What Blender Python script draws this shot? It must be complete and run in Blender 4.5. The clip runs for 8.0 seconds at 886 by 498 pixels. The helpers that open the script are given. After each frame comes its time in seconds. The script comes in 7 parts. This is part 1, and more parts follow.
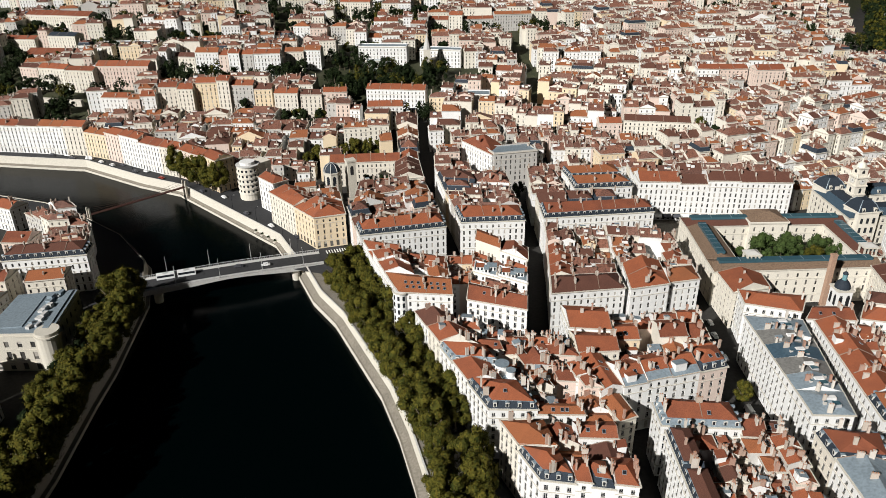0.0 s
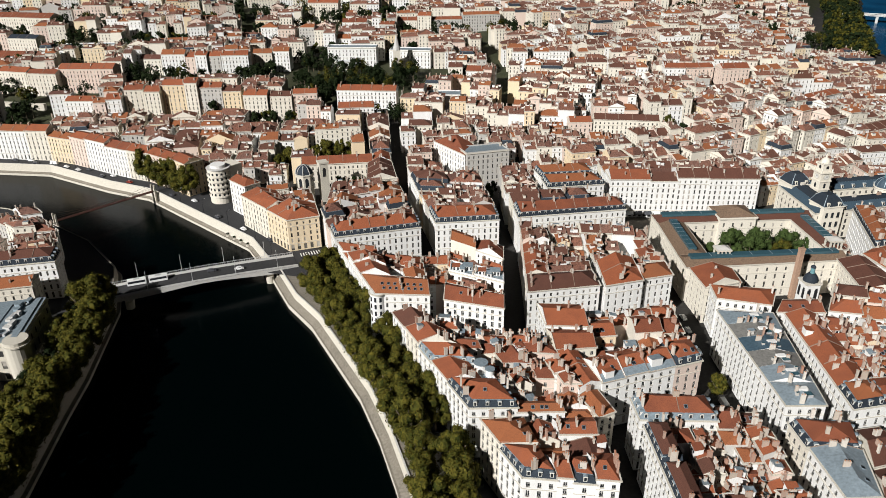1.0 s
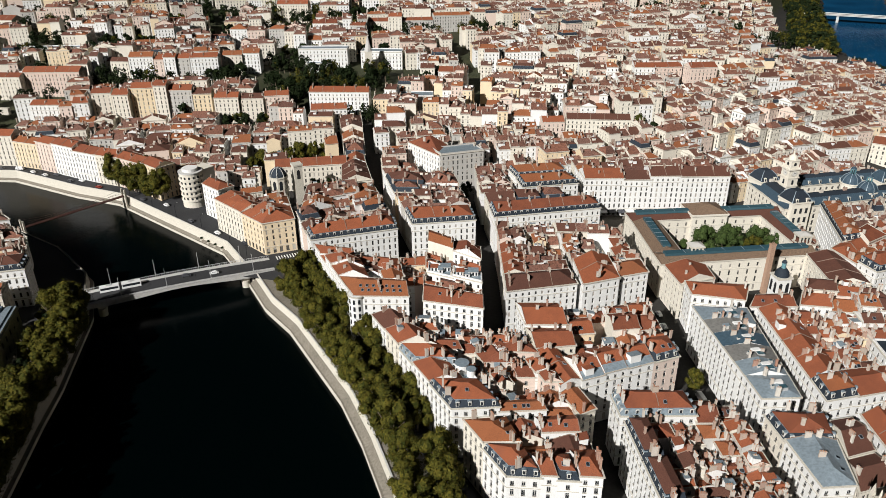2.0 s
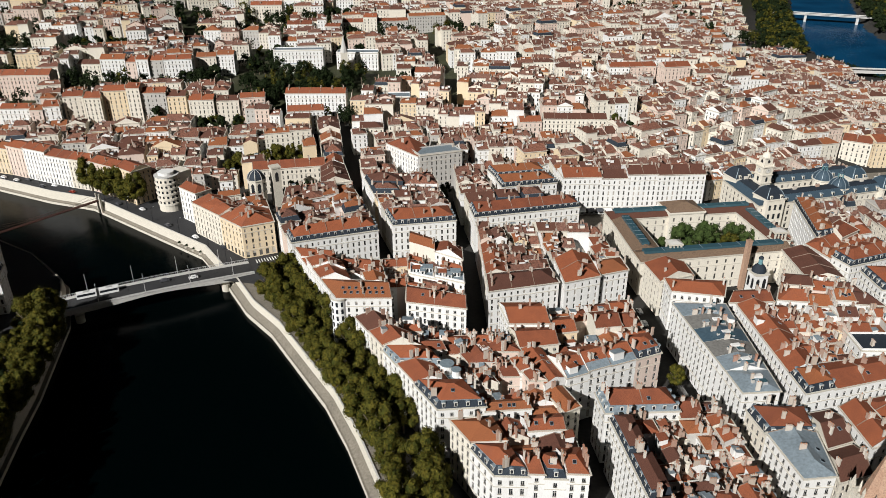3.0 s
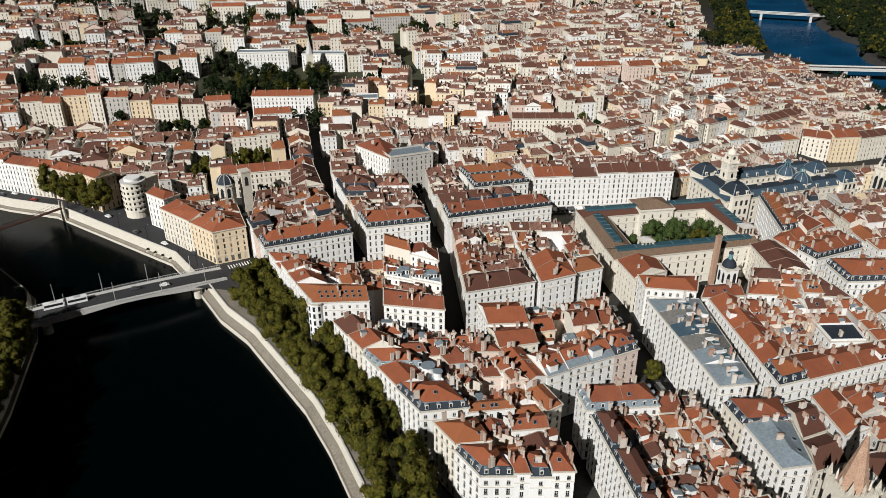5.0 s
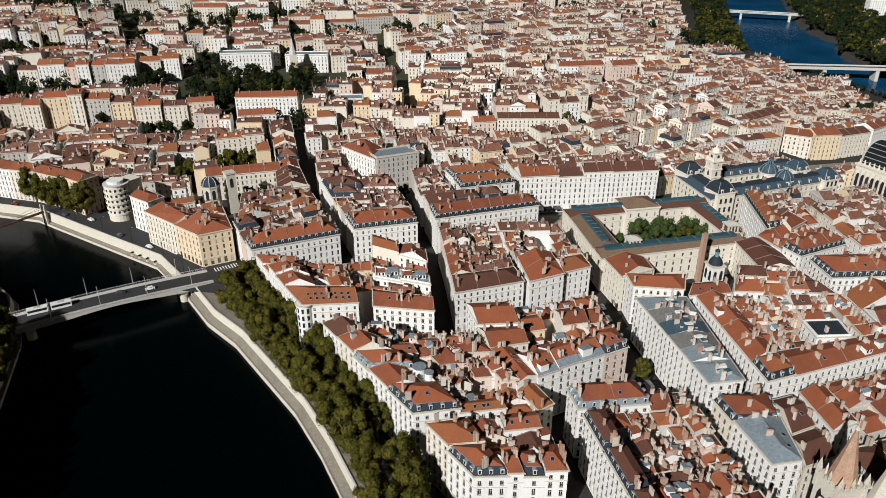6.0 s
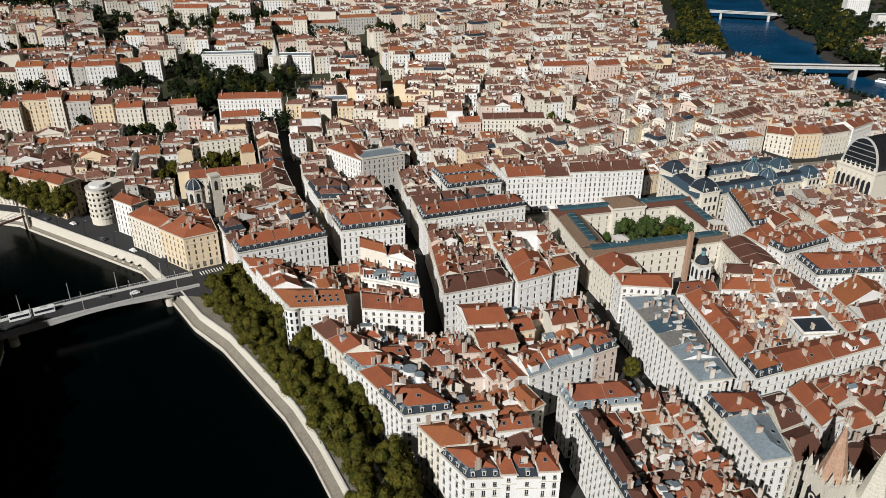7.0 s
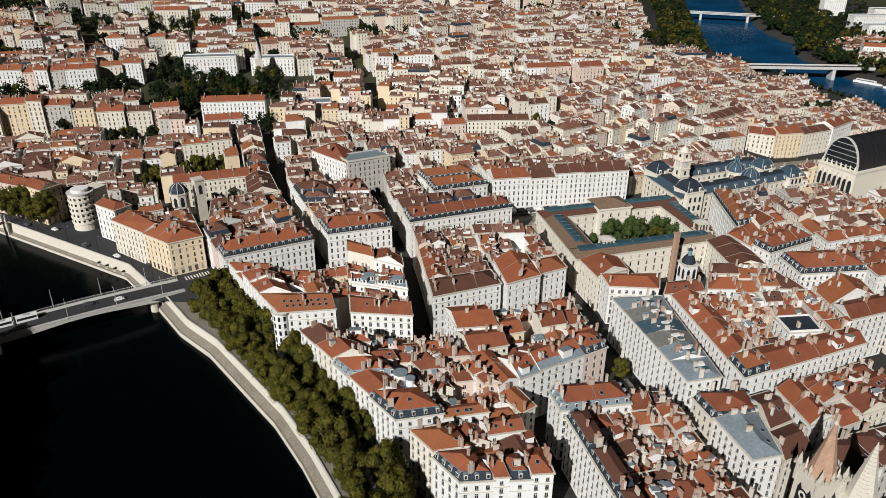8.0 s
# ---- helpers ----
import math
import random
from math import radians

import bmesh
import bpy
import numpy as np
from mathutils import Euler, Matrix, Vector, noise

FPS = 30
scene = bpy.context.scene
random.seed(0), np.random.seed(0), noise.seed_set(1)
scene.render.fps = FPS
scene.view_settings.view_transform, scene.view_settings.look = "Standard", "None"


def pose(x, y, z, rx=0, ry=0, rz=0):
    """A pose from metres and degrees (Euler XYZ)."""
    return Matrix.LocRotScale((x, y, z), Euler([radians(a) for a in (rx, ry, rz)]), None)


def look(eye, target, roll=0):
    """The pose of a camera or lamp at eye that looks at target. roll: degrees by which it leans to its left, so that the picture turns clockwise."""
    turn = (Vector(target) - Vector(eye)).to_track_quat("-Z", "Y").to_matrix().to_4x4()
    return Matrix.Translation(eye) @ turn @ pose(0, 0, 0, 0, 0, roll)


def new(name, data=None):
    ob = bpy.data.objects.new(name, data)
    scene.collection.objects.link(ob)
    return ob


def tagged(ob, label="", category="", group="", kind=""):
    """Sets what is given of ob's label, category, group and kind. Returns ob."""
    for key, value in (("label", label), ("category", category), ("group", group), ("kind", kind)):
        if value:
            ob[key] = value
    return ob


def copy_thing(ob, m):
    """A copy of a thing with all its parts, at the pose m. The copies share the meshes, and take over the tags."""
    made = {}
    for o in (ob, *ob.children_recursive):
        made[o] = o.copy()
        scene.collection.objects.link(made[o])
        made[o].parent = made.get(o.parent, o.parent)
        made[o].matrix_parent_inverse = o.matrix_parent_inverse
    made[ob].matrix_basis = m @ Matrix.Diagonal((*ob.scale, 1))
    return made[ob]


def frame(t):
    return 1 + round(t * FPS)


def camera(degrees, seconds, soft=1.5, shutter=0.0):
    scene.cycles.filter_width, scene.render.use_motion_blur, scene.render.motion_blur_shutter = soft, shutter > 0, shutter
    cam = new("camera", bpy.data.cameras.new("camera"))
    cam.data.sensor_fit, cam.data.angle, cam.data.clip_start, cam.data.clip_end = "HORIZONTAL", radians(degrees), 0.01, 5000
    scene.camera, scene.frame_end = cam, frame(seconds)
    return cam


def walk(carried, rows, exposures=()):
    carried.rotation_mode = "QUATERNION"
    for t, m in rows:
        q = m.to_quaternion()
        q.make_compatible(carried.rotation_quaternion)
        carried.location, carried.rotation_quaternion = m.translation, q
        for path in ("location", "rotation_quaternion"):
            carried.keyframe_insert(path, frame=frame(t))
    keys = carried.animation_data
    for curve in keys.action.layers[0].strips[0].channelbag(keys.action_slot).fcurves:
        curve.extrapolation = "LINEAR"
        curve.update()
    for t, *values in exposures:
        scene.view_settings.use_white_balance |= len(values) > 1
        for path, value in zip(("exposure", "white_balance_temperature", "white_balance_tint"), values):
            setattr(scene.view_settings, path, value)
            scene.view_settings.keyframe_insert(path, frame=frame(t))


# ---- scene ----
cam = camera(63.0, 8.0, soft=0.65)
# seconds, x, y, z, yaw, pitch, roll
ROWS = [
    (0.0, 0.00, 0.00, 166.18, 0.000, -26.230, -0.713),
    (0.5, -1.16, -0.09, 166.19, -1.308, -26.214, -0.612),
    (1.0, -2.29, -0.17, 166.20, -2.613, -26.208, -0.518),
    (1.5, -3.50, -0.20, 166.32, -3.878, -26.194, -0.421),
    (3.0, -7.29, -0.09, 167.04, -7.206, -26.193, -0.202),
    (3.5, -8.32, 0.11, 167.21, -8.051, -26.186, -0.169),
    (4.0, -9.52, 0.31, 167.40, -8.804, -26.178, -0.126),
    (4.5, -10.66, 0.54, 167.54, -9.534, -26.184, -0.092),
    (6.0, -13.87, 1.60, 167.73, -11.728, -26.199, 0.034),
    (6.5, -14.80, 2.19, 167.71, -12.458, -26.182, 0.088),
    (7.0, -15.77, 2.79, 167.75, -13.201, -26.166, 0.146),
    (7.5, -16.69, 3.47, 167.90, -13.951, -26.132, 0.192),
    (8.0, -17.66, 4.03, 168.09, -14.691, -26.073, 0.235),
]
walk(cam, [(t, pose(x, y, z, 0, 0, yaw) @ pose(0, 0, 0, 90 + pitch) @ pose(0, 0, 0, 0, 0, roll))
           for t, x, y, z, yaw, pitch, roll in ROWS], exposures=[(0.0, 0.42), (4.0, 0.26), (8.0, 0.18)])

# ---- light ----
SUN_EL, SUN_FROM = 32.0, (-0.675, -0.738)
az = math.atan2(SUN_FROM[0], SUN_FROM[1])
sky_world = bpy.data.worlds.new("sky")
scene.world = sky_world
sky_world.use_nodes = True
wn = sky_world.node_tree.nodes
sky = wn.new("ShaderNodeTexSky")
sky.sky_type, sky.sun_disc = "NISHITA", False
sky.sun_elevation, sky.sun_rotation = radians(SUN_EL), az
sky_world.node_tree.links.new(sky.outputs[0], wn["Background"].inputs[0])
wn["Background"].inputs[1].default_value = 0.0018
sun_data = bpy.data.lights.new("sun", "SUN")
sun_data.energy, sun_data.angle, sun_data.color = 5.0, radians(0.5), (1.0, 0.985, 0.955)
sun = new("sun", sun_data)
ce = math.cos(radians(SUN_EL))
sun.matrix_world = look((0, 0, 0), (-SUN_FROM[0] * ce, -SUN_FROM[1] * ce, -math.sin(radians(SUN_EL))))


# ---- materials ----
def material(name, rough=0.8, metal=0.0, spec=0.3):
    m = bpy.data.materials.new(name)
    m.use_nodes = True
    b = m.node_tree.nodes["Principled BSDF"]
    b.inputs["Roughness"].default_value = rough
    b.inputs["Metallic"].default_value = metal
    b.inputs["Specular IOR Level"].default_value = spec
    return m, m.node_tree.nodes, m.node_tree.links, b


def ramp(nodes, stops):
    r = nodes.new("ShaderNodeValToRGB")
    e = r.color_ramp.elements
    while len(e) < len(stops):
        e.new(0.5)
    for k, (p, c) in zip(e, stops):
        k.position, k.color = p, (*c, 1)
    return r


def grime(name, colours, scale=0.35, fine=4.0, rough=0.85, metal=0.0, spec=0.25, bump=0.3, dirt=0.35, squash=None, vary=0.5, island=False):
    """A surface whose colour runs along a ramp by the object's own random number and by two sizes of noise."""
    m, n, l, b = material(name, rough, metal, spec)
    co = n.new("ShaderNodeTexCoord")
    mp = n.new("ShaderNodeMapping")
    l.new(co.outputs["Object"], mp.inputs[0])
    if squash:
        mp.inputs["Scale"].default_value = squash
    big, small = n.new("ShaderNodeTexNoise"), n.new("ShaderNodeTexNoise")
    for t, s, d in ((big, scale, 4.0), (small, fine, 5.0)):
        t.inputs["Scale"].default_value, t.inputs["Detail"].default_value = s, d
        l.new(mp.outputs[0], t.inputs["Vector"])
    info = n.new("ShaderNodeNewGeometry" if island else "ShaderNodeObjectInfo")
    mix = n.new("ShaderNodeMath")
    mix.operation = "MULTIPLY_ADD"
    l.new(info.outputs["Random Per Island" if island else "Random"], mix.inputs[0])
    mix.inputs[1].default_value = vary
    sc = n.new("ShaderNodeMath")
    sc.operation = "MULTIPLY"
    l.new(big.outputs[0], sc.inputs[0])
    sc.inputs[1].default_value = 1.0 - vary
    l.new(sc.outputs[0], mix.inputs[2])
    k = len(colours) - 1
    r = ramp(n, [(i / max(k, 1), c) for i, c in enumerate(colours)])
    l.new(mix.outputs[0], r.inputs[0])
    dr = ramp(n, [(0.30, (1 - dirt,) * 3), (0.62, (1.0, 1.0, 1.0))])
    l.new(small.outputs[0], dr.inputs[0])
    mul = n.new("ShaderNodeMix")
    mul.data_type, mul.blend_type = "RGBA", "MULTIPLY"
    mul.inputs[0].default_value = 1.0
    l.new(r.outputs[0], mul.inputs[6])
    l.new(dr.outputs[0], mul.inputs[7])
    l.new(mul.outputs[2], b.inputs["Base Color"])
    if bump:
        bp = n.new("ShaderNodeBump")
        bp.inputs["Strength"].default_value, bp.inputs["Distance"].default_value = bump, 0.12
        l.new(small.outputs[0], bp.inputs["Height"])
        l.new(bp.outputs[0], b.inputs["Normal"])
    return m


WHITE = grime("white_plaster", [(0.564, 0.555, 0.536), (0.714, 0.710, 0.696), (0.620, 0.606, 0.578)], squash=(1, 1, 0.35), dirt=0.12, bump=0.12)
CREAM = grime("cream_plaster", [(0.58, 0.53, 0.44), (0.65, 0.61, 0.53), (0.55, 0.49, 0.41)], squash=(1, 1, 0.35), dirt=0.12, bump=0.12)
OCHRE = grime("ochre_plaster", [(0.60, 0.475, 0.315), (0.66, 0.54, 0.375), (0.57, 0.47, 0.335)], squash=(1, 1, 0.35), dirt=0.12, bump=0.12)
PINK = grime("pink_plaster", [(0.56, 0.43, 0.365), (0.62, 0.50, 0.43), (0.54, 0.445, 0.40)], squash=(1, 1, 0.35), dirt=0.12, bump=0.12)
GREY = grime("grey_plaster", [(0.40, 0.385, 0.36), (0.50, 0.48, 0.45)], squash=(1, 1, 0.35), dirt=0.12, bump=0.12)
STONE = grime("pale_limestone", [(0.50, 0.465, 0.395), (0.62, 0.58, 0.50)], scale=0.2, dirt=0.35)
TILE = grime("terracotta_tiles", [(0.097, 0.035, 0.023), (0.211, 0.067, 0.035), (0.309, 0.095, 0.043), (0.195, 0.081, 0.057)], scale=0.22, fine=4.5, dirt=0.38, bump=0.6)
# Muted tile tones for the joined far houses, tuned apart from TILE.
FARTILE = grime("far_tiles", [(0.096, 0.049, 0.038), (0.158, 0.074, 0.054), (0.241, 0.104, 0.068), (0.180, 0.095, 0.073), (0.268, 0.131, 0.093)], scale=0.3, fine=1.2, dirt=0.55, bump=0.5, island=True, vary=0.75)
ORANGE = grime("orange_tiles", [(0.235, 0.083, 0.037), (0.309, 0.106, 0.044), (0.224, 0.087, 0.041)], scale=0.22, fine=4.5, dirt=0.38, bump=0.6)
BROWN = grime("brown_tiles", [(0.076, 0.033, 0.024), (0.129, 0.054, 0.037), (0.092, 0.044, 0.031)], scale=0.22, fine=4.5, dirt=0.38, bump=0.6)
ZINC = grime("zinc_sheet", [(0.17, 0.215, 0.25), (0.25, 0.305, 0.345), (0.20, 0.245, 0.275)], scale=0.15, fine=1.2, rough=0.5, metal=0.2, spec=0.4, dirt=0.3, bump=0.1)
SLATE = grime("slate", [(0.018, 0.025, 0.035), (0.036, 0.047, 0.062)], scale=0.4, fine=4, rough=0.75, spec=0.2, dirt=0.4)
COPPER = grime("weathered_copper", [(0.10, 0.23, 0.26), (0.16, 0.30, 0.33)], scale=0.3, fine=2, rough=0.5, spec=0.4)
GLASS = grime("window_glass", [(0.012, 0.014, 0.017), (0.03, 0.034, 0.04)], scale=0.2, rough=0.08, spec=0.5, bump=0, dirt=0.3, island=True)
PANE = grime("curtained_window", [(0.030, 0.030, 0.031), (0.075, 0.072, 0.067), (0.18, 0.17, 0.155)], scale=0.2, rough=0.25, spec=0.5, bump=0, dirt=0.3, island=True, vary=0.85)
BLIND = grime("roller_blind", [(0.26, 0.235, 0.205), (0.42, 0.39, 0.35), (0.58, 0.56, 0.51)], rough=0.6, bump=0, island=True)
ROOFGLASS = grime("roof_glazing", [(0.035, 0.085, 0.11), (0.06, 0.125, 0.15)], scale=0.3, rough=0.2, spec=0.5, bump=0)
FRAME = grime("painted_wood", [(0.55, 0.54, 0.50), (0.68, 0.66, 0.62)], rough=0.6, bump=0)
CLAY = grime("clay_pot", [(0.36, 0.15, 0.08), (0.46, 0.22, 0.13)], island=True)
CHIM = grime("chimney_render", [(0.34, 0.16, 0.105), (0.40, 0.33, 0.27), (0.50, 0.455, 0.40), (0.60, 0.56, 0.50), (0.42, 0.34, 0.28), (0.33, 0.17, 0.12)], scale=0.5, dirt=0.22, vary=0.92)
FARCHIM = grime("weathered_chimneys", [(0.29, 0.14, 0.095), (0.36, 0.28, 0.22), (0.46, 0.40, 0.34), (0.55, 0.50, 0.44), (0.32, 0.17, 0.12)], scale=0.5, dirt=0.4, island=True, vary=0.85)
ASPHALT = grime("asphalt", [(0.03, 0.03, 0.032), (0.048, 0.048, 0.05)], scale=0.08, fine=1.5, dirt=0.3, vary=0)
PAVING = grime("quay_paving", [(0.15, 0.135, 0.11), (0.27, 0.24, 0.195)], scale=0.1, fine=1.2, dirt=0.35, vary=0)
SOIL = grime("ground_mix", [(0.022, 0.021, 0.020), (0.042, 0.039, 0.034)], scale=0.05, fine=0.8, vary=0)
CONCRETE = grime("pale_concrete", [(0.44, 0.43, 0.41), (0.54, 0.53, 0.51)], scale=0.3, fine=2, dirt=0.25)
DARKMETAL = grime("dark_metal", [(0.03, 0.03, 0.035), (0.05, 0.05, 0.055)], rough=0.45, metal=0.6, bump=0)
REDSTEEL = grime("rust_red_steel", [(0.05, 0.018, 0.014), (0.08, 0.03, 0.022)], rough=0.5, bump=0)
LAMPGREY = grime("galvanised_steel", [(0.5, 0.5, 0.5), (0.6, 0.6, 0.6)], rough=0.4, metal=0.3, bump=0)
PAINT = grime("road_paint", [(0.6, 0.6, 0.57), (0.75, 0.75, 0.72)], bump=0)
CARWHITE = grime("white_car_paint", [(0.7, 0.7, 0.7), (0.8, 0.8, 0.8)], rough=0.25, spec=0.5, bump=0, dirt=0.1)
CARDARK = grime("dark_car_paint", [(0.03, 0.035, 0.045), (0.10, 0.10, 0.11)], rough=0.25, spec=0.5, bump=0, dirt=0.1)
CARRED = grime("red_car_paint", [(0.25, 0.03, 0.02), (0.3, 0.05, 0.03)], rough=0.25, spec=0.5, bump=0, dirt=0.1)
RUBBER = grime("rubber", [(0.02, 0.02, 0.02), (0.03, 0.03, 0.03)], bump=0)
BARK = grime("bark", [(0.10, 0.08, 0.055), (0.17, 0.14, 0.10)], scale=1, fine=6)
# Ramp from gap-dark to sunlit yellow puts lit and shaded leaves into the colour.
LEAF = grime("plane_leaves", [(0.009, 0.014, 0.003), (0.033, 0.040, 0.007), (0.100, 0.086, 0.013), (0.110, 0.070, 0.013)], scale=0.22, fine=1.0, rough=0.8, spec=0.08, bump=0, island=True, vary=0.36, dirt=0.45)
DARKLEAF = grime("dark_leaves", [(0.007, 0.013, 0.005), (0.020, 0.030, 0.009)], scale=0.12, fine=1.0, rough=0.8, spec=0.08, bump=0, island=True, vary=0.6, dirt=0.35)
SLOPE = grime("overgrown_slope", [(0.016, 0.020, 0.010), (0.040, 0.044, 0.020), (0.062, 0.056, 0.036)], scale=0.06, fine=0.7, vary=0, dirt=0.5)
GARDENLEAF = grime("garden_leaves", [(0.018, 0.034, 0.010), (0.047, 0.072, 0.020), (0.078, 0.104, 0.034)], scale=0.15, fine=1.0, rough=0.8, spec=0.08, bump=0, island=True, vary=0.45, dirt=0.4)
GRASS = grime("grass", [(0.05, 0.07, 0.02), (0.09, 0.11, 0.035)], scale=0.1, fine=1.5, vary=0)
LEAD = grime("lead_sheet", [(0.17, 0.165, 0.155), (0.25, 0.245, 0.23)], scale=0.15, fine=1.2, rough=0.6, metal=0.1, dirt=0.35, bump=0.1)
DEEPZINC = grime("blue_zinc_sheet", [(0.045, 0.085, 0.12), (0.075, 0.125, 0.165)], scale=0.15, fine=1.2, rough=0.5, metal=0.2, spec=0.4, dirt=0.3, bump=0.1)
BLUESLATE = grime("blue_slate", [(0.030, 0.056, 0.080), (0.055, 0.088, 0.12)], scale=0.4, fine=4, rough=0.7, spec=0.3, dirt=0.4)
TAN = grime("tan_tiles", [(0.172, 0.115, 0.078), (0.241, 0.161, 0.109)], scale=0.25, fine=2.0, dirt=0.5)
COPING = grime("coping_tiles", [(0.20, 0.125, 0.09), (0.33, 0.26, 0.21)], scale=0.5, dirt=0.3)
PALACE = grime("palace_limestone", [(0.62, 0.575, 0.49), (0.70, 0.655, 0.57)], scale=0.2, dirt=0.18)
BRICK = grime("spire_brick", [(0.34, 0.20, 0.135), (0.47, 0.32, 0.23)], scale=0.6, fine=3, dirt=0.4, island=True)

WATER, wn_, wl_, wb_ = material("river_water", 0.18, 0.0, 0.05)
wc = wn_.new("ShaderNodeTexCoord")
wt = wn_.new("ShaderNodeTexNoise")
wt.inputs["Scale"].default_value, wt.inputs["Detail"].default_value = 0.35, 5.0
wl_.new(wc.outputs["Object"], wt.inputs["Vector"])
wbp = wn_.new("ShaderNodeBump")
wbp.inputs["Strength"].default_value, wbp.inputs["Distance"].default_value = 0.12, 0.25
wl_.new(wt.outputs[0], wbp.inputs["Height"])
wl_.new(wbp.outputs[0], wb_.inputs["Normal"])
wb_.inputs["Base Color"].default_value = (0.0002, 0.0012, 0.0013, 1)

# The blue of reflected sky is put into the base colour.
RHONE_WATER, rn_, rl_, rb_ = material("sky_tinted_water", 0.25, 0.0, 0.05)
rc = rn_.new("ShaderNodeTexCoord")
rt = rn_.new("ShaderNodeTexNoise")
rt.inputs["Scale"].default_value, rt.inputs["Detail"].default_value = 0.02, 6.0
rl_.new(rc.outputs["Object"], rt.inputs["Vector"])
rr = ramp(rn_, [(0.35, (0.0015, 0.034, 0.085)), (0.7, (0.004, 0.058, 0.135))])
rl_.new(rt.outputs[0], rr.inputs[0])
rl_.new(rr.outputs[0], rb_.inputs["Base Color"])


# ---- mesh tools ----
class Build:
    """Collects faces with their materials, and links them as one mesh object."""

    def __init__(self):
        self.v, self.f, self.k, self.mats, self.slot = [], [], [], [], {}

    def face(self, pts, mat):
        k = self.slot.get(mat)
        if k is None:
            k = self.slot[mat] = len(self.mats)
            self.mats.append(mat)
        n = len(self.v)
        self.v.extend(tuple(p) for p in pts)
        self.f.append(tuple(range(n, n + len(pts))))
        self.k.append(k)

    def prism(self, base, z0, z1, mat, top=None, inset=0.0, cap=True):
        """An upright prism on the plan's corners, counter-clockwise, whose top may draw in towards the middle."""
        cx = sum(p[0] for p in base) / len(base)
        cy = sum(p[1] for p in base) / len(base)
        up = [(cx + (p[0] - cx) * (1 - inset), cy + (p[1] - cy) * (1 - inset), z1) for p in base]
        lo = [(p[0], p[1], z0) for p in base]
        n = len(base)
        for i in range(n):
            self.face([lo[i], lo[(i + 1) % n], up[(i + 1) % n], up[i]], mat)
        if cap:
            self.face(up, top or mat)

    def box(self, c, size, z0, z1, ang=0.0, mat=None, inset=0.0, top=None):
        self.prism(rect(c, size, ang), z0, z1, mat, top, inset)

    def ring(self, c, r, z0, z1, mat, n=16, r1=None, cap=True, sx=1.0):
        r1 = r if r1 is None else r1
        a = [(2 * math.pi * i / n) for i in range(n)]
        lo = [(c[0] + r * math.cos(t) * sx, c[1] + r * math.sin(t), z0) for t in a]
        up = [(c[0] + r1 * math.cos(t) * sx, c[1] + r1 * math.sin(t), z1) for t in a]
        for i in range(n):
            j = (i + 1) % n
            self.face([lo[i], lo[j], up[j], up[i]], mat)
        if cap and r1 > 0.01:
            self.face(up, mat)

    def dome(self, c, r, z0, h, mat, n=16, steps=6, flat=0.0):
        for k in range(steps):
            a0, a1 = math.pi / 2 * k / steps, math.pi / 2 * (k + 1) / steps
            self.ring(c, max(r * math.cos(a0), flat), z0 + h * math.sin(a0), z0 + h * math.sin(a1), mat, n, max(r * math.cos(a1), flat, 0.001), cap=False)

    def bar(self, a, b, w, mat, up=(0, 0, 1), t=None):
        """A square bar from a to b."""
        a, b = Vector(a), Vector(b)
        d = (b - a).normalized()
        s = d.cross(Vector(up))
        if s.length < 1e-4:
            s = Vector((1, 0, 0))
        s.normalize()
        u = s.cross(d) * (t or w) / 2
        s = s * w / 2
        p = [a - s - u, a + s - u, a + s + u, a - s + u]
        q = [x + (b - a) for x in p]
        for i in range(4):
            j = (i + 1) % 4
            self.face([p[i], p[j], q[j], q[i]], mat)
        self.face(q, mat)
        self.face(p[::-1], mat)

    def mesh(self, name):
        me = bpy.data.meshes.new(name)
        me.from_pydata(self.v, [], self.f)
        for m in self.mats:
            me.materials.append(m)
        me.polygons.foreach_set("material_index", self.k)
        me.update()
        return me


def rect(c, size, ang=0.0):
    """Four corners, counter-clockwise, of a turned rectangle."""
    ca, sa = math.cos(ang), math.sin(ang)
    out = []
    for sx, sy in ((-1, -1), (1, -1), (1, 1), (-1, 1)):
        x, y = sx * size[0] / 2, sy * size[1] / 2
        out.append((c[0] + x * ca - y * sa, c[1] + x * sa + y * ca))
    return out


def part(name, b, parent=None, label=""):
    """Links a Build, or a ready mesh, as one object, under a thing where one is given."""
    me = b.mesh(name) if isinstance(b, Build) else b
    ob = new(name, me)
    if parent:
        ob.parent = parent
        ob.matrix_parent_inverse = parent.matrix_basis.inverted()
    return tagged(ob, label)


def shared(name, me, m, parent):
    """One more object on a mesh that others use too, at the world pose m, under a thing."""
    ob = new(name, me)
    ob.parent = parent
    ob.matrix_parent_inverse = parent.matrix_basis.inverted()
    ob.matrix_basis = m
    return ob


def base(name, x, y, z, label="", category="", group=""):
    ob = new(name)
    ob.matrix_basis = pose(x, y, z)
    return tagged(ob, label, category, group)


def lerp(a, b, t):
    return tuple(p + (q - p) * t for p, q in zip(a, b))


def on(quad, u, v):
    """The point at u, v of a plan quad (south-west, south-east, north-east, north-west)."""
    return lerp(lerp(quad[0], quad[1], u), lerp(quad[3], quad[2], u), v)


def smooth(a, b, x):
    t = min(1.0, max(0.0, (x - a) / (b - a)))
    return t * t * (3 - 2 * t)


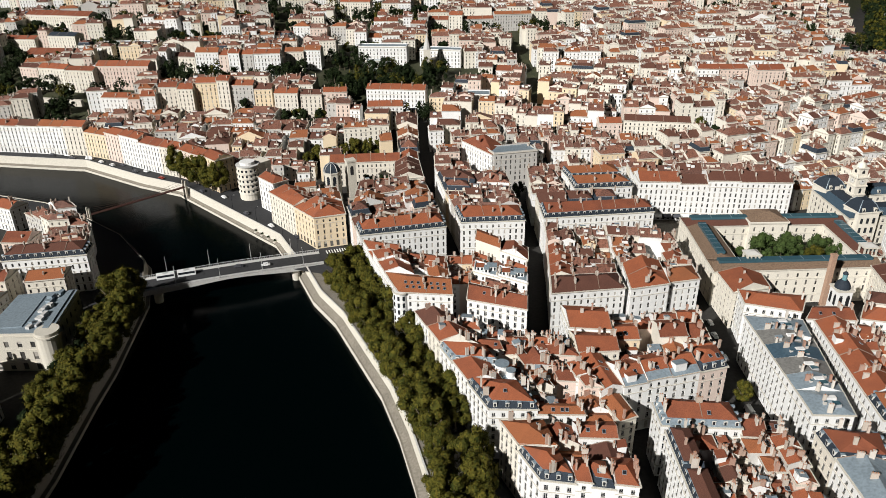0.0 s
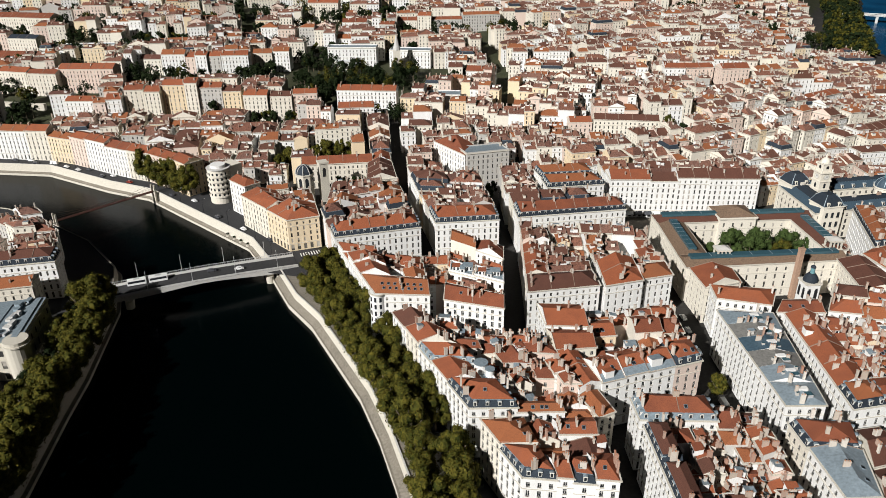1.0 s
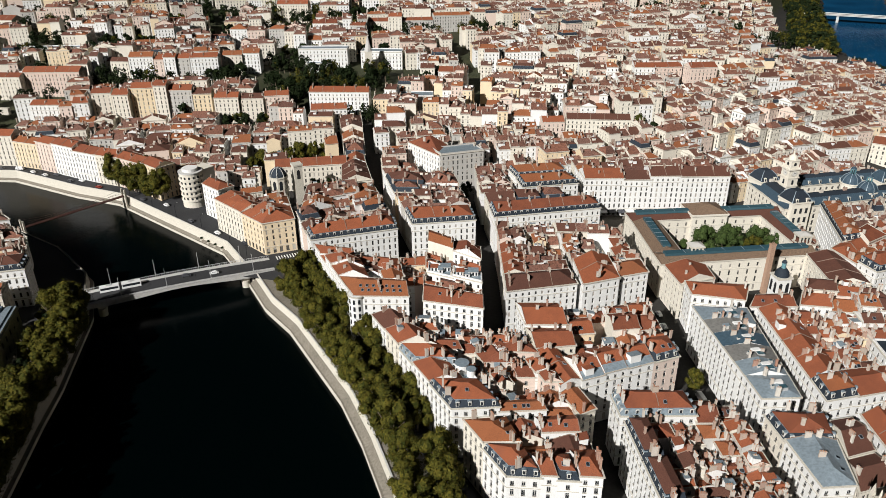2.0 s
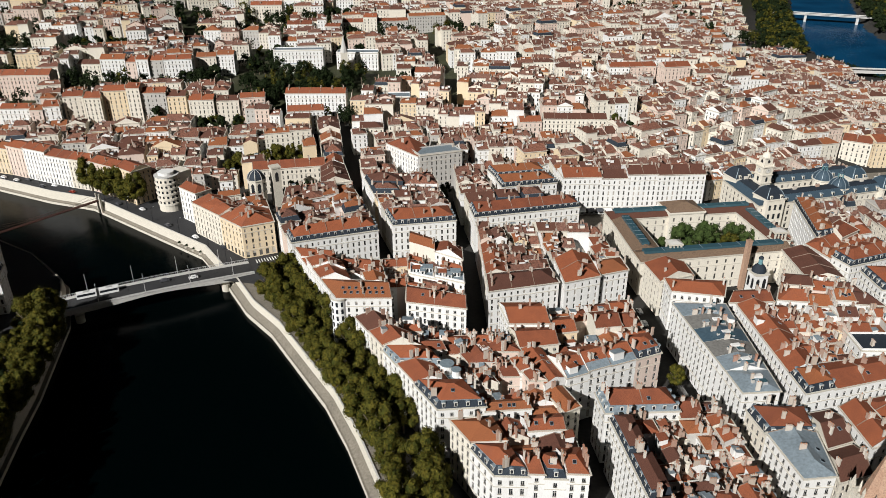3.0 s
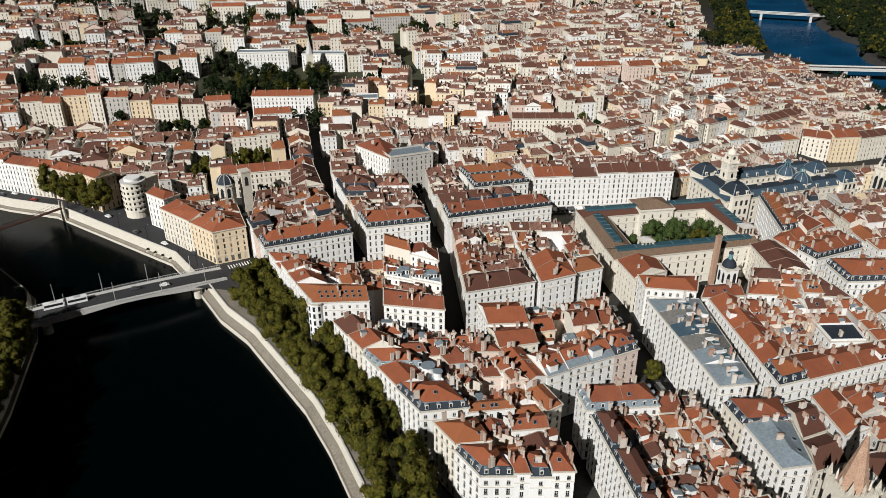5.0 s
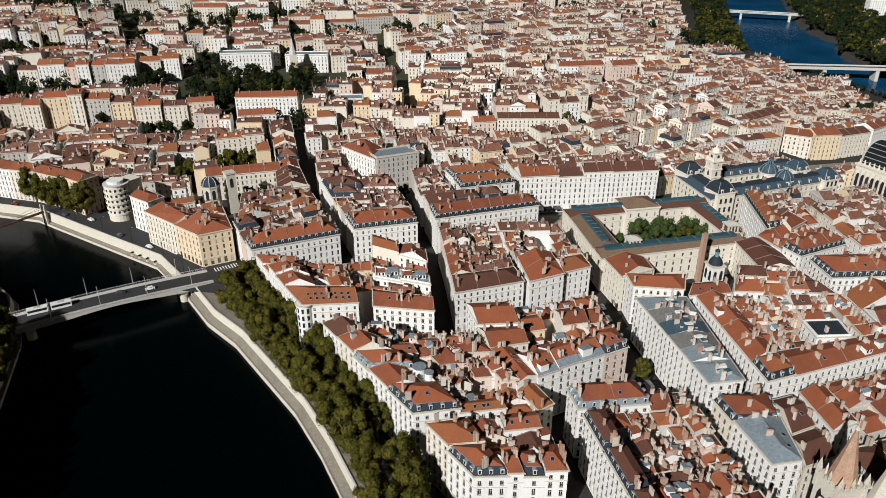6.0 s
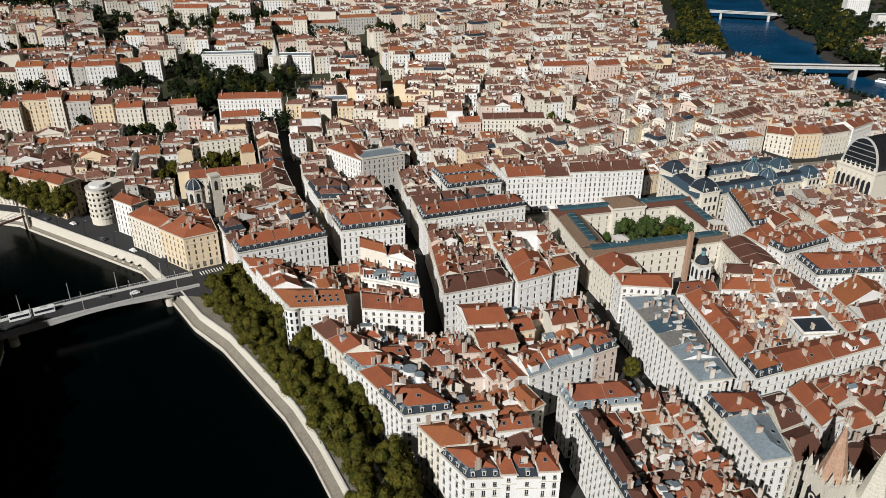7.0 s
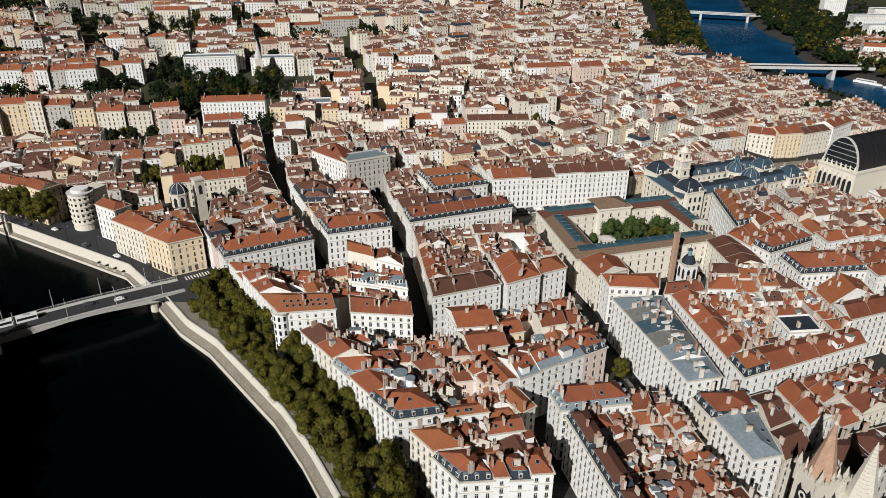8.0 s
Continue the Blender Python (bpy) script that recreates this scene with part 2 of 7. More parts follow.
# ---- the lie of the land ----
SHORE_EAST = [(-2, 60), (-3, 140), (-10, 174), (-16, 197), (-24, 221), (-48, 273), (-61, 293), (-72, 318), (-91, 355),
              (-118, 382), (-168, 432), (-199, 448), (-251, 482), (-318, 494), (-520, 500)]
SHORE_WEST = [(-128, 60), (-128, 180), (-131, 218), (-132, 240), (-138, 293), (-150, 330), (-175, 362), (-203, 385), (-240, 410), (-300, 432), (-520, 445)]
RHONE_WEST = [(540, -100), (525, 400), (518, 515), (520, 640), (521, 775), (540, 828), (575, 894), (630, 1004), (701, 1140), (758, 1238), (960, 1700)]
RHONE_EAST = [(660, -100), (648, 400), (622, 560), (604, 640), (608, 690), (628, 757), (682, 836), (690, 886), (704, 926), (730, 982), (775, 1059), (888, 1249), (1110, 1700)]


def along(line, y, axis=1):
    """The line's x where it passes y."""
    for p, q in zip(line, line[1:]):
        if p[axis] <= y <= q[axis]:
            t = (y - p[axis]) / max(q[axis] - p[axis], 1e-6)
            return p[1 - axis] + (q[1 - axis] - p[1 - axis]) * t
    return line[0][1 - axis] if y < line[0][axis] else line[-1][1 - axis]


def in_saone(x, y, grow=0.0):
    west, east = along(SHORE_WEST, y), along(SHORE_EAST, y)
    if y > 500 + grow:
        return False
    if y <= 445:
        return west - grow < x < east + grow
    return x < east + grow


def in_rhone(x, y, grow=0.0):
    w = along(RHONE_WEST, y)
    return w - grow < x < along(RHONE_EAST, y) + grow


def ground(x, y):
    """Height of the land: level by the rivers, a hill to the north."""
    w = max(0.0, -x - 150)
    rise = (0.12 + 0.0006 * min(w, 170)) * max(0.0, y - 440 - 0.42 * w + 0.55 * max(0.0, min(x, 320) - 60) * smooth(395, 470, y))
    rise = 95 * (1 - math.exp(-rise / 95))
    d = along(RHONE_WEST, y) - x
    k = smooth(110 - 0.1 * min(max(y - 500, 0), 700), 270 - 0.2 * min(max(y - 500, 0), 700), d)
    if d < -60:
        return 14 * smooth(45, 365, x - along(RHONE_EAST, y))
    return rise * k


def apart(line, x, y):
    """Distance from a point to a polyline."""
    best = 1e9
    for (ax, ay), (bx, by) in zip(line, line[1:]):
        dx, dy = bx - ax, by - ay
        t = min(1.0, max(0.0, ((x - ax) * dx + (y - ay) * dy) / (dx * dx + dy * dy)))
        best = min(best, math.hypot(x - ax - t * dx, y - ay - t * dy))
    return best


def terrain():
    b = Build()
    step = 9.0
    xs = [-900 + step * i for i in range(int(2300 / step))]
    ys = [-320 + step * i for i in range(int(2300 / step))]
    idx = {}
    for i, x in enumerate(xs):
        for j, y in enumerate(ys):
            if in_saone(x, y):
                z = -12.0
            elif y < 540 and x < 40 and min(apart(SHORE_EAST, x, y), apart(SHORE_WEST, x, y)) < 14:
                z = -8.5
            elif in_rhone(x, y, -4):
                z = -12.0
            else:
                z = ground(x, y) - 0.25
            idx[i, j] = len(b.v)
            b.v.append((x, y, z))
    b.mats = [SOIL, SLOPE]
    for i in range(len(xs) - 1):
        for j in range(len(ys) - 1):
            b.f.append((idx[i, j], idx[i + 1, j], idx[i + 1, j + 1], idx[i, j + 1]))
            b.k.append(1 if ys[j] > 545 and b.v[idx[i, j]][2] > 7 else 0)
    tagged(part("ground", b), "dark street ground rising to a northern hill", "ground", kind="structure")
    far = Build()
    for x0, x1, y0, y1 in ((-4200, -890, -4000, 4500), (1380, 4200, -4000, 4500), (-890, 1380, 1730, 4500), (-890, 1380, -4000, -318)):
        far.face([(x0, y0, -0.6), (x1, y0, -0.6), (x1, y1, -0.6), (x0, y1, -0.6)], SOIL)
    tagged(part("ground", far), "distant level land out to the horizon", "ground", kind="structure")
    w = Build()
    w.face([(-900, -320, -7), (300, -320, -7), (300, 600, -7), (-900, 600, -7)], WATER)
    tagged(part("water", w), "dark green river water, nearly still", "river", kind="structure")
    w = Build()
    w.face([(480, -320, -7), (1380, -320, -7), (1380, 1730, -7), (480, 1730, -7)], RHONE_WATER)
    tagged(part("water", w), "wide river water with reflected sky blue in its colour, faint ripples", "river", kind="structure")


terrain()


# ---- houses ----
WALLS = [(WHITE, "white plaster"), (CREAM, "cream plaster"), (OCHRE, "ochre plaster"), (PINK, "pink plaster"), (GREY, "grey plaster")]
window_meshes = {}
chimney_meshes = []
rng = random.Random(7)
NEAR = 258.0
SINGLE = 400.0
TAKEN = []
GRID = {}
FARTOWN = [Build(), Build(), Build(), Build()]


def window_mesh(w, h):
    key = (round(w, 1), round(h, 1))
    if key not in window_meshes:
        w, h = key
        b = Build()
        b.face([(-w / 2, 0, 0), (w / 2, 0, 0), (w / 2, 0, h), (-w / 2, 0, h)], GLASS)
        for x0, x1, z0, z1 in ((-w / 2, -w / 2 + 0.09, 0, h), (w / 2 - 0.09, w / 2, 0, h), (-0.05, 0.05, 0, h),
                               (-w / 2, w / 2, h - 0.1, h), (-w / 2, w / 2, 0, 0.12), (-w / 2, w / 2, h * 0.66, h * 0.66 + 0.07)):
            b.face([(x0, -0.05, z0), (x1, -0.05, z0), (x1, -0.05, z1), (x0, -0.05, z1)], FRAME)
        b.face([(-w / 2 - 0.12, -0.36, -0.14), (w / 2 + 0.12, -0.36, -0.14), (w / 2 + 0.12, -0.36, 0), (-w / 2 - 0.12, -0.36, 0)], STONE)
        b.face([(-w / 2 - 0.12, -0.36, 0), (w / 2 + 0.12, -0.36, 0), (w / 2 + 0.12, 0, 0), (-w / 2 - 0.12, 0, 0)], STONE)
        for z in (0.45, 0.92):
            b.face([(-w / 2, -0.3, z), (w / 2, -0.3, z), (w / 2, -0.3, z + 0.06), (-w / 2, -0.3, z + 0.06)], DARKMETAL)
        window_meshes[key] = b.mesh("window")
    return window_meshes[key]


def facade(b, panes, a, c, z0, z1, mat, single, floors=None, pitch=2.7, ground_floor=4.3, shop=False, ww=1.12):
    """A wall from a to c with a grid of real recessed window openings. single collects (pose, w, h) for windows of their own."""
    L = math.hypot(c[0] - a[0], c[1] - a[1])
    dx, dy = (c[0] - a[0]) / L, (c[1] - a[1]) / L
    nx, ny = dy, -dx
    n = int((L - 0.9) / pitch)

    def p(s, z, d=0.0):
        return (a[0] + dx * s - nx * d, a[1] + dy * s - ny * d, z)

    if n < 1 or z1 - z0 < 5:
        b.face([p(0, z0), p(L, z0), p(L, z1), p(0, z1)], mat)
        return
    floors = floors or max(1, round((z1 - z0 - ground_floor - 0.7) / 3.35))
    fh = (z1 - z0 - ground_floor - 0.7) / floors
    lift, course = z0, ()
    for fl in range(-1, floors):
        if fl < 0:
            s0, hh, top, w = z0 + 0.5, ground_floor - 1.2, z0 + ground_floor, ww + (0.7 if shop else 0.15)
        else:
            f0 = z0 + ground_floor + fl * fh
            hh = fh * (0.70 if fl < floors - 2 else 0.64 if fl < floors - 1 else 0.48)
            s0, top, w = f0 + fh * 0.18, f0 + fh, ww
        cut = [lift] + [z for z in course if lift < z < s0] + [s0]
        for zl, zh in zip(cut, cut[1:]):
            b.face([p(0, zl), p(L, zl), p(L, zh), p(0, zh)], mat)
        course = ()
        gap = L / n
        cur = 0.0
        for i in range(n):
            l, r = gap * (i + 0.5) - w / 2, gap * (i + 0.5) + w / 2
            b.face([p(cur, s0), p(l, s0), p(l, s0 + hh), p(cur, s0 + hh)], mat)
            cur = r
            e = 0.26
            for q in (((l, s0), (l, s0 + hh)), ((r, s0 + hh), (r, s0)), ((l, s0 + hh), (r, s0 + hh)), ((r, s0), (l, s0))):
                (s1, t1), (s2, t2) = q
                b.face([p(s1, t1), p(s1, t1, e), p(s2, t2, e), p(s2, t2)], mat)
            if single is not None and fl >= 0:
                x, y, _ = p((l + r) / 2, 0, e)
                single.append((pose(x, y, s0, 0, 0, math.degrees(math.atan2(dy, dx))), w, hh))
            else:
                blind = rng.random()
                cut = 1.0 if blind > 0.42 else rng.choice((0.0, 0.35, 0.6))
                zc = s0 + hh * cut
                if cut > 0:
                    panes.face([p(l, s0, e), p(r, s0, e), p(r, zc, e), p(l, zc, e)], PANE)
                if cut < 1:
                    panes.face([p(l, zc, e - 0.05), p(r, zc, e - 0.05), p(r, s0 + hh, e - 0.05), p(l, s0 + hh, e - 0.05)], BLIND)
        b.face([p(cur, s0), p(L, s0), p(L, s0 + hh), p(cur, s0 + hh)], mat)
        lift = s0 + hh
        if fl in (-1, floors - 2) and fl < floors - 1:
            course = (top - 0.16, top + 0.06)
            for za, zb, o in ((top - 0.16, top + 0.06, 0.16),):
                b.face([p(0, za, -o), p(L, za, -o), p(L, zb, -o), p(0, zb, -o)], STONE)
                b.face([p(0, zb, -o), p(L, zb, -o), p(L, zb), p(0, zb)], STONE)
                b.face([p(0, za), p(L, za), p(L, za, -o), p(0, za, -o)], STONE)
    b.face([p(0, lift), p(L, lift), p(L, z1 - 0.7), p(0, z1 - 0.7)], mat)
    b.face([p(0, z1 - 0.7), p(L, z1 - 0.7), p(L, z1), p(0, z1)], mat)
    o = 0.42
    b.face([p(-o, z1 - 0.45, -o), p(L + o, z1 - 0.45, -o), p(L + o, z1 - 0.02, -o), p(-o, z1 - 0.02, -o)], STONE)
    b.face([p(0, z1 - 0.7), p(L, z1 - 0.7), p(L + o, z1 - 0.45, -o), p(-o, z1 - 0.45, -o)], STONE)
    b.face([p(-o, z1 - 0.02, -o), p(L + o, z1 - 0.02, -o), p(L, z1 - 0.02), p(0, z1 - 0.02)], STONE)


def chimney_mesh(kind):
    """Broad rendered stacks with a cap and a row of clay pots."""
    while len(chimney_meshes) < 6:
        k = len(chimney_meshes)
        b = Build()
        w, d, h = ((1.0, 0.5, 3.1), (1.5, 0.5, 3.3), (0.7, 0.6, 3.2), (1.9, 0.5, 3.0), (0.75, 0.6, 3.9), (1.2, 0.5, 2.8))[k]
        b.box((0, 0), (w, d), -1.2, h - 1.2, 0, CHIM)
        b.box((0, 0), (w + 0.2, d + 0.2), h - 1.2, h - 1.05, 0, CHIM)
        for i in range(max(1, int(w / 0.55))):
            x = (i + 0.5) * w / max(1, int(w / 0.55)) - w / 2
            b.ring((x, 0), 0.14, h - 1.05, h - 0.7, CLAY, 8, 0.12)
        chimney_meshes.append(b.mesh("chimney"))
    return chimney_meshes[kind % 6]


def offset(p, q, o):
    """Moves the edge p-q outward by o; returns the two points."""
    L = math.hypot(q[0] - p[0], q[1] - p[1]) or 1
    nx, ny = (q[1] - p[1]) / L * o, -(q[0] - p[0]) / L * o
    return (p[0] + nx, p[1] + ny), (q[0] + nx, q[1] + ny)


def gable_roof(b, walls, q, h, rise, mat, wallmat, ends=(True, True), hip=(False, False), parapet=True, over=0.45, fascia=STONE):
    """A tiled roof on q, its ridge from the middle of side 3-0 to the middle of side 1-2. Gables close into walls."""
    a, c, d, e = q
    r0, r1 = lerp(e, a, 0.5), lerp(c, d, 0.5)
    L = math.hypot(r1[0] - r0[0], r1[1] - r0[1])
    half = 0.5 * min(math.hypot(e[0] - a[0], e[1] - a[1]), math.hypot(d[0] - c[0], d[1] - c[1]))
    s0 = lerp(r0, r1, min(0.45, half / L)) if hip[0] else r0
    s1 = lerp(r1, r0, min(0.45, half / L)) if hip[1] else r1
    z = h + rise
    (a1, c1), (d1, e1) = offset(a, c, over), offset(d, e, over)
    drop = over * rise / max(half, 0.5)
    lo = h - drop
    A, C, D, E = (*a1, lo), (*c1, lo), (*d1, lo), (*e1, lo)
    S0, S1 = (*s0, z), (*s1, z)
    if hip[0]:
        b.face([E, A, S0], mat)
    if hip[1]:
        b.face([C, D, S1], mat)
    b.face([A, C, S1, S0], mat)
    b.face([D, E, S0, S1], mat)
    t = 0.22
    rim = [A, C, D, E]
    for i in ((0, 2) if not (hip[0] or hip[1]) else (0, 1, 2, 3)):
        p, r = rim[i], rim[(i + 1) % 4]
        b.face([(p[0], p[1], p[2] - t), (r[0], r[1], r[2] - t), r, p], fascia)
    b.face([(p[0], p[1], p[2] - t) for p in (E, D, C, A)], fascia)
    for k, (p, r, s) in enumerate(((e, a, r0), (c, d, r1))):
        if hip[k]:
            continue
        P, Rr, S = (*p, h), (*r, h), (*s, z)
        walls.face([P, Rr, S], wallmat)
        if parapet:
            up = 0.16
            g = 0.2 / L
            inn = [lerp(x, y, g) for x, y in (((e, d) if k == 0 else (c, a)), (((a, c)) if k == 0 else (d, e)), ((r0, r1) if k == 0 else (r1, r0)))]
            Pi, Ri, Si = (*inn[0], h), (*inn[1], h), (*inn[2], z)

            def top(x):
                return (x[0], x[1], x[2] + up)
            for u, v, ui, vi in ((P, S, Pi, Si), (S, Rr, Si, Ri)):
                walls.face([u, v, top(v), top(u)], wallmat)
                walls.face([top(u), top(v), top(vi), top(ui)], COPING)
                walls.face([ui, top(ui), top(vi), vi], COPING)


def house(q, h, z0=0.0, roof="gable", turn=0, street=(True, True, True, True), wall=None, tiles=None, label="", near=None, rise=None,
          ends=(False, False), chimneys=None, name="house", pitch=2.7, dormers=True, shop=False, group="", floors=None, joined=False, copings=True):
    """One town house on the plan quad q (counter-clockwise), eaves at h. turn: the roof's ridge runs along side 0-1 (0) or 1-2 (1)."""
    cx, cy = sum(p[0] for p in q) / 4, sum(p[1] for p in q) / 4
    near = cy < NEAR if near is None else near
    wall = wall or rng.choices(WALLS, (46, 26, 7, 12, 9))[0]
    mat = wall[0]
    tiles = tiles or rng.choices([TILE, ORANGE, BROWN], (72, 14, 14))[0]
    what = {TILE: "rust-red tiled", ORANGE: "bright orange tiled", BROWN: "brown tiled", ZINC: "grey zinc", SLATE: "dark slate", COPPER: "green copper", LEAD: "grey lead", DEEPZINC: "dark blue zinc"}[tiles]
    label = label or "%s town house with a %s %s roof" % (wall[1], what, {"gable": "pitched", "hip": "hipped", "mansard": "mansard", "flat": "flat"}[roof])
    TAKEN.append(q)
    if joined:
        tiles = FARTILE if tiles is TILE else tiles
        b, panes, rb, far = FARTOWN
        ob = None
    else:
        b, panes, rb, far = Build(), Build(), Build(), Build()
        ob = base(name, cx, cy, z0, label, "building", group)
    single = [] if near else None
    for i in range(4):
        p, r = q[i], q[(i + 1) % 4]
        ny = -(r[0] - p[0])
        nx = r[1] - p[1]
        seen = ny < 0.25 * math.hypot(nx, ny)
        if street[i]:
            facade(b, panes, p, r, z0, h, mat, single if (near and seen) else None, pitch=pitch, shop=shop and seen, floors=floors, ww=0.9 if joined or not near else 1.12)
        else:
            b.face([(*p, z0), (*r, z0), (*r, h), (*p, h)], mat)
    Q = q if not turn else [q[1], q[2], q[3], q[0]]
    depth = 0.5 * (math.hypot(Q[3][0] - Q[0][0], Q[3][1] - Q[0][1]) + math.hypot(Q[2][0] - Q[1][0], Q[2][1] - Q[1][1]))
    length = 0.5 * (math.hypot(Q[1][0] - Q[0][0], Q[1][1] - Q[0][1]) + math.hypot(Q[2][0] - Q[3][0], Q[2][1] - Q[3][1]))
    top = h
    spots = []
    if roof == "flat":
        rb.face([(*p, h) for p in q], tiles)
        for i in range(4):
            p, r = q[i], q[(i + 1) % 4]
            b.face([(*p, h), (*r, h), (*r, h + 0.7), (*p, h + 0.7)], mat)
            pi, ri = offset(p, r, -0.35)
            b.face([(*p, h + 0.7), (*r, h + 0.7), (*ri, h + 0.7), (*pi, h + 0.7)], mat)
            b.face([(*ri, h), (*pi, h), (*pi, h + 0.7), (*ri, h + 0.7)], mat)
        top = h + 0.2
        rise_ = 0.0
    else:
        if roof == "mansard":
            mh, ins = 2.6, 1.15
            low = []
            cxy = (cx, cy)
            for k, p in enumerate(q):
                low.append(lerp(p, cxy, ins / max(3.0, math.hypot(p[0] - cx, p[1] - cy) * 0.75)))
            skin = SLATE if tiles is not ZINC else ZINC
            if tiles is TILE and rng.random() < 0.3:
                skin = ZINC
            for i in range(4):
                p, r, u, v = q[i], q[(i + 1) % 4], low[(i + 1) % 4], low[i]
                rb.face([(*p, h), (*r, h), (*u, h + mh), (*v, h + mh)], skin)
            spots_d = []
            for i in range(4):
                p, r = q[i], q[(i + 1) % 4]
                L = math.hypot(r[0] - p[0], r[1] - p[1])
                if street[i] and L > 5 and dormers:
                    n = int(L / 3.1)
                    for k in range(n):
                        s = (k + 0.5) / n
                        x, y = lerp(p, r, s)
                        spots_d.append((x, y, math.degrees(math.atan2(r[1] - p[1], r[0] - p[0]))))
            Q2 = low if not turn else [low[1], low[2], low[3], low[0]]
            gable_roof(rb, b, Q2, h + mh, (rise if rise is not None else 0.16 * depth), tiles if tiles is not SLATE else SLATE, mat, hip=(True, True), parapet=False, over=0.15, fascia=ZINC)
            top = h + mh
            rise_ = rise if rise is not None else 0.16 * depth
            for x, y, ang in spots_d:
                if ob:
                    shared("dormer", dormer_mesh(skin), pose(x, y, h + 0.1, 0, 0, ang), ob)
        else:
            rise_ = rise if rise is not None else 0.215 * depth * rng.uniform(0.8, 1.15)
            hips = (True, True) if roof == "hip" else ends
            gable_roof(rb, b, Q, h, rise_, tiles, mat, hip=hips, parapet=copings and (near or cy < 520))
    # party walls that stand a little out of a long roof
    party = []
    if roof in ("gable", "mansard") and length > 15 and not joined and tiles not in (ZINC, LEAD, DEEPZINC):
        m = int(length / 8.5)
        for k in range(1, m):
            u = k / m + rng.uniform(-0.03, 0.03)
            party.append(u)
            lo0, mid, lo1 = [on(Q2 if roof == "mansard" else Q, u, v) for v in (0.04, 0.5, 0.96)]
            for e in (lo0, lo1):
                b.bar((*e, top + 0.06 * rise_), (*mid, top + rise_), 0.24, COPING, t=0.42)
    if ob:
        part("wall", b, ob)
        part("roof", rb, ob)
    if panes.f and ob:
        w = part("glazing", panes, ob)
        tagged(w, kind="stuff")
    if single:
        for m, w, hh in single:
            shared("window", window_mesh(w, hh), m, ob)
    # chimney stacks by the party walls and on the ridge
    n = chimneys + 2 * len(party) if chimneys else chimneys if chimneys is not None else (rng.choice((3, 4, 5, 6)) if near else rng.choice((2, 3, 4, 5, 6)))
    ang = math.degrees(math.atan2(Q[1][1] - Q[0][1], Q[1][0] - Q[0][0]))
    for k in range(n):
        u = rng.choice((0.05, 0.95, rng.uniform(0.2, 0.8)) + tuple(party) * 2)
        v = rng.uniform(0.2, 0.8)
        x, y = on(Q, u, v)
        zz = top + rise_ * (1 - abs(v - 0.5) * 2)
        if near:
            shared("chimney", chimney_mesh(rng.randrange(6)), pose(x, y, zz, 0, 0, ang + 90 + rng.choice((0, 0, 0, 90))), ob)
        else:
            a = radians(ang + 90)
            w = rng.choice((0.7, 0.9, 1.3, 1.7))
            far.box((x, y), (w, 0.6), zz - 1.2, zz + rng.uniform(1.1, 2.3), a, FARCHIM)
    if joined and roof == "gable" and length > 6:
        for k in range(rng.choice((0, 1, 1, 2, 3))):
            u, v = rng.uniform(0.15, 0.85), rng.choice((0.25, 0.3, 0.7))
            x, y = on(Q, u, v)
            zz = top + rise_ * (1 - abs(v - 0.5) * 2)
            far.box((x, y), (rng.uniform(1.2, 3.0), rng.uniform(1.4, 2.2)), zz - 0.8, zz + rng.uniform(0.6, 1.3), radians(ang), rng.choice((WHITE, CREAM, mat)), top=rng.choice((FARTILE, FARTILE, ZINC)))
    if far.f and ob:
        tagged(part("chimney_row", far, ob), kind="stuff")
    if near and roof != "flat" and rng.random() < 0.6:
        for k in range(rng.choice((1, 1, 2, 3))):
            u, v = rng.uniform(0.2, 0.8), rng.choice((0.2, 0.25, 0.3))
            x, y = on(Q, u, v)
            sl = math.degrees(math.atan2(rise_, depth / 2))
            zz = top + rise_ * v * 2
            shared("skylight", skylight_mesh(), pose(x, y, zz + 0.03, 0, 0, ang) @ pose(0, 0, 0, sl), ob)
    if near and roof == "gable" and tiles is not ZINC and depth > 5 and rng.random() < 0.3:
        for k in range(rng.choice((1, 1, 2))):
            u, v = rng.uniform(0.2, 0.8), rng.uniform(0.14, 0.3)
            x, y = on(Q, u, v if rng.random() < 0.6 else 1 - v)
            shared("roof_dormer", lean_to_mesh(rng.randrange(4)), pose(x, y, top + rise_ * v * 2, 0, 0, ang + rng.choice((0, 180))), ob)
    return ob


dormer_cache, sky_cache = {}, []


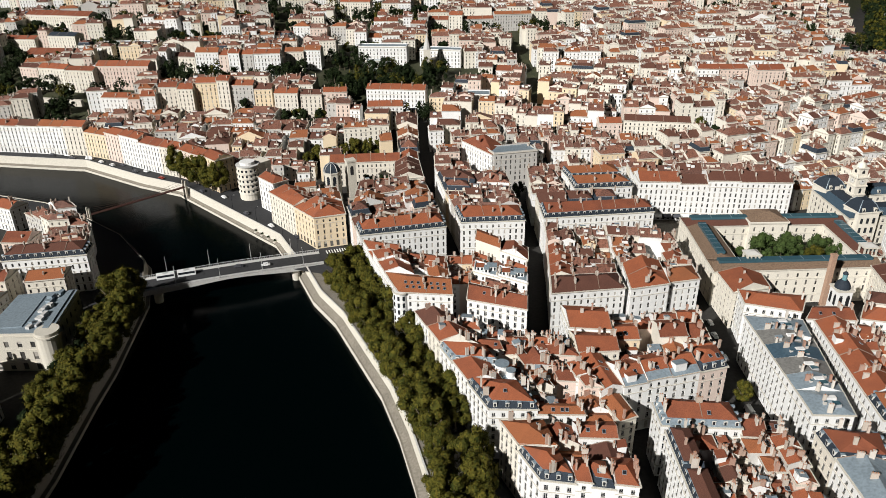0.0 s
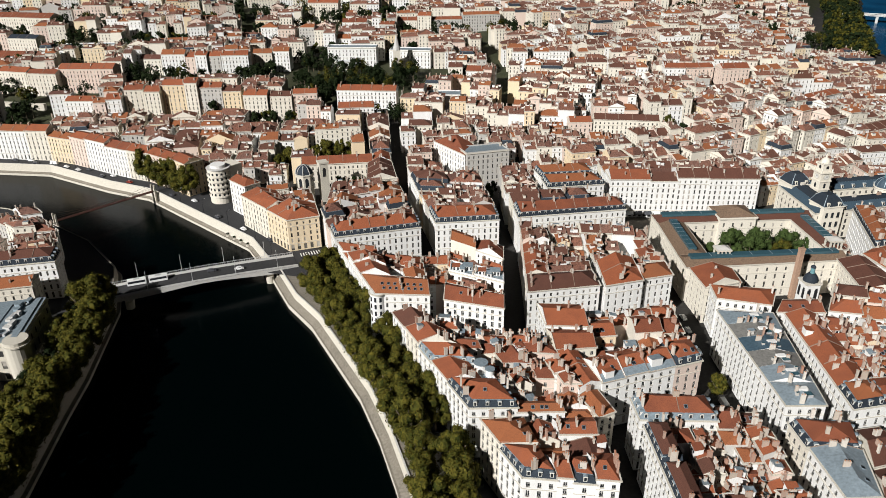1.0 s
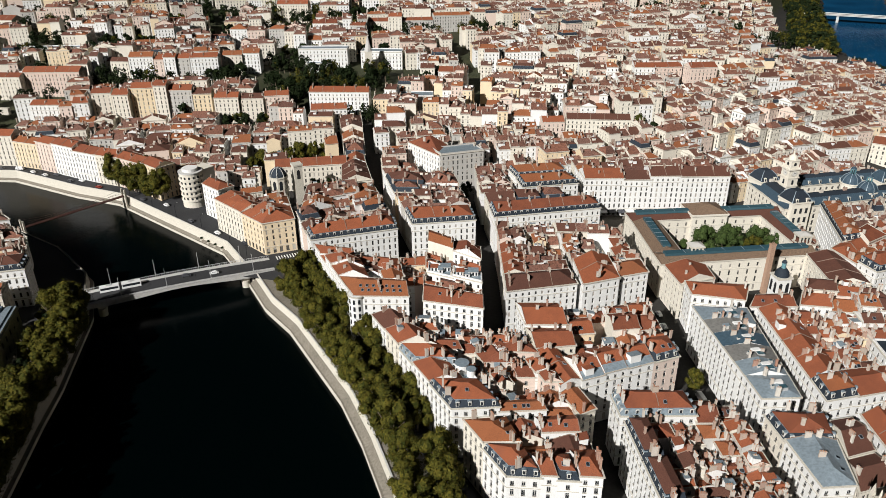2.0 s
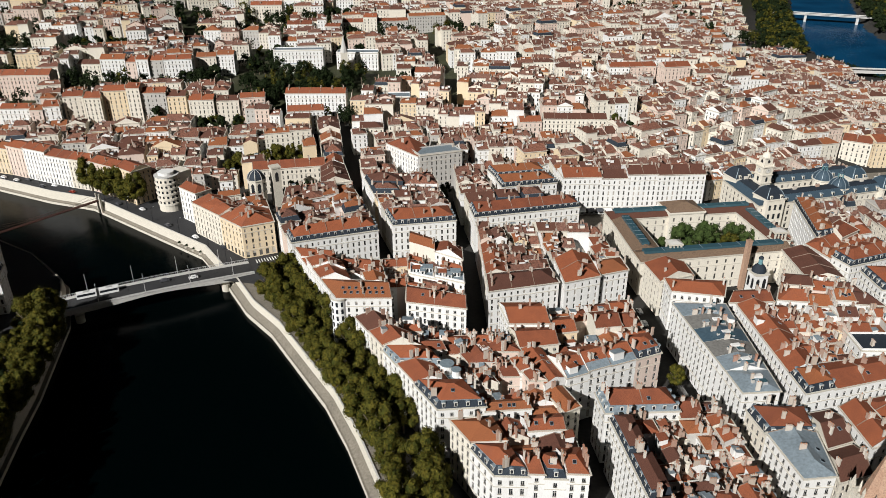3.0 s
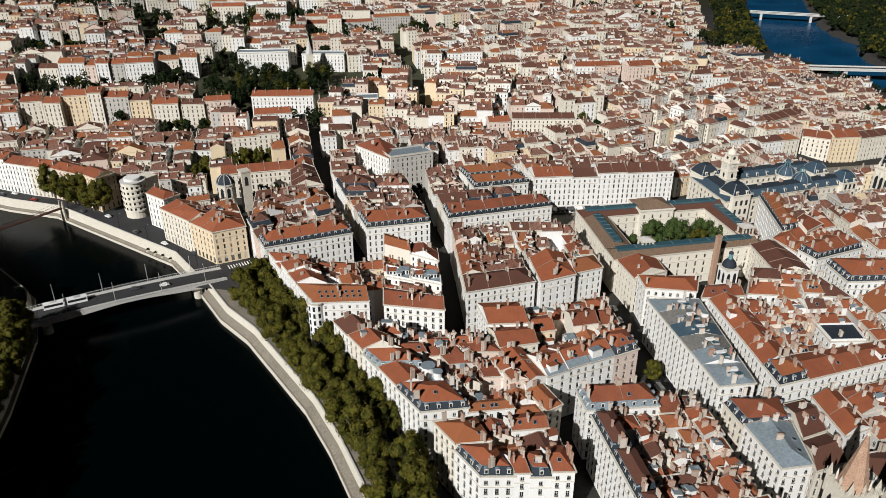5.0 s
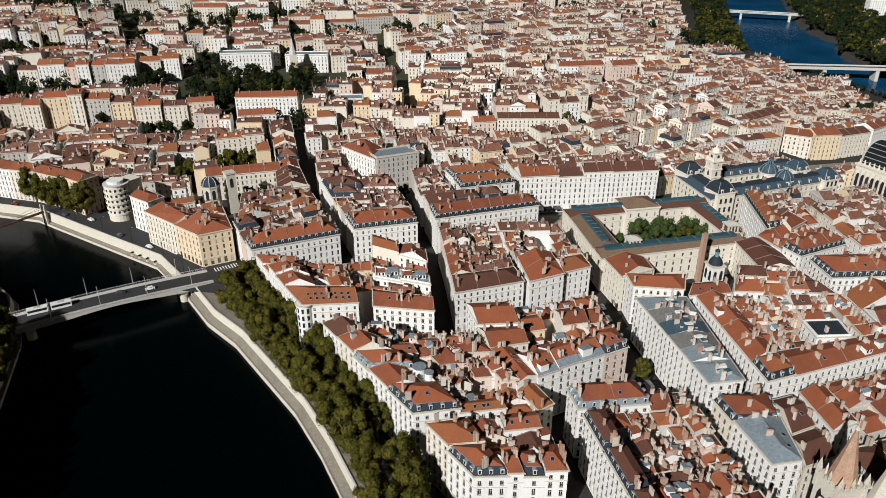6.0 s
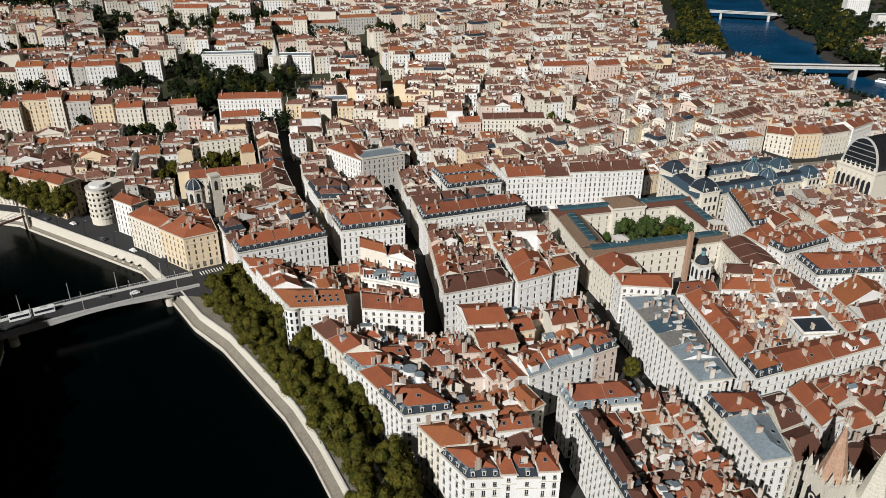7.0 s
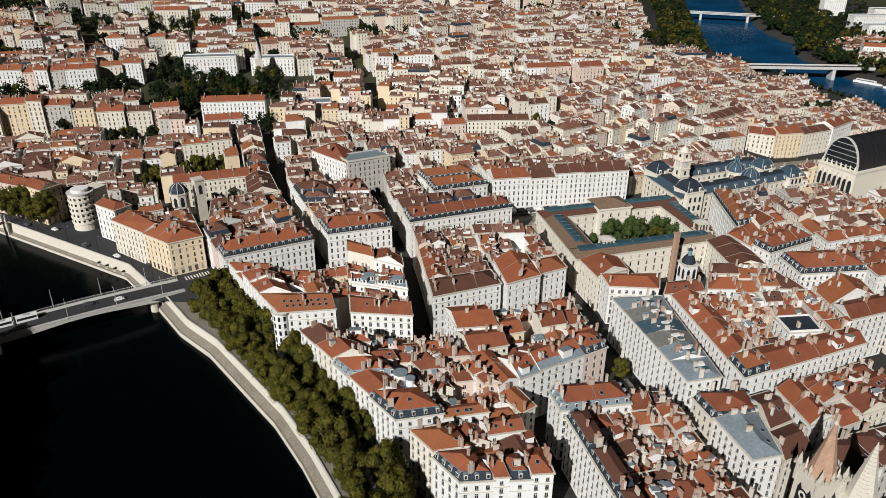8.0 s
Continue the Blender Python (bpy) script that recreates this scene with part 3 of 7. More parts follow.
def dormer_mesh(skin):
    """A small attic window with cheeks and a curved hood, facing local -y."""
    if skin.name not in dormer_cache:
        b = Build()
        w, h, d = 1.1, 1.6, 1.4
        for s in (-1, 1):
            x = s * w / 2
            pts = [(x, 0.15, 0.3), (x, d, 0.3), (x, d, h + 0.3), (x, 0.15, h + 0.3)]
            b.face(pts if s > 0 else pts[::-1], FRAME)
        b.face([(-w / 2, 0.15, 0.3), (w / 2, 0.15, 0.3), (w / 2, 0.15, h + 0.3), (-w / 2, 0.15, h + 0.3)], FRAME)
        b.face([(-w / 2 + 0.2, 0.12, 0.5), (w / 2 - 0.2, 0.12, 0.5), (w / 2 - 0.2, 0.12, h + 0.1), (-w / 2 + 0.2, 0.12, h + 0.1)], GLASS)
        arc = [(math.cos(t) * (w / 2 + 0.18), h + 0.3 + math.sin(t) * 0.35) for t in [math.pi * i / 6 for i in range(7)]]
        for (x0, z0), (x1, z1) in zip(arc, arc[1:]):
            b.face([(x0, 0, z0), (x0, d, z0), (x1, d, z1), (x1, 0, z1)], ZINC)
        b.face([(x, 0, z) for x, z in arc[::-1]], FRAME)
        dormer_cache[skin.name] = b.mesh("dormer")
    return dormer_cache[skin.name]


lean_cache = []


def lean_to_mesh(k):
    """A boxy attic room with a shed roof, standing out of the tiles and facing local -y."""
    while len(lean_cache) < 4:
        j = len(lean_cache)
        w, d, h = ((2.0, 2.4, 1.5), (3.2, 2.6, 1.7), (1.6, 2.0, 1.3), (4.2, 3.0, 1.9))[j]
        skin, wall = ((ZINC, WHITE), (TILE, WHITE), (ZINC, GREY), (ZINC, WHITE))[j]
        b = Build()
        x, f, r = w / 2, -d / 2, d / 2
        b.face([(-x, f, -1), (x, f, -1), (x, f, h), (-x, f, h)], wall)
        b.face([(x, f, -1), (x, r, -1), (x, r, h + 0.5), (x, f, h)], wall)
        b.face([(-x, r, -1), (-x, f, -1), (-x, f, h), (-x, r, h + 0.5)], wall)
        b.face([(x, r, -1), (-x, r, -1), (-x, r, h + 0.5), (x, r, h + 0.5)], wall)
        o = 0.18
        top = [(-x - o, f - o, h + 0.02), (x + o, f - o, h + 0.02), (x + o, r + o, h + 0.58), (-x - o, r + o, h + 0.58)]
        b.face(top, skin)
        b.face([(p[0], p[1], p[2] - 0.14) for p in top[::-1]], FRAME)
        for i in range(4):
            p, q = top[i], top[(i + 1) % 4]
            b.face([(p[0], p[1], p[2] - 0.14), (q[0], q[1], q[2] - 0.14), q, p], FRAME)
        n = max(1, int(w / 1.3))
        for i in range(n):
            c = (i + 0.5) * w / n - x
            b.face([(c - 0.4, f - 0.02, 0.2), (c + 0.4, f - 0.02, 0.2), (c + 0.4, f - 0.02, h - 0.2), (c - 0.4, f - 0.02, h - 0.2)], GLASS)
        lean_cache.append(b.mesh("roof_dormer"))
    return lean_cache[k]


def skylight_mesh():
    if not sky_cache:
        b = Build()
        b.box((0, 0), (1.1, 1.3), -0.05, 0.16, 0, ZINC)
        b.box((0, 0), (0.9, 1.1), 0.16, 0.18, 0, GLASS)
        sky_cache.append(b.mesh("skylight"))
    return sky_cache[0]


def inside(p, q):
    """Whether p lies in the convex plan quad q."""
    return all((q[(i + 1) % 4][0] - q[i][0]) * (p[1] - q[i][1]) - (q[(i + 1) % 4][1] - q[i][1]) * (p[0] - q[i][0]) > 0 for i in range(4))


def free(c):
    pts = [on(c, u, v) for u in (0.05, 0.5, 0.95) for v in (0.05, 0.5, 0.95)]
    mx, my = pts[4]
    while len(GRID.setdefault("seen", [])) < len(TAKEN):
        q = TAKEN[len(GRID["seen"])]
        GRID["seen"].append(0)
        for i in range(int(min(p[0] for p in q) // 30) - 1, int(max(p[0] for p in q) // 30) + 2):
            for j in range(int(min(p[1] for p in q) // 30) - 1, int(max(p[1] for p in q) // 30) + 2):
                GRID.setdefault((i, j), []).append(q)
    for q in GRID.get((int(mx // 30), int(my // 30)), ()):
        if any(inside(p, q) for p in pts) or any(inside(on(q, u, v), c) for u in (0.05, 0.5, 0.95) for v in (0.05, 0.5, 0.95)):
            return False
    return True


def lot(q, u0, u1, v0, v1):
    return [on(q, u0, v0), on(q, u1, v0), on(q, u1, v1), on(q, u0, v1)]


def block(q, h, nu, nv, z0=0.0, var=2.0, near=None, holes=0.10, walls=None, mans=0.12, sink=3.0, lift=None, joined=False, check=False, outer=(True, True, True, True), tiles=None, wild=False):
    """A city block on the plan quad q, split into nu by nv parcels, a house on each; some inner parcels stay courts."""
    vs = [0.0] + [(j + rng.uniform(-0.16, 0.16)) / nv for j in range(1, nv)] + [1.0]
    for j in range(nv):
        k = max(1, nu + rng.choice((-1, 0, 0, 1)) if nu > 2 else nu)
        us = [0.0] + [(i + rng.uniform(-0.2, 0.2)) / k for i in range(1, k)] + [1.0]
        for i in range(k):
            c = lot(q, us[i], us[i + 1], vs[j], vs[j + 1])
            ext = [j == 0 and outer[0], i == k - 1 and outer[1], j == nv - 1 and outer[2], i == 0 and outer[3]]
            inner = not any(ext)
            if inner and rng.random() < holes:
                continue
            if check and not free(c):
                continue
            hh = h + rng.uniform(-var, var) - (rng.uniform(0, sink) if inner else 0)
            zz = z0
            if lift:
                mx, my = on(c, 0.5, 0.5)
                g = lift(mx, my)
                zz, hh = g - 6, g + hh
            st = [e or (rng.random() < 0.45) for e in ext]
            turn = 0 if (ext[0] or ext[2]) else 1 if (ext[1] or ext[3]) else rng.randrange(2)
            if wild:
                st = [(e or rng.random() < 0.5) and rng.random() < 0.85 for e in st]
                if lift and 200 < on(c, 0.5, 0.5)[0] < 400 and on(c, 0.5, 0.5)[1] < 560:
                    st[0] = st[3] = True
                    hh = min(hh, g + 14)
                if rng.random() < (0.15 if joined else 0.3):
                    turn = 1 - turn
            W = math.hypot(c[1][0] - c[0][0], c[1][1] - c[0][1])
            D = math.hypot(c[3][0] - c[0][0], c[3][1] - c[0][1])
            if inner and W < 0.6 * D:
                turn = 1
            ends = (False, False)
            if turn == 1 and rng.random() < (0.8 if joined else 0.45):
                ends = (True, True)
            if sum(ext) >= 2:
                ends = (ext[3], ext[1]) if turn == 0 else (ext[0], ext[2])
            roof = "mansard" if (sum(ext) and rng.random() < mans) else "gable"
            house(c, hh, zz, roof, turn, st, rise=None, wall=(rng.choices(WALLS, walls)[0] if walls else None), near=near, ends=ends, joined=joined or on(c, 0.5, 0.5)[1] > (262 if inner else 305), tiles=tiles)


# ---- quays, roads, bridges ----
def shifted(line, o):
    """The polyline moved o to its right-hand side."""
    out = []
    for i, p in enumerate(line):
        a, c = line[max(i - 1, 0)], line[min(i + 1, len(line) - 1)]
        L = math.hypot(c[0] - a[0], c[1] - a[1])
        out.append((p[0] + (c[1] - a[1]) / L * o, p[1] - (c[0] - a[0]) / L * o))
    return out


def fine(line, step=6.0):
    out = [line[0]]
    for p, q in zip(line, line[1:]):
        n = max(1, int(math.hypot(q[0] - p[0], q[1] - p[1]) / step))
        out += [lerp(p, q, (k + 1) / n) for k in range(n)]
    return out


def strip(b, l0, l1, z0, z1, mat):
    for p, q, r, s in zip(l0, l0[1:], l1[1:], l1):
        b.face([(*p, z0), (*s, z1), (*r, z1), (*q, z0)], mat)


def upright(b, l, z0, z1, mat, flip=False):
    for p, q in zip(l, l[1:]):
        f = [(*p, z0), (*q, z0), (*q, z1), (*p, z1)]
        b.face(f[::-1] if flip else f, mat)


def quay(name, line, low, label, z_low=-5.5, wall_h=0.9, z_in=-5.4, coping=CONCRETE):
    """A low paved landing by the water, the wall behind it and its parapet."""
    b = Build()
    w0, w1, w2 = shifted(line, low), shifted(line, low + 0.6), shifted(line, low + 1.2)
    upright(b, line, -12, z_low, STONE, True)
    strip(b, line, shifted(line, 0.7), z_low, z_low, PAVING)
    strip(b, shifted(line, 0.7), w0, z_low - 0.03, z_in, PAVING)
    for p, q, r, s in zip(w0, w0[1:], w1[1:], w1):
        b.face([(*p, z_in), (*s, wall_h), (*r, wall_h), (*q, z_in)], STONE)
    strip(b, w1, w2, wall_h, wall_h, coping)
    upright(b, w2, -0.5, wall_h, STONE)
    return tagged(part(name, b), label, "quay", kind="structure")


east = fine(SHORE_EAST[:8])
north = fine(SHORE_EAST[7:])
quay("pavement", east, 3.3, "pale stone landing and quay wall along the river", z_low=-4.6, z_in=-2.8, wall_h=0.5)
quay("pavement", north, 2.2, "pale stone landing and quay wall below the riverside road", wall_h=0.6, z_in=-4.6)
# The far bank's coping takes the darker paving tone to imitate shade.
quay("pavement", fine(SHORE_WEST)[::-1], 1.6, "shaded stone quay wall on the far bank", wall_h=0.3, coping=PAVING)

road_b = Build()
strip(road_b, shifted(east, 4.4), shifted(east, 17), 0.02, 0.02, PAVING)
strip(road_b, shifted(east, 17), shifted(east, 27), 0.06, 0.06, ASPHALT)
tagged(part("road", road_b), "dark asphalt riverside road under plane trees", "road", kind="structure")
road_b = Build()
strip(road_b, shifted(north, 3.3), shifted(north, 27), 0.06, 0.06, ASPHALT)
tagged(part("road", road_b), "dark asphalt road curving along the river", "road", kind="structure")
west = fine(SHORE_WEST)[::-1]
# Asphalt colour stands in for the shade over this promenade.
road_b = Build()
strip(road_b, shifted(west, 3.1), shifted(west, 24), 0.04, 0.04, ASPHALT)
tagged(part("road", road_b), "shaded riverside promenade on the far bank", "road", kind="structure")


def road_bridge():
    ob = base("road_bridge", -104, 312, 0, "pale concrete road bridge with slender lamp posts", "bridge")
    p0, p1, wid = Vector((-62, 328.6)), Vector((-150, 298.4)), 14.6
    d = (p1 - p0).normalized()
    n = Vector((d.y, -d.x))
    L = (p1 - p0).length

    def at(s, o, z):
        q = p0 + d * s + n * o
        return (q.x, q.y, z)

    def top(s):
        return 0.3 + 1.1 * math.sin(math.pi * s / L)

    def under(s):
        return top(s) - 1.0 - 1.3 * abs(math.cos(math.pi * (s - 12) / (L - 30))) ** 2
    deck, rail, walk_b, road = Build(), [Build(), Build()], [Build(), Build()], Build()
    N = 28
    for i in range(N):
        s, t = L * i / N, L * (i + 1) / N
        for o0, o1, k, lift in ((-wid / 2, -wid / 2 + 2.6, CONCRETE, 0.16), (wid / 2 - 2.6, wid / 2, CONCRETE, 0.16)):
            side = walk_b[0 if o0 < 0 else 1]
            side.face([at(s, o0, top(s) + lift), at(s, o1, top(s) + lift), at(t, o1, top(t) + lift), at(t, o0, top(t) + lift)], k)
            e = o1 if o0 < 0 else o0
            side.face([at(s, e, top(s)), at(t, e, top(t)), at(t, e, top(t) + lift), at(s, e, top(s) + lift)], k)
        road.face([at(s, -wid / 2 + 2.6, top(s)), at(s, wid / 2 - 2.6, top(s)), at(t, wid / 2 - 2.6, top(t)), at(t, -wid / 2 + 2.6, top(t))], ASPHALT)
        for sg in (-1, 1):
            o = sg * wid / 2
            deck.face([at(s, o, under(s)), at(t, o, under(t)), at(t, o, top(t) + 0.16), at(s, o, top(s) + 0.16)], CONCRETE)
            rail[0 if sg < 0 else 1].bar(at(s, o, top(s) + 1.2), at(t, o, top(t) + 1.2), 0.16, LAMPGREY)
            for f in (0.0, 0.25, 0.5, 0.75):
                u = s + (t - s) * f
                rail[0 if sg < 0 else 1].bar(at(u, o, top(u) + 0.1), at(u, o, top(u) + 1.2), 0.1, LAMPGREY)
        deck.face([at(s, -wid / 2, under(s)), at(s, wid / 2, under(s)), at(t, wid / 2, under(t)), at(t, -wid / 2, under(t))], CONCRETE)
    deck_ob = part("deck", deck, ob)
    part("roadway", road, deck_ob, "grey asphalt roadway")
    for w in walk_b:
        part("footway", w, deck_ob)
    for r in rail:
        part("railing", r, deck_ob)
    for s in (14.0, L - 14):
        pier = Build()
        for o in (-4.6, 4.6):
            x, y, _ = at(s, o, 0)
            pier.ring((x, y), 2.0, -12, -3.2, STONE, 14)
        c = at(s, 0, 0)
        pier.box(c[:2], (3.4, 11.5), -12, -2.0, math.atan2(d.y, d.x), STONE)
        x, y, _ = at(s, 7.4, 0)
        pier.ring((x, y), 1.7, -12, -2.4, CONCRETE, 14, 1.4)
        part("pier", pier, ob)
    lamp = Build()
    lamp.ring((0, 0), 0.16, 0, 9.5, LAMPGREY, 8, 0.09)
    lamp.bar((0, 0, 9.4), (0, 1.4, 9.6), 0.18, LAMPGREY)
    lm = lamp.mesh("lamp_post")
    for k, s in enumerate((10, 30, 50, 70)):
        for sg in (-1, 1):
            x, y, z = at(s + 4 * (sg > 0), sg * (wid / 2 - 0.5), top(s) + 0.1)
            shared("lamp_post", lm, pose(x, y, z, 0, 0, math.degrees(math.atan2(d.y, d.x)) + (0 if sg > 0 else 180)), ob)


road_bridge()


def footbridge():
    ob = base("footbridge", -182, 399, 0, "slender rust-red suspension footbridge over dark water", "bridge")
    a, c = Vector((-162.5, 427)), Vector((-204, 384))
    d = (c - a).normalized()
    n = Vector((d.y, -d.x))
    L = (c - a).length
    deck, cab = Build(), Build()
    deck.bar((*a, 1.6), (*c, 1.6), 2.6, REDSTEEL, t=0.4)
    part("deck", deck, ob)
    for o in (-1.6, 1.6):
        r = Build()
        q0, q1 = a + n * o, c + n * o
        r.bar((*q0, 2.8), (*q1, 2.8), 0.12, REDSTEEL)
        for i in range(30):
            p = q0 + d * (L * i / 29)
            r.bar((*p, 1.7), (*p, 2.8), 0.07, REDSTEEL)
        part("railing", r, ob)
        cbl = Build()
        for i in range(24):
            s, t = i / 24, (i + 1) / 24

            def sag(u):
                return 5.7 - 2.6 * (1 - (2 * u - 1) ** 2)
            cbl.bar((*(q0 + d * L * s), sag(s)), (*(q0 + d * L * t), sag(t)), 0.09, REDSTEEL)
        part("cable", cbl, ob)
        for e in (a, c):
            py = Build()
            p = e + n * o * 1.1
            py.box((p.x, p.y), (1.1, 1.1), -6, 6.0, math.atan2(d.y, d.x), STONE, inset=0.25)
            part("pylon", py, ob, "stone pylon")


footbridge()


# ---- trees ----
def crown_faces(b, r, lobes, n, leaf, centre, height, mat, core=0.0):
    """Leaves in tufts on the skins of many lobes; core adds an uneven hidden mass that blocks light."""
    cx, cy, cz, R = centre
    for k in range(lobes):
        a, e = r.uniform(0, 2 * math.pi), r.uniform(-0.7, 1.0)
        rad = R * r.uniform(0.6, 0.95)
        lx = cx + math.cos(a) * rad * math.cos(e * 1.1) * 0.8
        ly = cy + math.sin(a) * rad * math.cos(e * 1.1) * 0.8
        lz = cz + e * height * 0.36
        lr = R * r.uniform(0.24, 0.42)
        for i in range(n):
            v = Vector((r.gauss(0, 1), r.gauss(0, 1), r.gauss(0, 1) + 0.3)).normalized()
            p = Vector((lx, ly, lz)) + v * lr * r.uniform(0.7, 1.14)
            s = leaf * r.uniform(0.6, 1.3)
            nrm = (v + Vector((r.uniform(-1, 1), r.uniform(-1, 1), r.uniform(-0.4, 1))) * 0.5).normalized()
            t = nrm.orthogonal().normalized()
            t.rotate(Matrix.Rotation(r.uniform(0, 6.28), 3, nrm))
            u = nrm.cross(t)
            b.face([p - t * s, p - u * s * 0.7, p + t * s, p + u * s * 0.7], mat)
        if core:
            rows = []
            for j in range(5):
                el = math.pi * (j / 4 - 0.5)
                rows.append([(lx + lr * core * math.cos(el) * math.cos(q) * r.uniform(0.8, 1.1), ly + lr * core * math.cos(el) * math.sin(q) * r.uniform(0.8, 1.1),
                              lz + lr * core * math.sin(el)) for q in [2 * math.pi * m / 7 for m in range(7)]])
            for lo, hi in zip(rows, rows[1:]):
                for m in range(7):
                    b.face([lo[m], lo[(m + 1) % 7], hi[(m + 1) % 7], hi[m]], mat)


def tree(seed, height, radius, mat, label, leaf=0.34, lobes=26, n=120):
    r = random.Random(seed)
    ob = base("tree", 0, 0, 0, label, "tree")
    tb = Build()
    tb.ring((0, 0), 0.45, 0, height * 0.4, BARK, 8, 0.30)
    for k in range(6):
        a = k * 1.05 + r.uniform(-0.3, 0.3)
        e = (math.cos(a) * radius * 0.6, math.sin(a) * radius * 0.6, height * r.uniform(0.55, 0.8))
        tb.bar((0, 0, height * 0.3), e, 0.26, BARK)
    part("trunk", tb, ob)
    cb = Build()
    crown_faces(cb, r, lobes, n, leaf, (0, 0, height * 0.53, radius), height, mat, core=0.8)
    part("crown", cb, ob)
    return ob


PLANES = [tree(k, rng.uniform(16.5, 19), rng.uniform(6.6, 7.6), LEAF, "plane tree with thick olive-green leaves toned up to sunlit yellow") for k in range(5)]
DARKS = [tree(20 + k, rng.uniform(12, 16), rng.uniform(4.6, 6.0), DARKLEAF, "dark green broadleaf tree", lobes=20, n=80, leaf=0.36) for k in range(3)]
PARKS = [tree(40 + k, (17, 14, 15)[k], (6.6, 6.0, 5.6)[k], GARDENLEAF, "leafy green courtyard tree", lobes=26, n=95, leaf=0.34) for k in range(3)]
used = set()


def plant(kinds, x, y, z=0.0, s=1.0):
    k = rng.randrange(len(kinds))
    src = kinds[k]
    m = pose(x, y, z, 0, 0, rng.uniform(0, 360)) @ Matrix.Diagonal((s, s, s * rng.uniform(0.9, 1.1), 1))
    key = src.name
    if key not in used:
        used.add(key)
        src.matrix_basis = m
        return src
    ob = copy_thing(src, Matrix.Identity(4))
    ob.matrix_basis = m
    return ob


ROWQ = [(8, 142), (4.5, 160), (2.5, 180), (-8, 210), (-18, 236), (-30, 265), (-46, 300)]
for side in (-4.6, 4.8):
    for i, (x, y) in enumerate(fine(shifted(ROWQ, side), 8.6)):
        if i % 7 != (4 if side > 0 else 9):
            plant(PLANES, x + rng.uniform(-1, 1), y + (3.5 if side > 0 else 0) + rng.uniform(-1.5, 1.5), 0, rng.uniform(0.86, 1.12))
for x, y in fine([(-131, 150), (-134, 210), (-136, 260), (-142, 284)], 8.0):
    plant(PLANES, x + 2 + rng.uniform(-1.5, 1.5), y, 0, rng.uniform(0.95, 1.2))
    # Some dark-leaved trees imitate the shade lying on this bank.
    plant(PLANES if rng.random() < 0.7 else DARKS, x - 8 + rng.uniform(-1.5, 1.5), y + 3, 0, rng.uniform(0.8, 1.0))
for x, y in ((-172, 448), (-165, 443), (-158, 437), (-151, 431), (-144, 424), (-152, 441), (-160, 449), (-144, 434), (-168, 454), (-138, 420), (-176, 456)):
    plant(PLANES, x, y, 0, rng.uniform(1.1, 1.35))
for x, y, k in ((144, 310, 0.95), (154, 313, 1.32), (163, 308, 1.1), (169, 315, 1.25), (183, 314, 1.15), (189, 308, 0.9)):
    plant(PARKS, x, y, 0, k)
plant(PLANES, 176, 306, 0, 0.82)
plant(PLANES, 107, 209, 0, 0.55)
plant(DARKS, 42, 398, 0, 0.9)
plant(DARKS, 46, 408, 0, 0.8)


# ---- blocks between the river and the long street ----
OC, CR, WH, PK, GR = WALLS[2], WALLS[1], WALLS[0], WALLS[3], WALLS[4]
S4 = (True, True, True, True)

A1 = [(26.4, 152.0), (52.8, 147.4), (54.3, 174), (16.8, 174.6)]
house(lot(A1, 0, 0.36, 0, 0.52), 19.5, 0, "mansard", 1, (True, False, False, True), WH, TILE, "white corner house with a dark mansard and round-topped dormers")
house(lot(A1, 0, 0.34, 0.52, 1), 22, 0, "gable", 1, (False, False, True, True), CR, ORANGE, "cream corner house with a bright orange tiled roof", ends=(True, True))
house(lot(A1, 0.36, 0.53, 0, 0.38), 20.5, 0, "gable", 0, (True, False, False, False), WH, TILE)
house(lot(A1, 0.53, 0.76, 0, 0.36), 19, 0, "mansard", 0, (True, False, False, False), WH, TILE, "white house with a grey zinc mansard and three dormers")
house(lot(A1, 0.76, 1, 0, 0.40), 21, 0, "gable", 0, (True, True, False, False), WH, TILE, ends=(False, True))
house(lot(A1, 0.36, 0.62, 0.40, 0.66), 17, 0, "gable", 0, (True, False, False, False), GR, ORANGE)
house(lot(A1, 0.62, 1, 0.40, 0.68), 18.5, 0, "gable", 1, (False, True, False, False), GR, BROWN)
house(lot(A1, 0.58, 0.92, 0.70, 0.98), 21.5, 0, "gable", 0, (True, False, False, False), WH, TILE, "white house with a broad plain front and red tiled roof")
house(lot(A1, 0.36, 0.58, 0.66, 1), 19.5, 0, "gable", 1, (False, False, True, False), CR, TILE)

A2 = [(13.8, 181.8), (54.4, 180.2), (43.2, 228.1), (-11.0, 239.0)]
house(lot(A2, 0, 0.38, 0, 0.24), 20.5, 0, "mansard", 0, (True, True, False, True), WH, TILE, "white corner house with red tiles over small round dormers")
house(lot(A2, 0, 0.26, 0.24, 0.44), 21.5, 0, "gable", 1, (False, False, False, True), WH, TILE)
house(lot(A2, 0, 0.34, 0.44, 0.62), 20.5, 0, "mansard", 1, (True, False, False, True), WH, TILE)
attic = house(lot(A2, 0.27, 0.38, 0.26, 0.43), 20.5, 0, "flat", 0, (False, False, False, False), WH, ZINC, "white attic house with a round zinc roof room", chimneys=2)
for dx, dy, r, h in ((-0.6, 1.2, 2.3, 3.4), (2.2, -1.6, 1.5, 2.6)):
    x, y = on(lot(A2, 0.27, 0.38, 0.26, 0.43), 0.5, 0.5)
    dr = Build()
    dr.ring((x + dx, y + dy), r, 20.5, 20.5 + h, WHITE, 18, cap=False)
    dr.ring((x + dx, y + dy), r + 0.2, 20.5 + h, 20.7 + h, ZINC, 18)
    part("roof_room", dr, attic, "round white roof room under zinc")
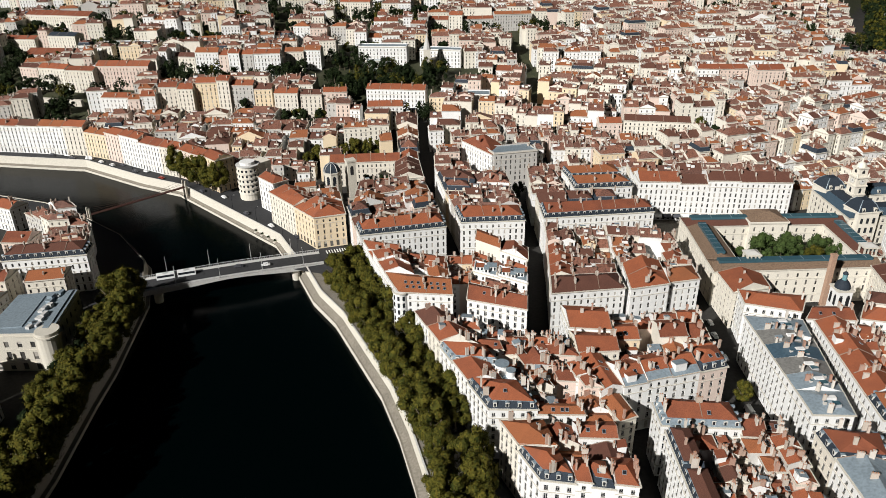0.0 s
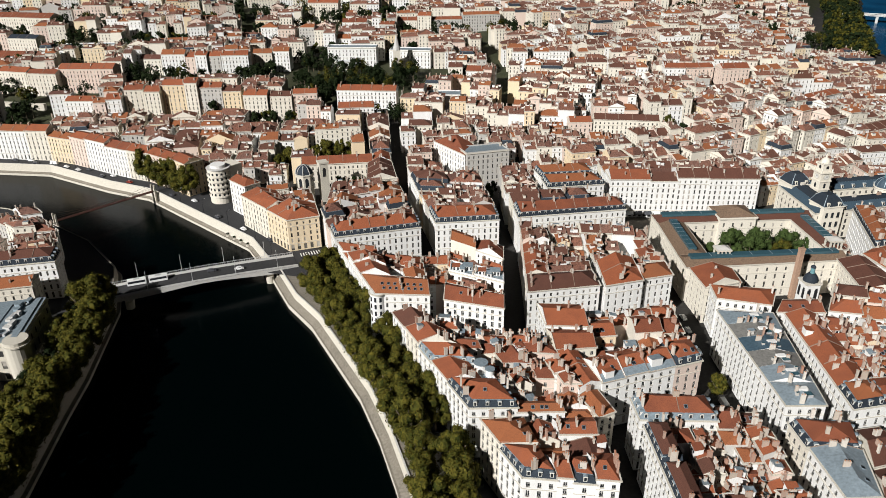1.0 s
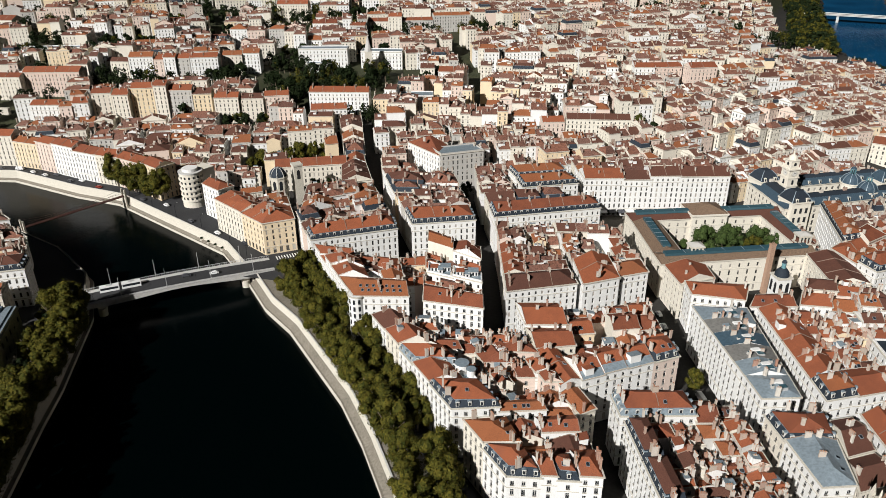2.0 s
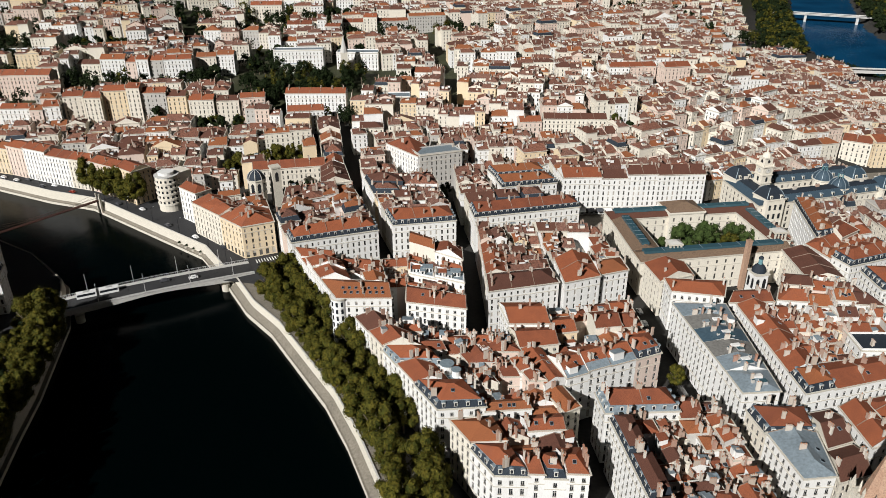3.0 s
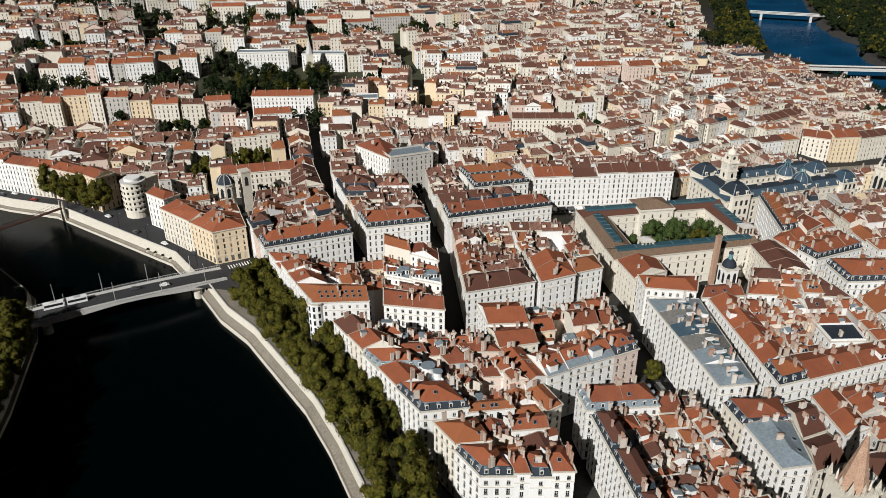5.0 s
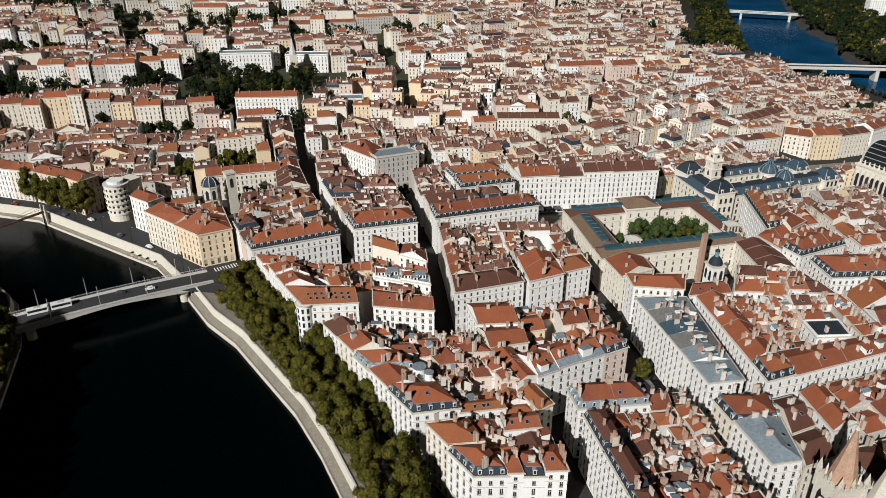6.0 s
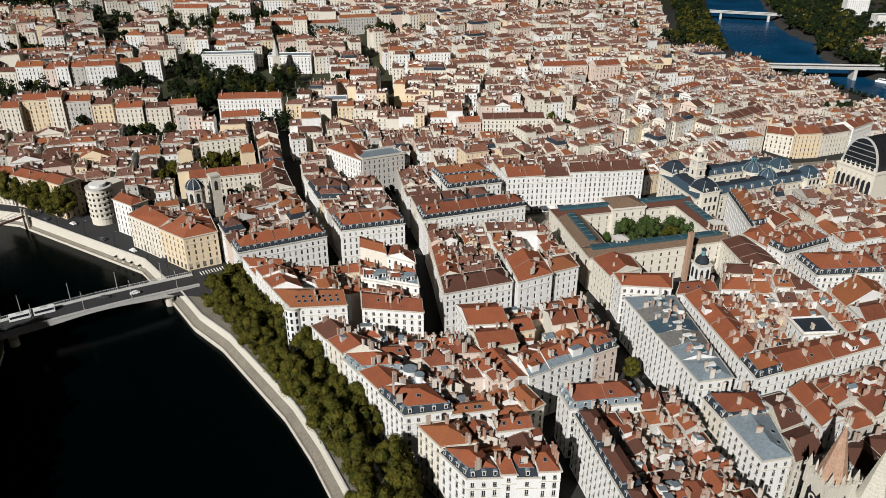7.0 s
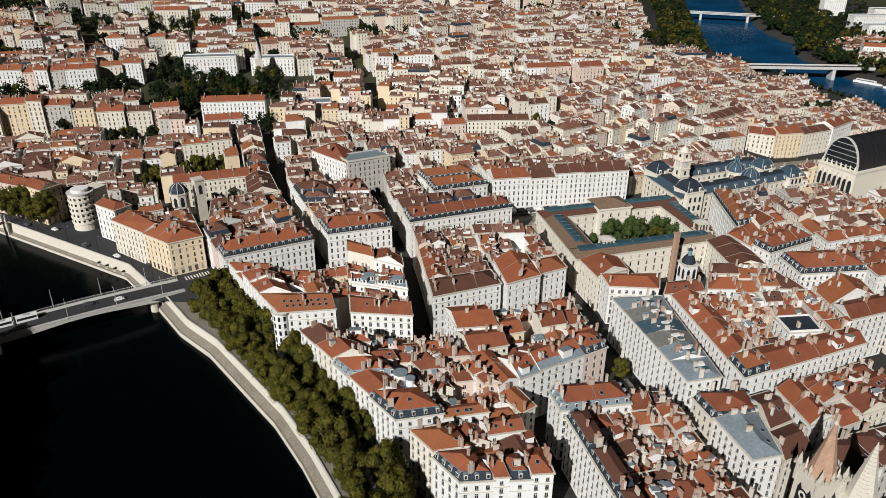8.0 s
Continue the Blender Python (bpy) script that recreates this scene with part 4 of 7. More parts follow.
house(lot(A2, 0, 0.28, 0.62, 0.80), 22.5, 0, "gable", 1, (False, False, False, True), CR, TILE)
house(lot(A2, 0, 0.26, 0.80, 1), 22, 0, "gable", 1, (False, False, True, True), WH, BROWN)
block(lot(A2, 0.38, 1, 0, 0.24), 17.5, 3, 2, outer=(True, True, False, False), var=2.5, wild=True, mans=0)
block(lot(A2, 0.39, 1, 0.24, 0.62), 18, 4, 3, outer=(False, True, False, False), var=3.2, wild=True, mans=0)
block(lot(A2, 0.28, 1, 0.62, 1), 18.5, 5, 3, outer=(False, True, True, False), var=3, wild=True, mans=0)

A4 = [(-18.3, 255.1), (3.8, 252.5), (0.8, 292.9), (-37.5, 306)]
a4 = house(lot(A4, 0, 1, 0, 0.34), 21.5, 0, "gable", 0, S4, WH, ORANGE, "white corner house with rounded front and orange attic roof", ends=(True, False), chimneys=3, rise=3.1)
for row in (0.16, 0.30):
    for k in range(7):
        x, y = on(lot(A4, 0, 1, 0, 0.34), 0.2 + 0.11 * k, row)
        shared("skylight", skylight_mesh(), pose(x, y, 21.6 + row * 2 * 0.215 * 14.5, 0, 0, -6.7) @ pose(0, 0, 0, 22), a4)
tur = Build()
tur.ring((-17.2, 257.0), 3.4, 0, 21.45, WHITE, 18)
tur.ring((-17.2, 257.0), 3.9, 20.9, 21.4, STONE, 18)
part("rounded_corner", tur, a4)
for k in range(5):
    for j in range(4):
        t = math.pi * (0.95 + 0.2 * j)
        t1 = t + 0.28
        w = Build()
        p0, p1 = [(-17.2 + 3.44 * math.cos(q), 257.0 + 3.44 * math.sin(q)) for q in (t, t1)]
        w.face([(*p0, 5 + 3.2 * k), (*p1, 5 + 3.2 * k), (*p1, 7.1 + 3.2 * k), (*p0, 7.1 + 3.2 * k)], GLASS)
        part("window", w, a4)
block(lot(A4, 0, 0.45, 0.34, 1), 21.5, 1, 4, outer=(False, False, True, True), mans=0)
block(lot(A4, 0.45, 1, 0.34, 1), 19, 2, 3, outer=(False, True, True, False), mans=0)

A5 = [(-39.7, 314), (1.7, 323), (-5.7, 368.8), (-49.8, 350)]
house(lot(A5, 0, 1, 0, 0.30), 19.5, 0, "mansard", 0, S4, WH, TILE, "long white block with red tiles over a blue-grey mansard", rise=2.8, chimneys=8)
block(lot(A5, 0, 0.22, 0.30, 1), 19.5, 1, 2, outer=(False, False, True, True), mans=0.5)
block(lot(A5, 0.22, 1, 0.30, 1), 18, 4, 4, outer=(False, True, True, False), mans=0.1)

A6 = [(-66, 339), (-50.3, 343.9), (-59.8, 384.9), (-96.2, 374.6)]
house(lot(A6, 0, 1, 0, 0.42), 18, 0, "gable", 1, S4, OC, TILE, "yellow corner house with arched ground floor and red roof", ends=(True, False), chimneys=6, shop=True)
house(lot(A6, 0, 0.5, 0.42, 1), 18.5, 0, "gable", 1, (False, False, True, True), CR, TILE)
block(lot(A6, 0.5, 1, 0.42, 1), 17, 2, 2, outer=(False, True, True, False), mans=0)

M1 = [(9.4, 250.3), (32.5, 241.8), (38.5, 294.7), (16.5, 318)]
house(lot(M1, 0, 1, 0, 0.2), 20.5, 0, "gable", 0, S4, WH, TILE, chimneys=5)
block(lot(M1, 0, 1, 0.2, 0.36), 18, 4, 1, outer=(False, True, False, True), mans=0, wild=True)
for u0, u1, hh, txt in ((0.05, 0.5, 20.5, "white house with a glazed zinc-grey roof terrace"), (0.5, 1, 21.5, "bright white house with stepped roof terraces")):
    th = house(lot(M1, u0, u1, 0.36, 0.5), hh, 0, "flat", 0, (True, u1 == 1, False, False), WH, ZINC, txt, chimneys=2)
    for k, (u, v) in enumerate(((0.25, 0.35), (0.7, 0.65), (0.5, 0.3))):
        x, y = on(lot(M1, u0, u1, 0.36, 0.5), u, v)
        shared("roof_room", lean_to_mesh((1, 3, 0)[k]), pose(x, y, hh, 0, 0, -8), th)
block(lot(M1, 0, 1, 0.5, 0.74), 18, 4, 2, outer=(False, True, False, True), mans=0, wild=True)
house(lot(M1, 0.02, 0.5, 0.74, 0.9), 23.5, 0, "gable", 0, (False, False, False, True), CR, ORANGE, "cream house with a tall blank wall over low roofs", rise=1.6, chimneys=3)
house(lot(M1, 0.5, 1, 0.74, 0.9), 22, 0, "gable", 1, (True, True, False, False), WH, TILE, "bright white gabled house with a red roof", chimneys=3)
block(lot(M1, 0.1, 1, 0.9, 1), 19.5, 3, 1, outer=(False, True, True, True), mans=0)
block([(3.0, 268), (10.8, 268), (14.0, 297), (1.2, 297)], 16.5, 2, 4, outer=(True, False, True, False), mans=0, wild=True, var=1.5)
M2 = [(9.2, 328.6), (41.3, 330.4), (36.3, 396), (-4.4, 405.2)]
house(lot(M2, 0, 1, 0, 0.22), 19, 0, "mansard", 0, S4, WH, TILE, "white corner block with red tiles over a dormered mansard", rise=2.6, chimneys=7)
block(lot(M2, 0, 1, 0.22, 0.55), 20.5, 3, 3, outer=(False, True, True, True), var=1.5)
block(lot(M2, 0, 1, 0.57, 1), 20.5, 3, 3, var=1.5)

# ---- blocks east of the long street ----
R1 = [(65.2, 118.0), (102.3, 122), (104.3, 178.9), (66.0, 183.5)]
house(lot(R1, 0, 0.62, 0.84, 1), 20.5, 0, "mansard", 0, S4, WH, TILE, "white house with red tiles over a dark dormered mansard", rise=2.6, chimneys=5)
house(lot(R1, 0.62, 0.82, 0.82, 1), 18.5, 0, "gable", 0, S4, CR, TILE)
block(lot(R1, 0.82, 1, 0.72, 1), 18, 1, 3, outer=(False, True, True, False), mans=0)
for v0, v1 in ((0, 0.26), (0.26, 0.52), (0.52, 0.78)):
    house(lot(R1, 0, 0.17, v0, v1), 21.5, 0, "mansard", 1, (v0 == 0, False, v1 > 0.7, True), WH, BROWN, "white house with a long windowed front and dark mansard", chimneys=4, pitch=2.6)
block(lot(R1, 0.17, 1, 0.30, 0.82), 17, 4, 5, outer=(False, True, False, False), var=3.2, wild=True, mans=0, sink=2)
block(lot(R1, 0.17, 1, 0, 0.30), 18, 4, 2, outer=(True, True, False, False), var=3, wild=True, mans=0.2, tiles=None)

R2 = [(59.1, 192.8), (96.8, 203.4), (97.1, 224.0), (46, 235.4)]
R2F = [(59.1, 192.8), (86.5, 200.5), (83.5, 212.6), (56, 206.5)]
for u0, u1, hh in ((0, 0.3, 20.2), (0.3, 0.62, 20.8), (0.62, 1, 20.4)):
    band_house = house(lot(R2F, u0, u1, 0, 1), hh, 0, "gable", 0, (True, False, False, u0 == 0), WH, TILE, "white house with a zinc eaves band and red roof", rise=3.2, chimneys=4)
    band = Build()
    bq = [on(lot(R2F, u0, u1, 0, 1), u, v) for u, v in ((0.01, -0.03), (0.99, -0.03), (0.99, 0.19), (0.01, 0.19))]
    zs = [hh - 3.2 * 0.06 + 0.1, hh - 3.2 * 0.06 + 0.1, hh + 3.2 * 0.38 + 0.1, hh + 3.2 * 0.38 + 0.1]
    band.face([(*p, z) for p, z in zip(bq, zs)], ZINC)
    for k in range(4):
        p, q = (*bq[k], zs[k]), (*bq[(k + 1) % 4], zs[(k + 1) % 4])
        band.face([(p[0], p[1], p[2] - 0.12), (q[0], q[1], q[2] - 0.12), q, p], ZINC)
    part("eaves_band", band, band_house, "grey zinc band along the eaves")
house([(86.5, 200.5), (96.8, 203.4), (96.5, 214), (83.5, 212)], 20.0, 0, "mansard", 0, (True, True, False, False), PK, TILE, "pinkish corner house with a curved dormered roof")
house([(54.7, 178.5), (60.5, 181), (57.5, 192.4), (51, 190)], 17.5, 0, "gable", 1, S4, CR, ORANGE, "cream end house with a bright hipped roof", ends=(True, False), chimneys=2)
house([(51, 190.4), (58.8, 193.2), (54.6, 212), (47.2, 212)], 20, 0, "gable", 1, (False, False, False, True), WH, TILE)
house([(47.2, 212.4), (62, 213), (61.8, 224), (46.3, 226)], 20.5, 0, "gable", 0, S4, CR, TILE)
house([(46.3, 226.4), (61.8, 224.4), (61.5, 240), (45.5, 242)], 22, 0, "gable", 0, S4, WH, TILE, "white house with a plain front over low roofs")
block([(62.3, 213), (97, 214.3), (99, 243), (61.8, 241)], 18.5, 4, 3, wild=True, var=2.8, outer=(False, True, True, False), mans=0)

R3 = [(43.9, 254.1), (106.7, 264.1), (109.2, 312.1), (50, 322.1)]
house([(43.9, 254.1), (74.5, 258), (74, 271), (45.5, 269)], 20.5, 0, "gable", 0, S4, WH, BROWN, "white block with a brown tiled roof and dormer attic", ends=(True, True), chimneys=4)
house([(76, 254.5), (92.5, 258.5), (93.5, 279), (77.5, 277)], 22, 0, "gable", 1, S4, WH, TILE, "tall bright white house with a hipped red roof", ends=(True, False), chimneys=4)
house([(92.8, 261), (107, 264.1), (107.5, 276), (93.6, 274)], 21, 0, "gable", 0, S4, WH, ORANGE, "white house with dark windows and an orange roof", chimneys=4, ends=(False, True))
block([(45.6, 270), (74, 272), (77, 300), (48.5, 300)], 19.5, 4, 3, outer=(False, False, False, True), mans=0)
block([(77.6, 280), (107.6, 277), (109, 312), (77.5, 317)], 19.5, 4, 4, outer=(False, True, True, False), mans=0)
block([(48.5, 300.5), (77, 300.5), (77.2, 317.5), (50, 322.1)], 20, 4, 2, outer=(False, False, True, True), mans=0)
R4 = [(50.7, 330.5), (107.5, 337.0), (107.5, 358.7), (50.0, 360.0)]
house(lot(R4, 0, 1, 0, 0.5), 20, 0, "mansard", 0, S4, WH, TILE, "long white block with a double row of mansard windows", rise=2.6, chimneys=9)
block(lot(R4, 0, 1, 0.5, 1), 20, 5, 1, outer=(False, True, True, True), mans=0.5)
house([(72, 366), (104, 369), (101, 382), (71, 380)], 21.5, 0, "mansard", 0, S4, WH, ORANGE, "white house with blue-grey mansards round an orange roof")
house([(71, 381), (101, 383), (100, 397), (69, 394)], 22, 0, "mansard", 0, S4, WH, ORANGE, "white house with blue-grey mansards round an orange roof")
block([(49, 365), (68, 367), (65, 398), (50, 402)], 20, 2, 3)

# ---- zinc-roofed blocks and the east ----
G1 = [(113.2, 176.2), (125.8, 175.6), (134.8, 231.5), (114.6, 235)]
G1_CUTS = (0, 0.21, 0.35, 0.51, 0.66, 0.82, 1)
for k, (v0, v1) in enumerate(zip(G1_CUTS, G1_CUTS[1:])):
    skin = (ZINC, ZINC, LEAD, DEEPZINC, LEAD, ZINC)[k]
    zq = lot(G1, 0, 1, v0, v1)
    zb = house(zq, 21.2 - 0.1 * k, 0, "gable", 1, (k == 0, True, k == 5, True), WH, skin,
               "white arcaded block with a low %s roof" % ("grey zinc", "grey zinc", "lead-grey", "dark blue zinc", "lead-grey", "blue-grey zinc")[k],
               ends=(k in (0, 5), k in (0, 5)), rise=1.7 + 0.35 * (k % 2), chimneys=4, pitch=2.5, copings=False)
    for u, v, w, d in ((0.56, 0.5, 3.4, 1.6), (0.36, 0.3, 1.0, 0.8), (0.72, 0.7, 1.1, 0.9))[:3 if k % 2 else 2]:
        rl = Build()
        x, y = on(zq, u, v)
        rl.box((x, y), (w, d), 21.4, 23.4 - 0.1 * k, 0.05, WHITE if w > 2 else GREY, inset=0.1, top=WHITE if w > 2 else ROOFGLASS)
        part("roof_light", rl, zb, "pale roof light")
        if w > 2:
            gl = Build()
            x, y = on(zq, u + 0.06, v - 0.22)
            gl.box((x, y), (2.6, 2.0), 21.4, 23.1 - 0.1 * k, 0.05, LAMPGREY, inset=0.06, top=ROOFGLASS)
            part("skylight", gl, zb, "dark glazed roof light in a pale frame")
G2 = [(111.0, 137.9), (120.6, 137.7), (128.6, 166.3), (110.8, 169.1)]
house(lot(G2, 0, 1, 0, 0.62), 21, 0, "gable", 1, S4, WH, ZINC, "white block with large windows and a blue zinc hipped roof", ends=(True, False), rise=2.2, chimneys=4, pitch=2.5)
house(lot(G2, 0, 1, 0.62, 1), 20, 0, "mansard", 1, S4, CR, TILE, "cream house with a brown roof over dark dormers", chimneys=4)
E1 = [(134.3, 174.5), (192, 183), (200, 222), (140, 232)]
house(lot(E1, 0, 0.2, 0, 0.2), 20, 0, "mansard", 1, S4, WH, ORANGE, "white corner house with an orange roof over tall dormers", chimneys=4)
house(lot(E1, 0, 0.2, 0.2, 0.6), 20, 0, "gable", 1, (False, False, False, True), WH, TILE, chimneys=6)
house(lot(E1, 0, 0.2, 0.6, 1), 20, 0, "gable", 1, (False, False, True, True), WH, TILE, chimneys=6)
house(lot(E1, 0.2, 0.6, 0, 0.26), 19.5, 0, "gable", 0, S4, WH, TILE, chimneys=6)
house(lot(E1, 0.6, 1, 0, 0.26), 19.5, 0, "gable", 0, S4, WH, TILE, chimneys=5)
house([(170, 197), (183, 195), (186, 206), (172, 208)], 18.6, 0, "flat", 0, S4, WH, SLATE, "white house with a sunken black roof", chimneys=2)
block(lot(E1, 0.2, 0.60, 0.28, 1), 18, 4, 5, outer=(False, False, True, False), check=True, mans=0)
block(lot(E1, 0.60, 1, 0.28, 1), 18, 3, 4, outer=(False, True, True, False), check=True, mans=0)
house([(119.5, 247), (139, 240), (146, 252), (121, 258)], 19, 0, "hip", 0, S4, WH, TILE, "white house with a red roof below the museum", chimneys=3, rise=2.2)
house([(139.4, 236.5), (158, 235), (159, 245), (146.4, 245.4)], 18, 0, "gable", 0, S4, WH, TILE, chimneys=3, rise=2.2)
house([(119.5, 258), (136, 262), (137, 274), (119, 276)], 17.5, 0, "gable", 1, S4, CR, TILE, chimneys=2)
block([(160, 236), (200, 225), (199, 246), (172, 254)], 18, 4, 2, mans=0, check=True)
E3 = [(203.6, 254.1), (232, 261), (229, 300), (199, 280)]
house(lot(E3, 0, 1, 0, 0.4), 21, 0, "mansard", 0, S4, WH, TILE, chimneys=5)
block(lot(E3, 0, 1, 0.42, 1), 20.5, 2, 2)
house([(203.5, 233), (234, 229), (238, 245), (205.5, 250)], 21, 0, "mansard", 0, S4, WH, TILE, chimneys=6)
house([(196, 196), (218, 198), (222, 210), (198.5, 208)], 21, 0, "gable", 0, S4, WH, TILE)
house([(198.5, 209), (222, 211), (226, 224), (200.5, 222)], 20, 0, "gable", 1, S4, WH, ORANGE)
# Brown tiles put the shade on these roofs into their colour.
house([(122.5, 138), (134, 140), (136, 152), (126, 150)], 18, 0, "gable", 0, S4, CR, BROWN, chimneys=4)
house([(126.5, 150.5), (136, 152.5), (138, 167), (130, 166)], 19, 0, "gable", 0, S4, CR, BROWN, chimneys=5)
house([(139, 148), (149, 150), (151, 168), (141, 167)], 20, 0, "gable", 1, S4, WH, TILE, "house with a tall blank white party wall", chimneys=4)
block([(151.5, 148), (182, 152), (185, 176), (153, 172)], 18.5, 3, 3, wild=True, var=2.5, mans=0)
# Brown again for roofs in shade.
block([(141, 130), (170, 132), (171, 146), (141, 144)], 17, 3, 1, wild=True, mans=0, tiles=BROWN)
E7 = [(206.5, 284), (240, 290), (251, 325.5), (221, 327)]
house(lot(E7, 0, 0.32, 0, 1), 21, 0, "mansard", 1, S4, WH, ORANGE, chimneys=5)
block(lot(E7, 0.32, 1, 0, 1), 19.5, 3, 4, outer=(True, True, True, False), wild=True, mans=0.1)
block([(244.5, 264), (300, 268), (297, 322), (253.5, 325)], 18, 5, 5, wild=True, var=2.5, mans=0.05, near=False)
block([(238, 226), (300, 230), (300, 258), (244, 256)], 18, 5, 3, wild=True, var=2.5, mans=0.1, near=False)
block([(228, 190), (300, 196), (300, 222), (236, 218)], 18.5, 6, 3, wild=True, var=2.5, mans=0.1, near=False)


# ---- landmarks ----
def hip_wing(ob, q, h, rise, m0, m1, name="roof"):
    """A low two-sided roof with a skin of its own on either slope; the ridge runs along side 0-1."""
    b = Build()
    a, c, d, e = [(*p, h) for p in q]
    r0, r1 = (*lerp(q[3], q[0], 0.5), h + rise), (*lerp(q[1], q[2], 0.5), h + rise)
    b.face([a, c, r1, r0], m0)
    b.face([d, e, r0, r1], m1)
    b.face([e, a, r0], m0)
    b.face([c, d, r1], m0)
    part(name, b, ob)


def museum():
    ob = base("museum", 160, 310, 0, "pale stone palace museum round a garden court", "museum")
    wings = ([(118, 277), (193, 280), (192, 289.5), (118.5, 289)], [(120.5, 324.5), (200, 325.5), (200.3, 336), (120.5, 335.5)],
             [(118.5, 289.2), (132, 289.2), (133.5, 324.3), (120.5, 324.3)], [(188, 289.8), (198, 289.8), (200, 325.3), (188.5, 325.3)])
    skins = ((TAN, TAN), (BROWN, TAN), (TAN, TAN), (BROWN, BROWN))
    for i, q in enumerate(wings):
        TAKEN.append(q)
        b, pn = Build(), Build()
        for k in range(4):
            facade(b, pn, q[k], q[(k + 1) % 4], 0, 17, PALACE, None, floors=3, pitch=4.2, ww=1.0)
        part("wing", b, ob)
        tagged(part("glazing", pn, ob), kind="stuff")
        Q = q if i < 2 else [q[1], q[2], q[3], q[0]]
        hip_wing(ob, Q, 17.05, 2.2, *skins[i])
        g = Build()
        a, c = lerp(Q[3], Q[0], 0.5), lerp(Q[1], Q[2], 0.5)
        g.bar((*lerp(a, c, 0.04), 19.4), (*lerp(a, c, 0.96), 19.4), 3.6, ROOFGLASS, t=1.2)
        light_ob = part("skylight", g, ob, "blue-green glazed ridge light")
        for k in range(1, 22):
            if k % 3 == 0:
                m = Build()
                p = lerp(a, c, 0.04 + 0.92 * k / 22)
                d = Vector((c[0] - a[0], c[1] - a[1])).normalized()
                m.bar((p[0] - d.y * 1.85, p[1] + d.x * 1.85, 20.02), (p[0] + d.y * 1.85, p[1] - d.x * 1.85, 20.02), 0.16, ZINC)
                part("glazing_bar", m, light_ob)
    pv = Build()
    pq = rect((160.5, 330.6), (18.4, 15))
    pp = Build()
    for k in range(4):
        facade(pv, pp, pq[k], pq[(k + 1) % 4], 0, 19, PALACE, None, floors=3, pitch=3.6, ww=1.0)
    tagged(part("glazing", pp, ob), kind="stuff")
    pv.box((160.5, 330.6), (19.6, 16), 19, 19.7, 0, PALACE)
    part("pavilion", pv, ob)
    rf = Build()
    rf.box((160.5, 330.6), (19, 15.4), 19.7, 22.8, 0, TAN, inset=0.82)
    part("pavilion_roof", rf, ob)
    for x, y in ((137, 286), (192, 292)):
        k = Build()
        for sx in (-1, 1):
            for sy in (-1, 1):
                k.box((x + sx * 2.6, y + sy * 2.2), (0.7, 0.7), 17, 21, 0, STONE)
            k.box((x + sx * 0.9, y - 2.2), (0.5, 0.5), 17, 21, 0, STONE)
        k.box((x, y), (7, 6), 16.5, 17.6, 0, STONE)
        k.box((x, y), (6.8, 5.8), 21, 21.7, 0, STONE)
        k.box((x, y), (6.4, 5.4), 21.7, 22.8, 0, GREY, inset=0.7)
        part("belvedere", k, ob)
    TAKEN.append([(132, 290), (190, 290), (188, 325), (133, 325)])
    g = Build()
    g.face([(131, 289, 0.1), (189, 289, 0.1), (189, 325.4, 0.1), (132, 325, 0.1)], GRASS)
    tagged(part("ground", g), "lawn of the museum garden", "lawn", kind="structure")


museum()


def cupola_tower():
    ob = base("bell_tower", 160, 252.5, 0, "square stone bell tower with a black dome and lantern", "tower")
    TAKEN.append(rect((160, 252.5), (7, 7)))
    b = Build()
    b.box((160, 252.5), (6.0, 6.0), 0, 21.8, 0.05, WHITE)
    b.box((160, 252.5), (6.8, 6.8), 21.8, 22.5, 0.05, STONE)
    shaft_ob = part("shaft", b, ob)
    # Flat dark panels stand for the shade inside the open belfry arches.
    for k in range(4):
        a = 0.05 + k * math.pi / 2
        for s in (-1.5, 1.5):
            o = Build()
            d, n = Vector((math.cos(a), math.sin(a))), Vector((math.sin(a), -math.cos(a)))
            c = Vector((160, 252.5)) + n * 3.04 + d * s
            for w0, z0, z1 in ((0.75, 15.3, 19.4), (0.5, 19.4, 20.1)):
                o.face([(*(c - d * w0), z0), (*(c + d * w0), z0), (*(c + d * w0), z1), (*(c - d * w0), z1)], DARKMETAL)
            part("louvre", o, shaft_ob)
    d = Build()
    d.dome((160, 252.5), 3.0, 22.5, 3.6, SLATE, 16, 6, 1.2)
    dome_ob = part("dome", d, ob)
    l = Build()
    l.ring((160, 252.5), 0.9, 25.9, 28.4, COPPER, 8)
    l.dome((160, 252.5), 1.1, 28.4, 1.2, SLATE, 8, 4)
    l.bar((160, 252.5, 29.5), (160, 252.5, 31.0), 0.12, DARKMETAL)
    part("lantern", l, dome_ob)
    st = base("chimney_stack", 164.8, 271, 0, "tall square brick chimney stack", "chimney")
    c = Build()
    c.box((164.8, 271), (2.2, 1.8), 0, 27.4, 0.1, BRICK)
    c.box((164.8, 271), (2.5, 2.1), 27.4, 28, 0.1, BRICK)
    part("shaft", c, st)


cupola_tower()
house(rect((193.5, 265), (16, 28), -0.16), 17.5, 0, "gable", 1, S4, CR, BROWN, "long pale hall with a low brown roof", chimneys=0, rise=2.4)


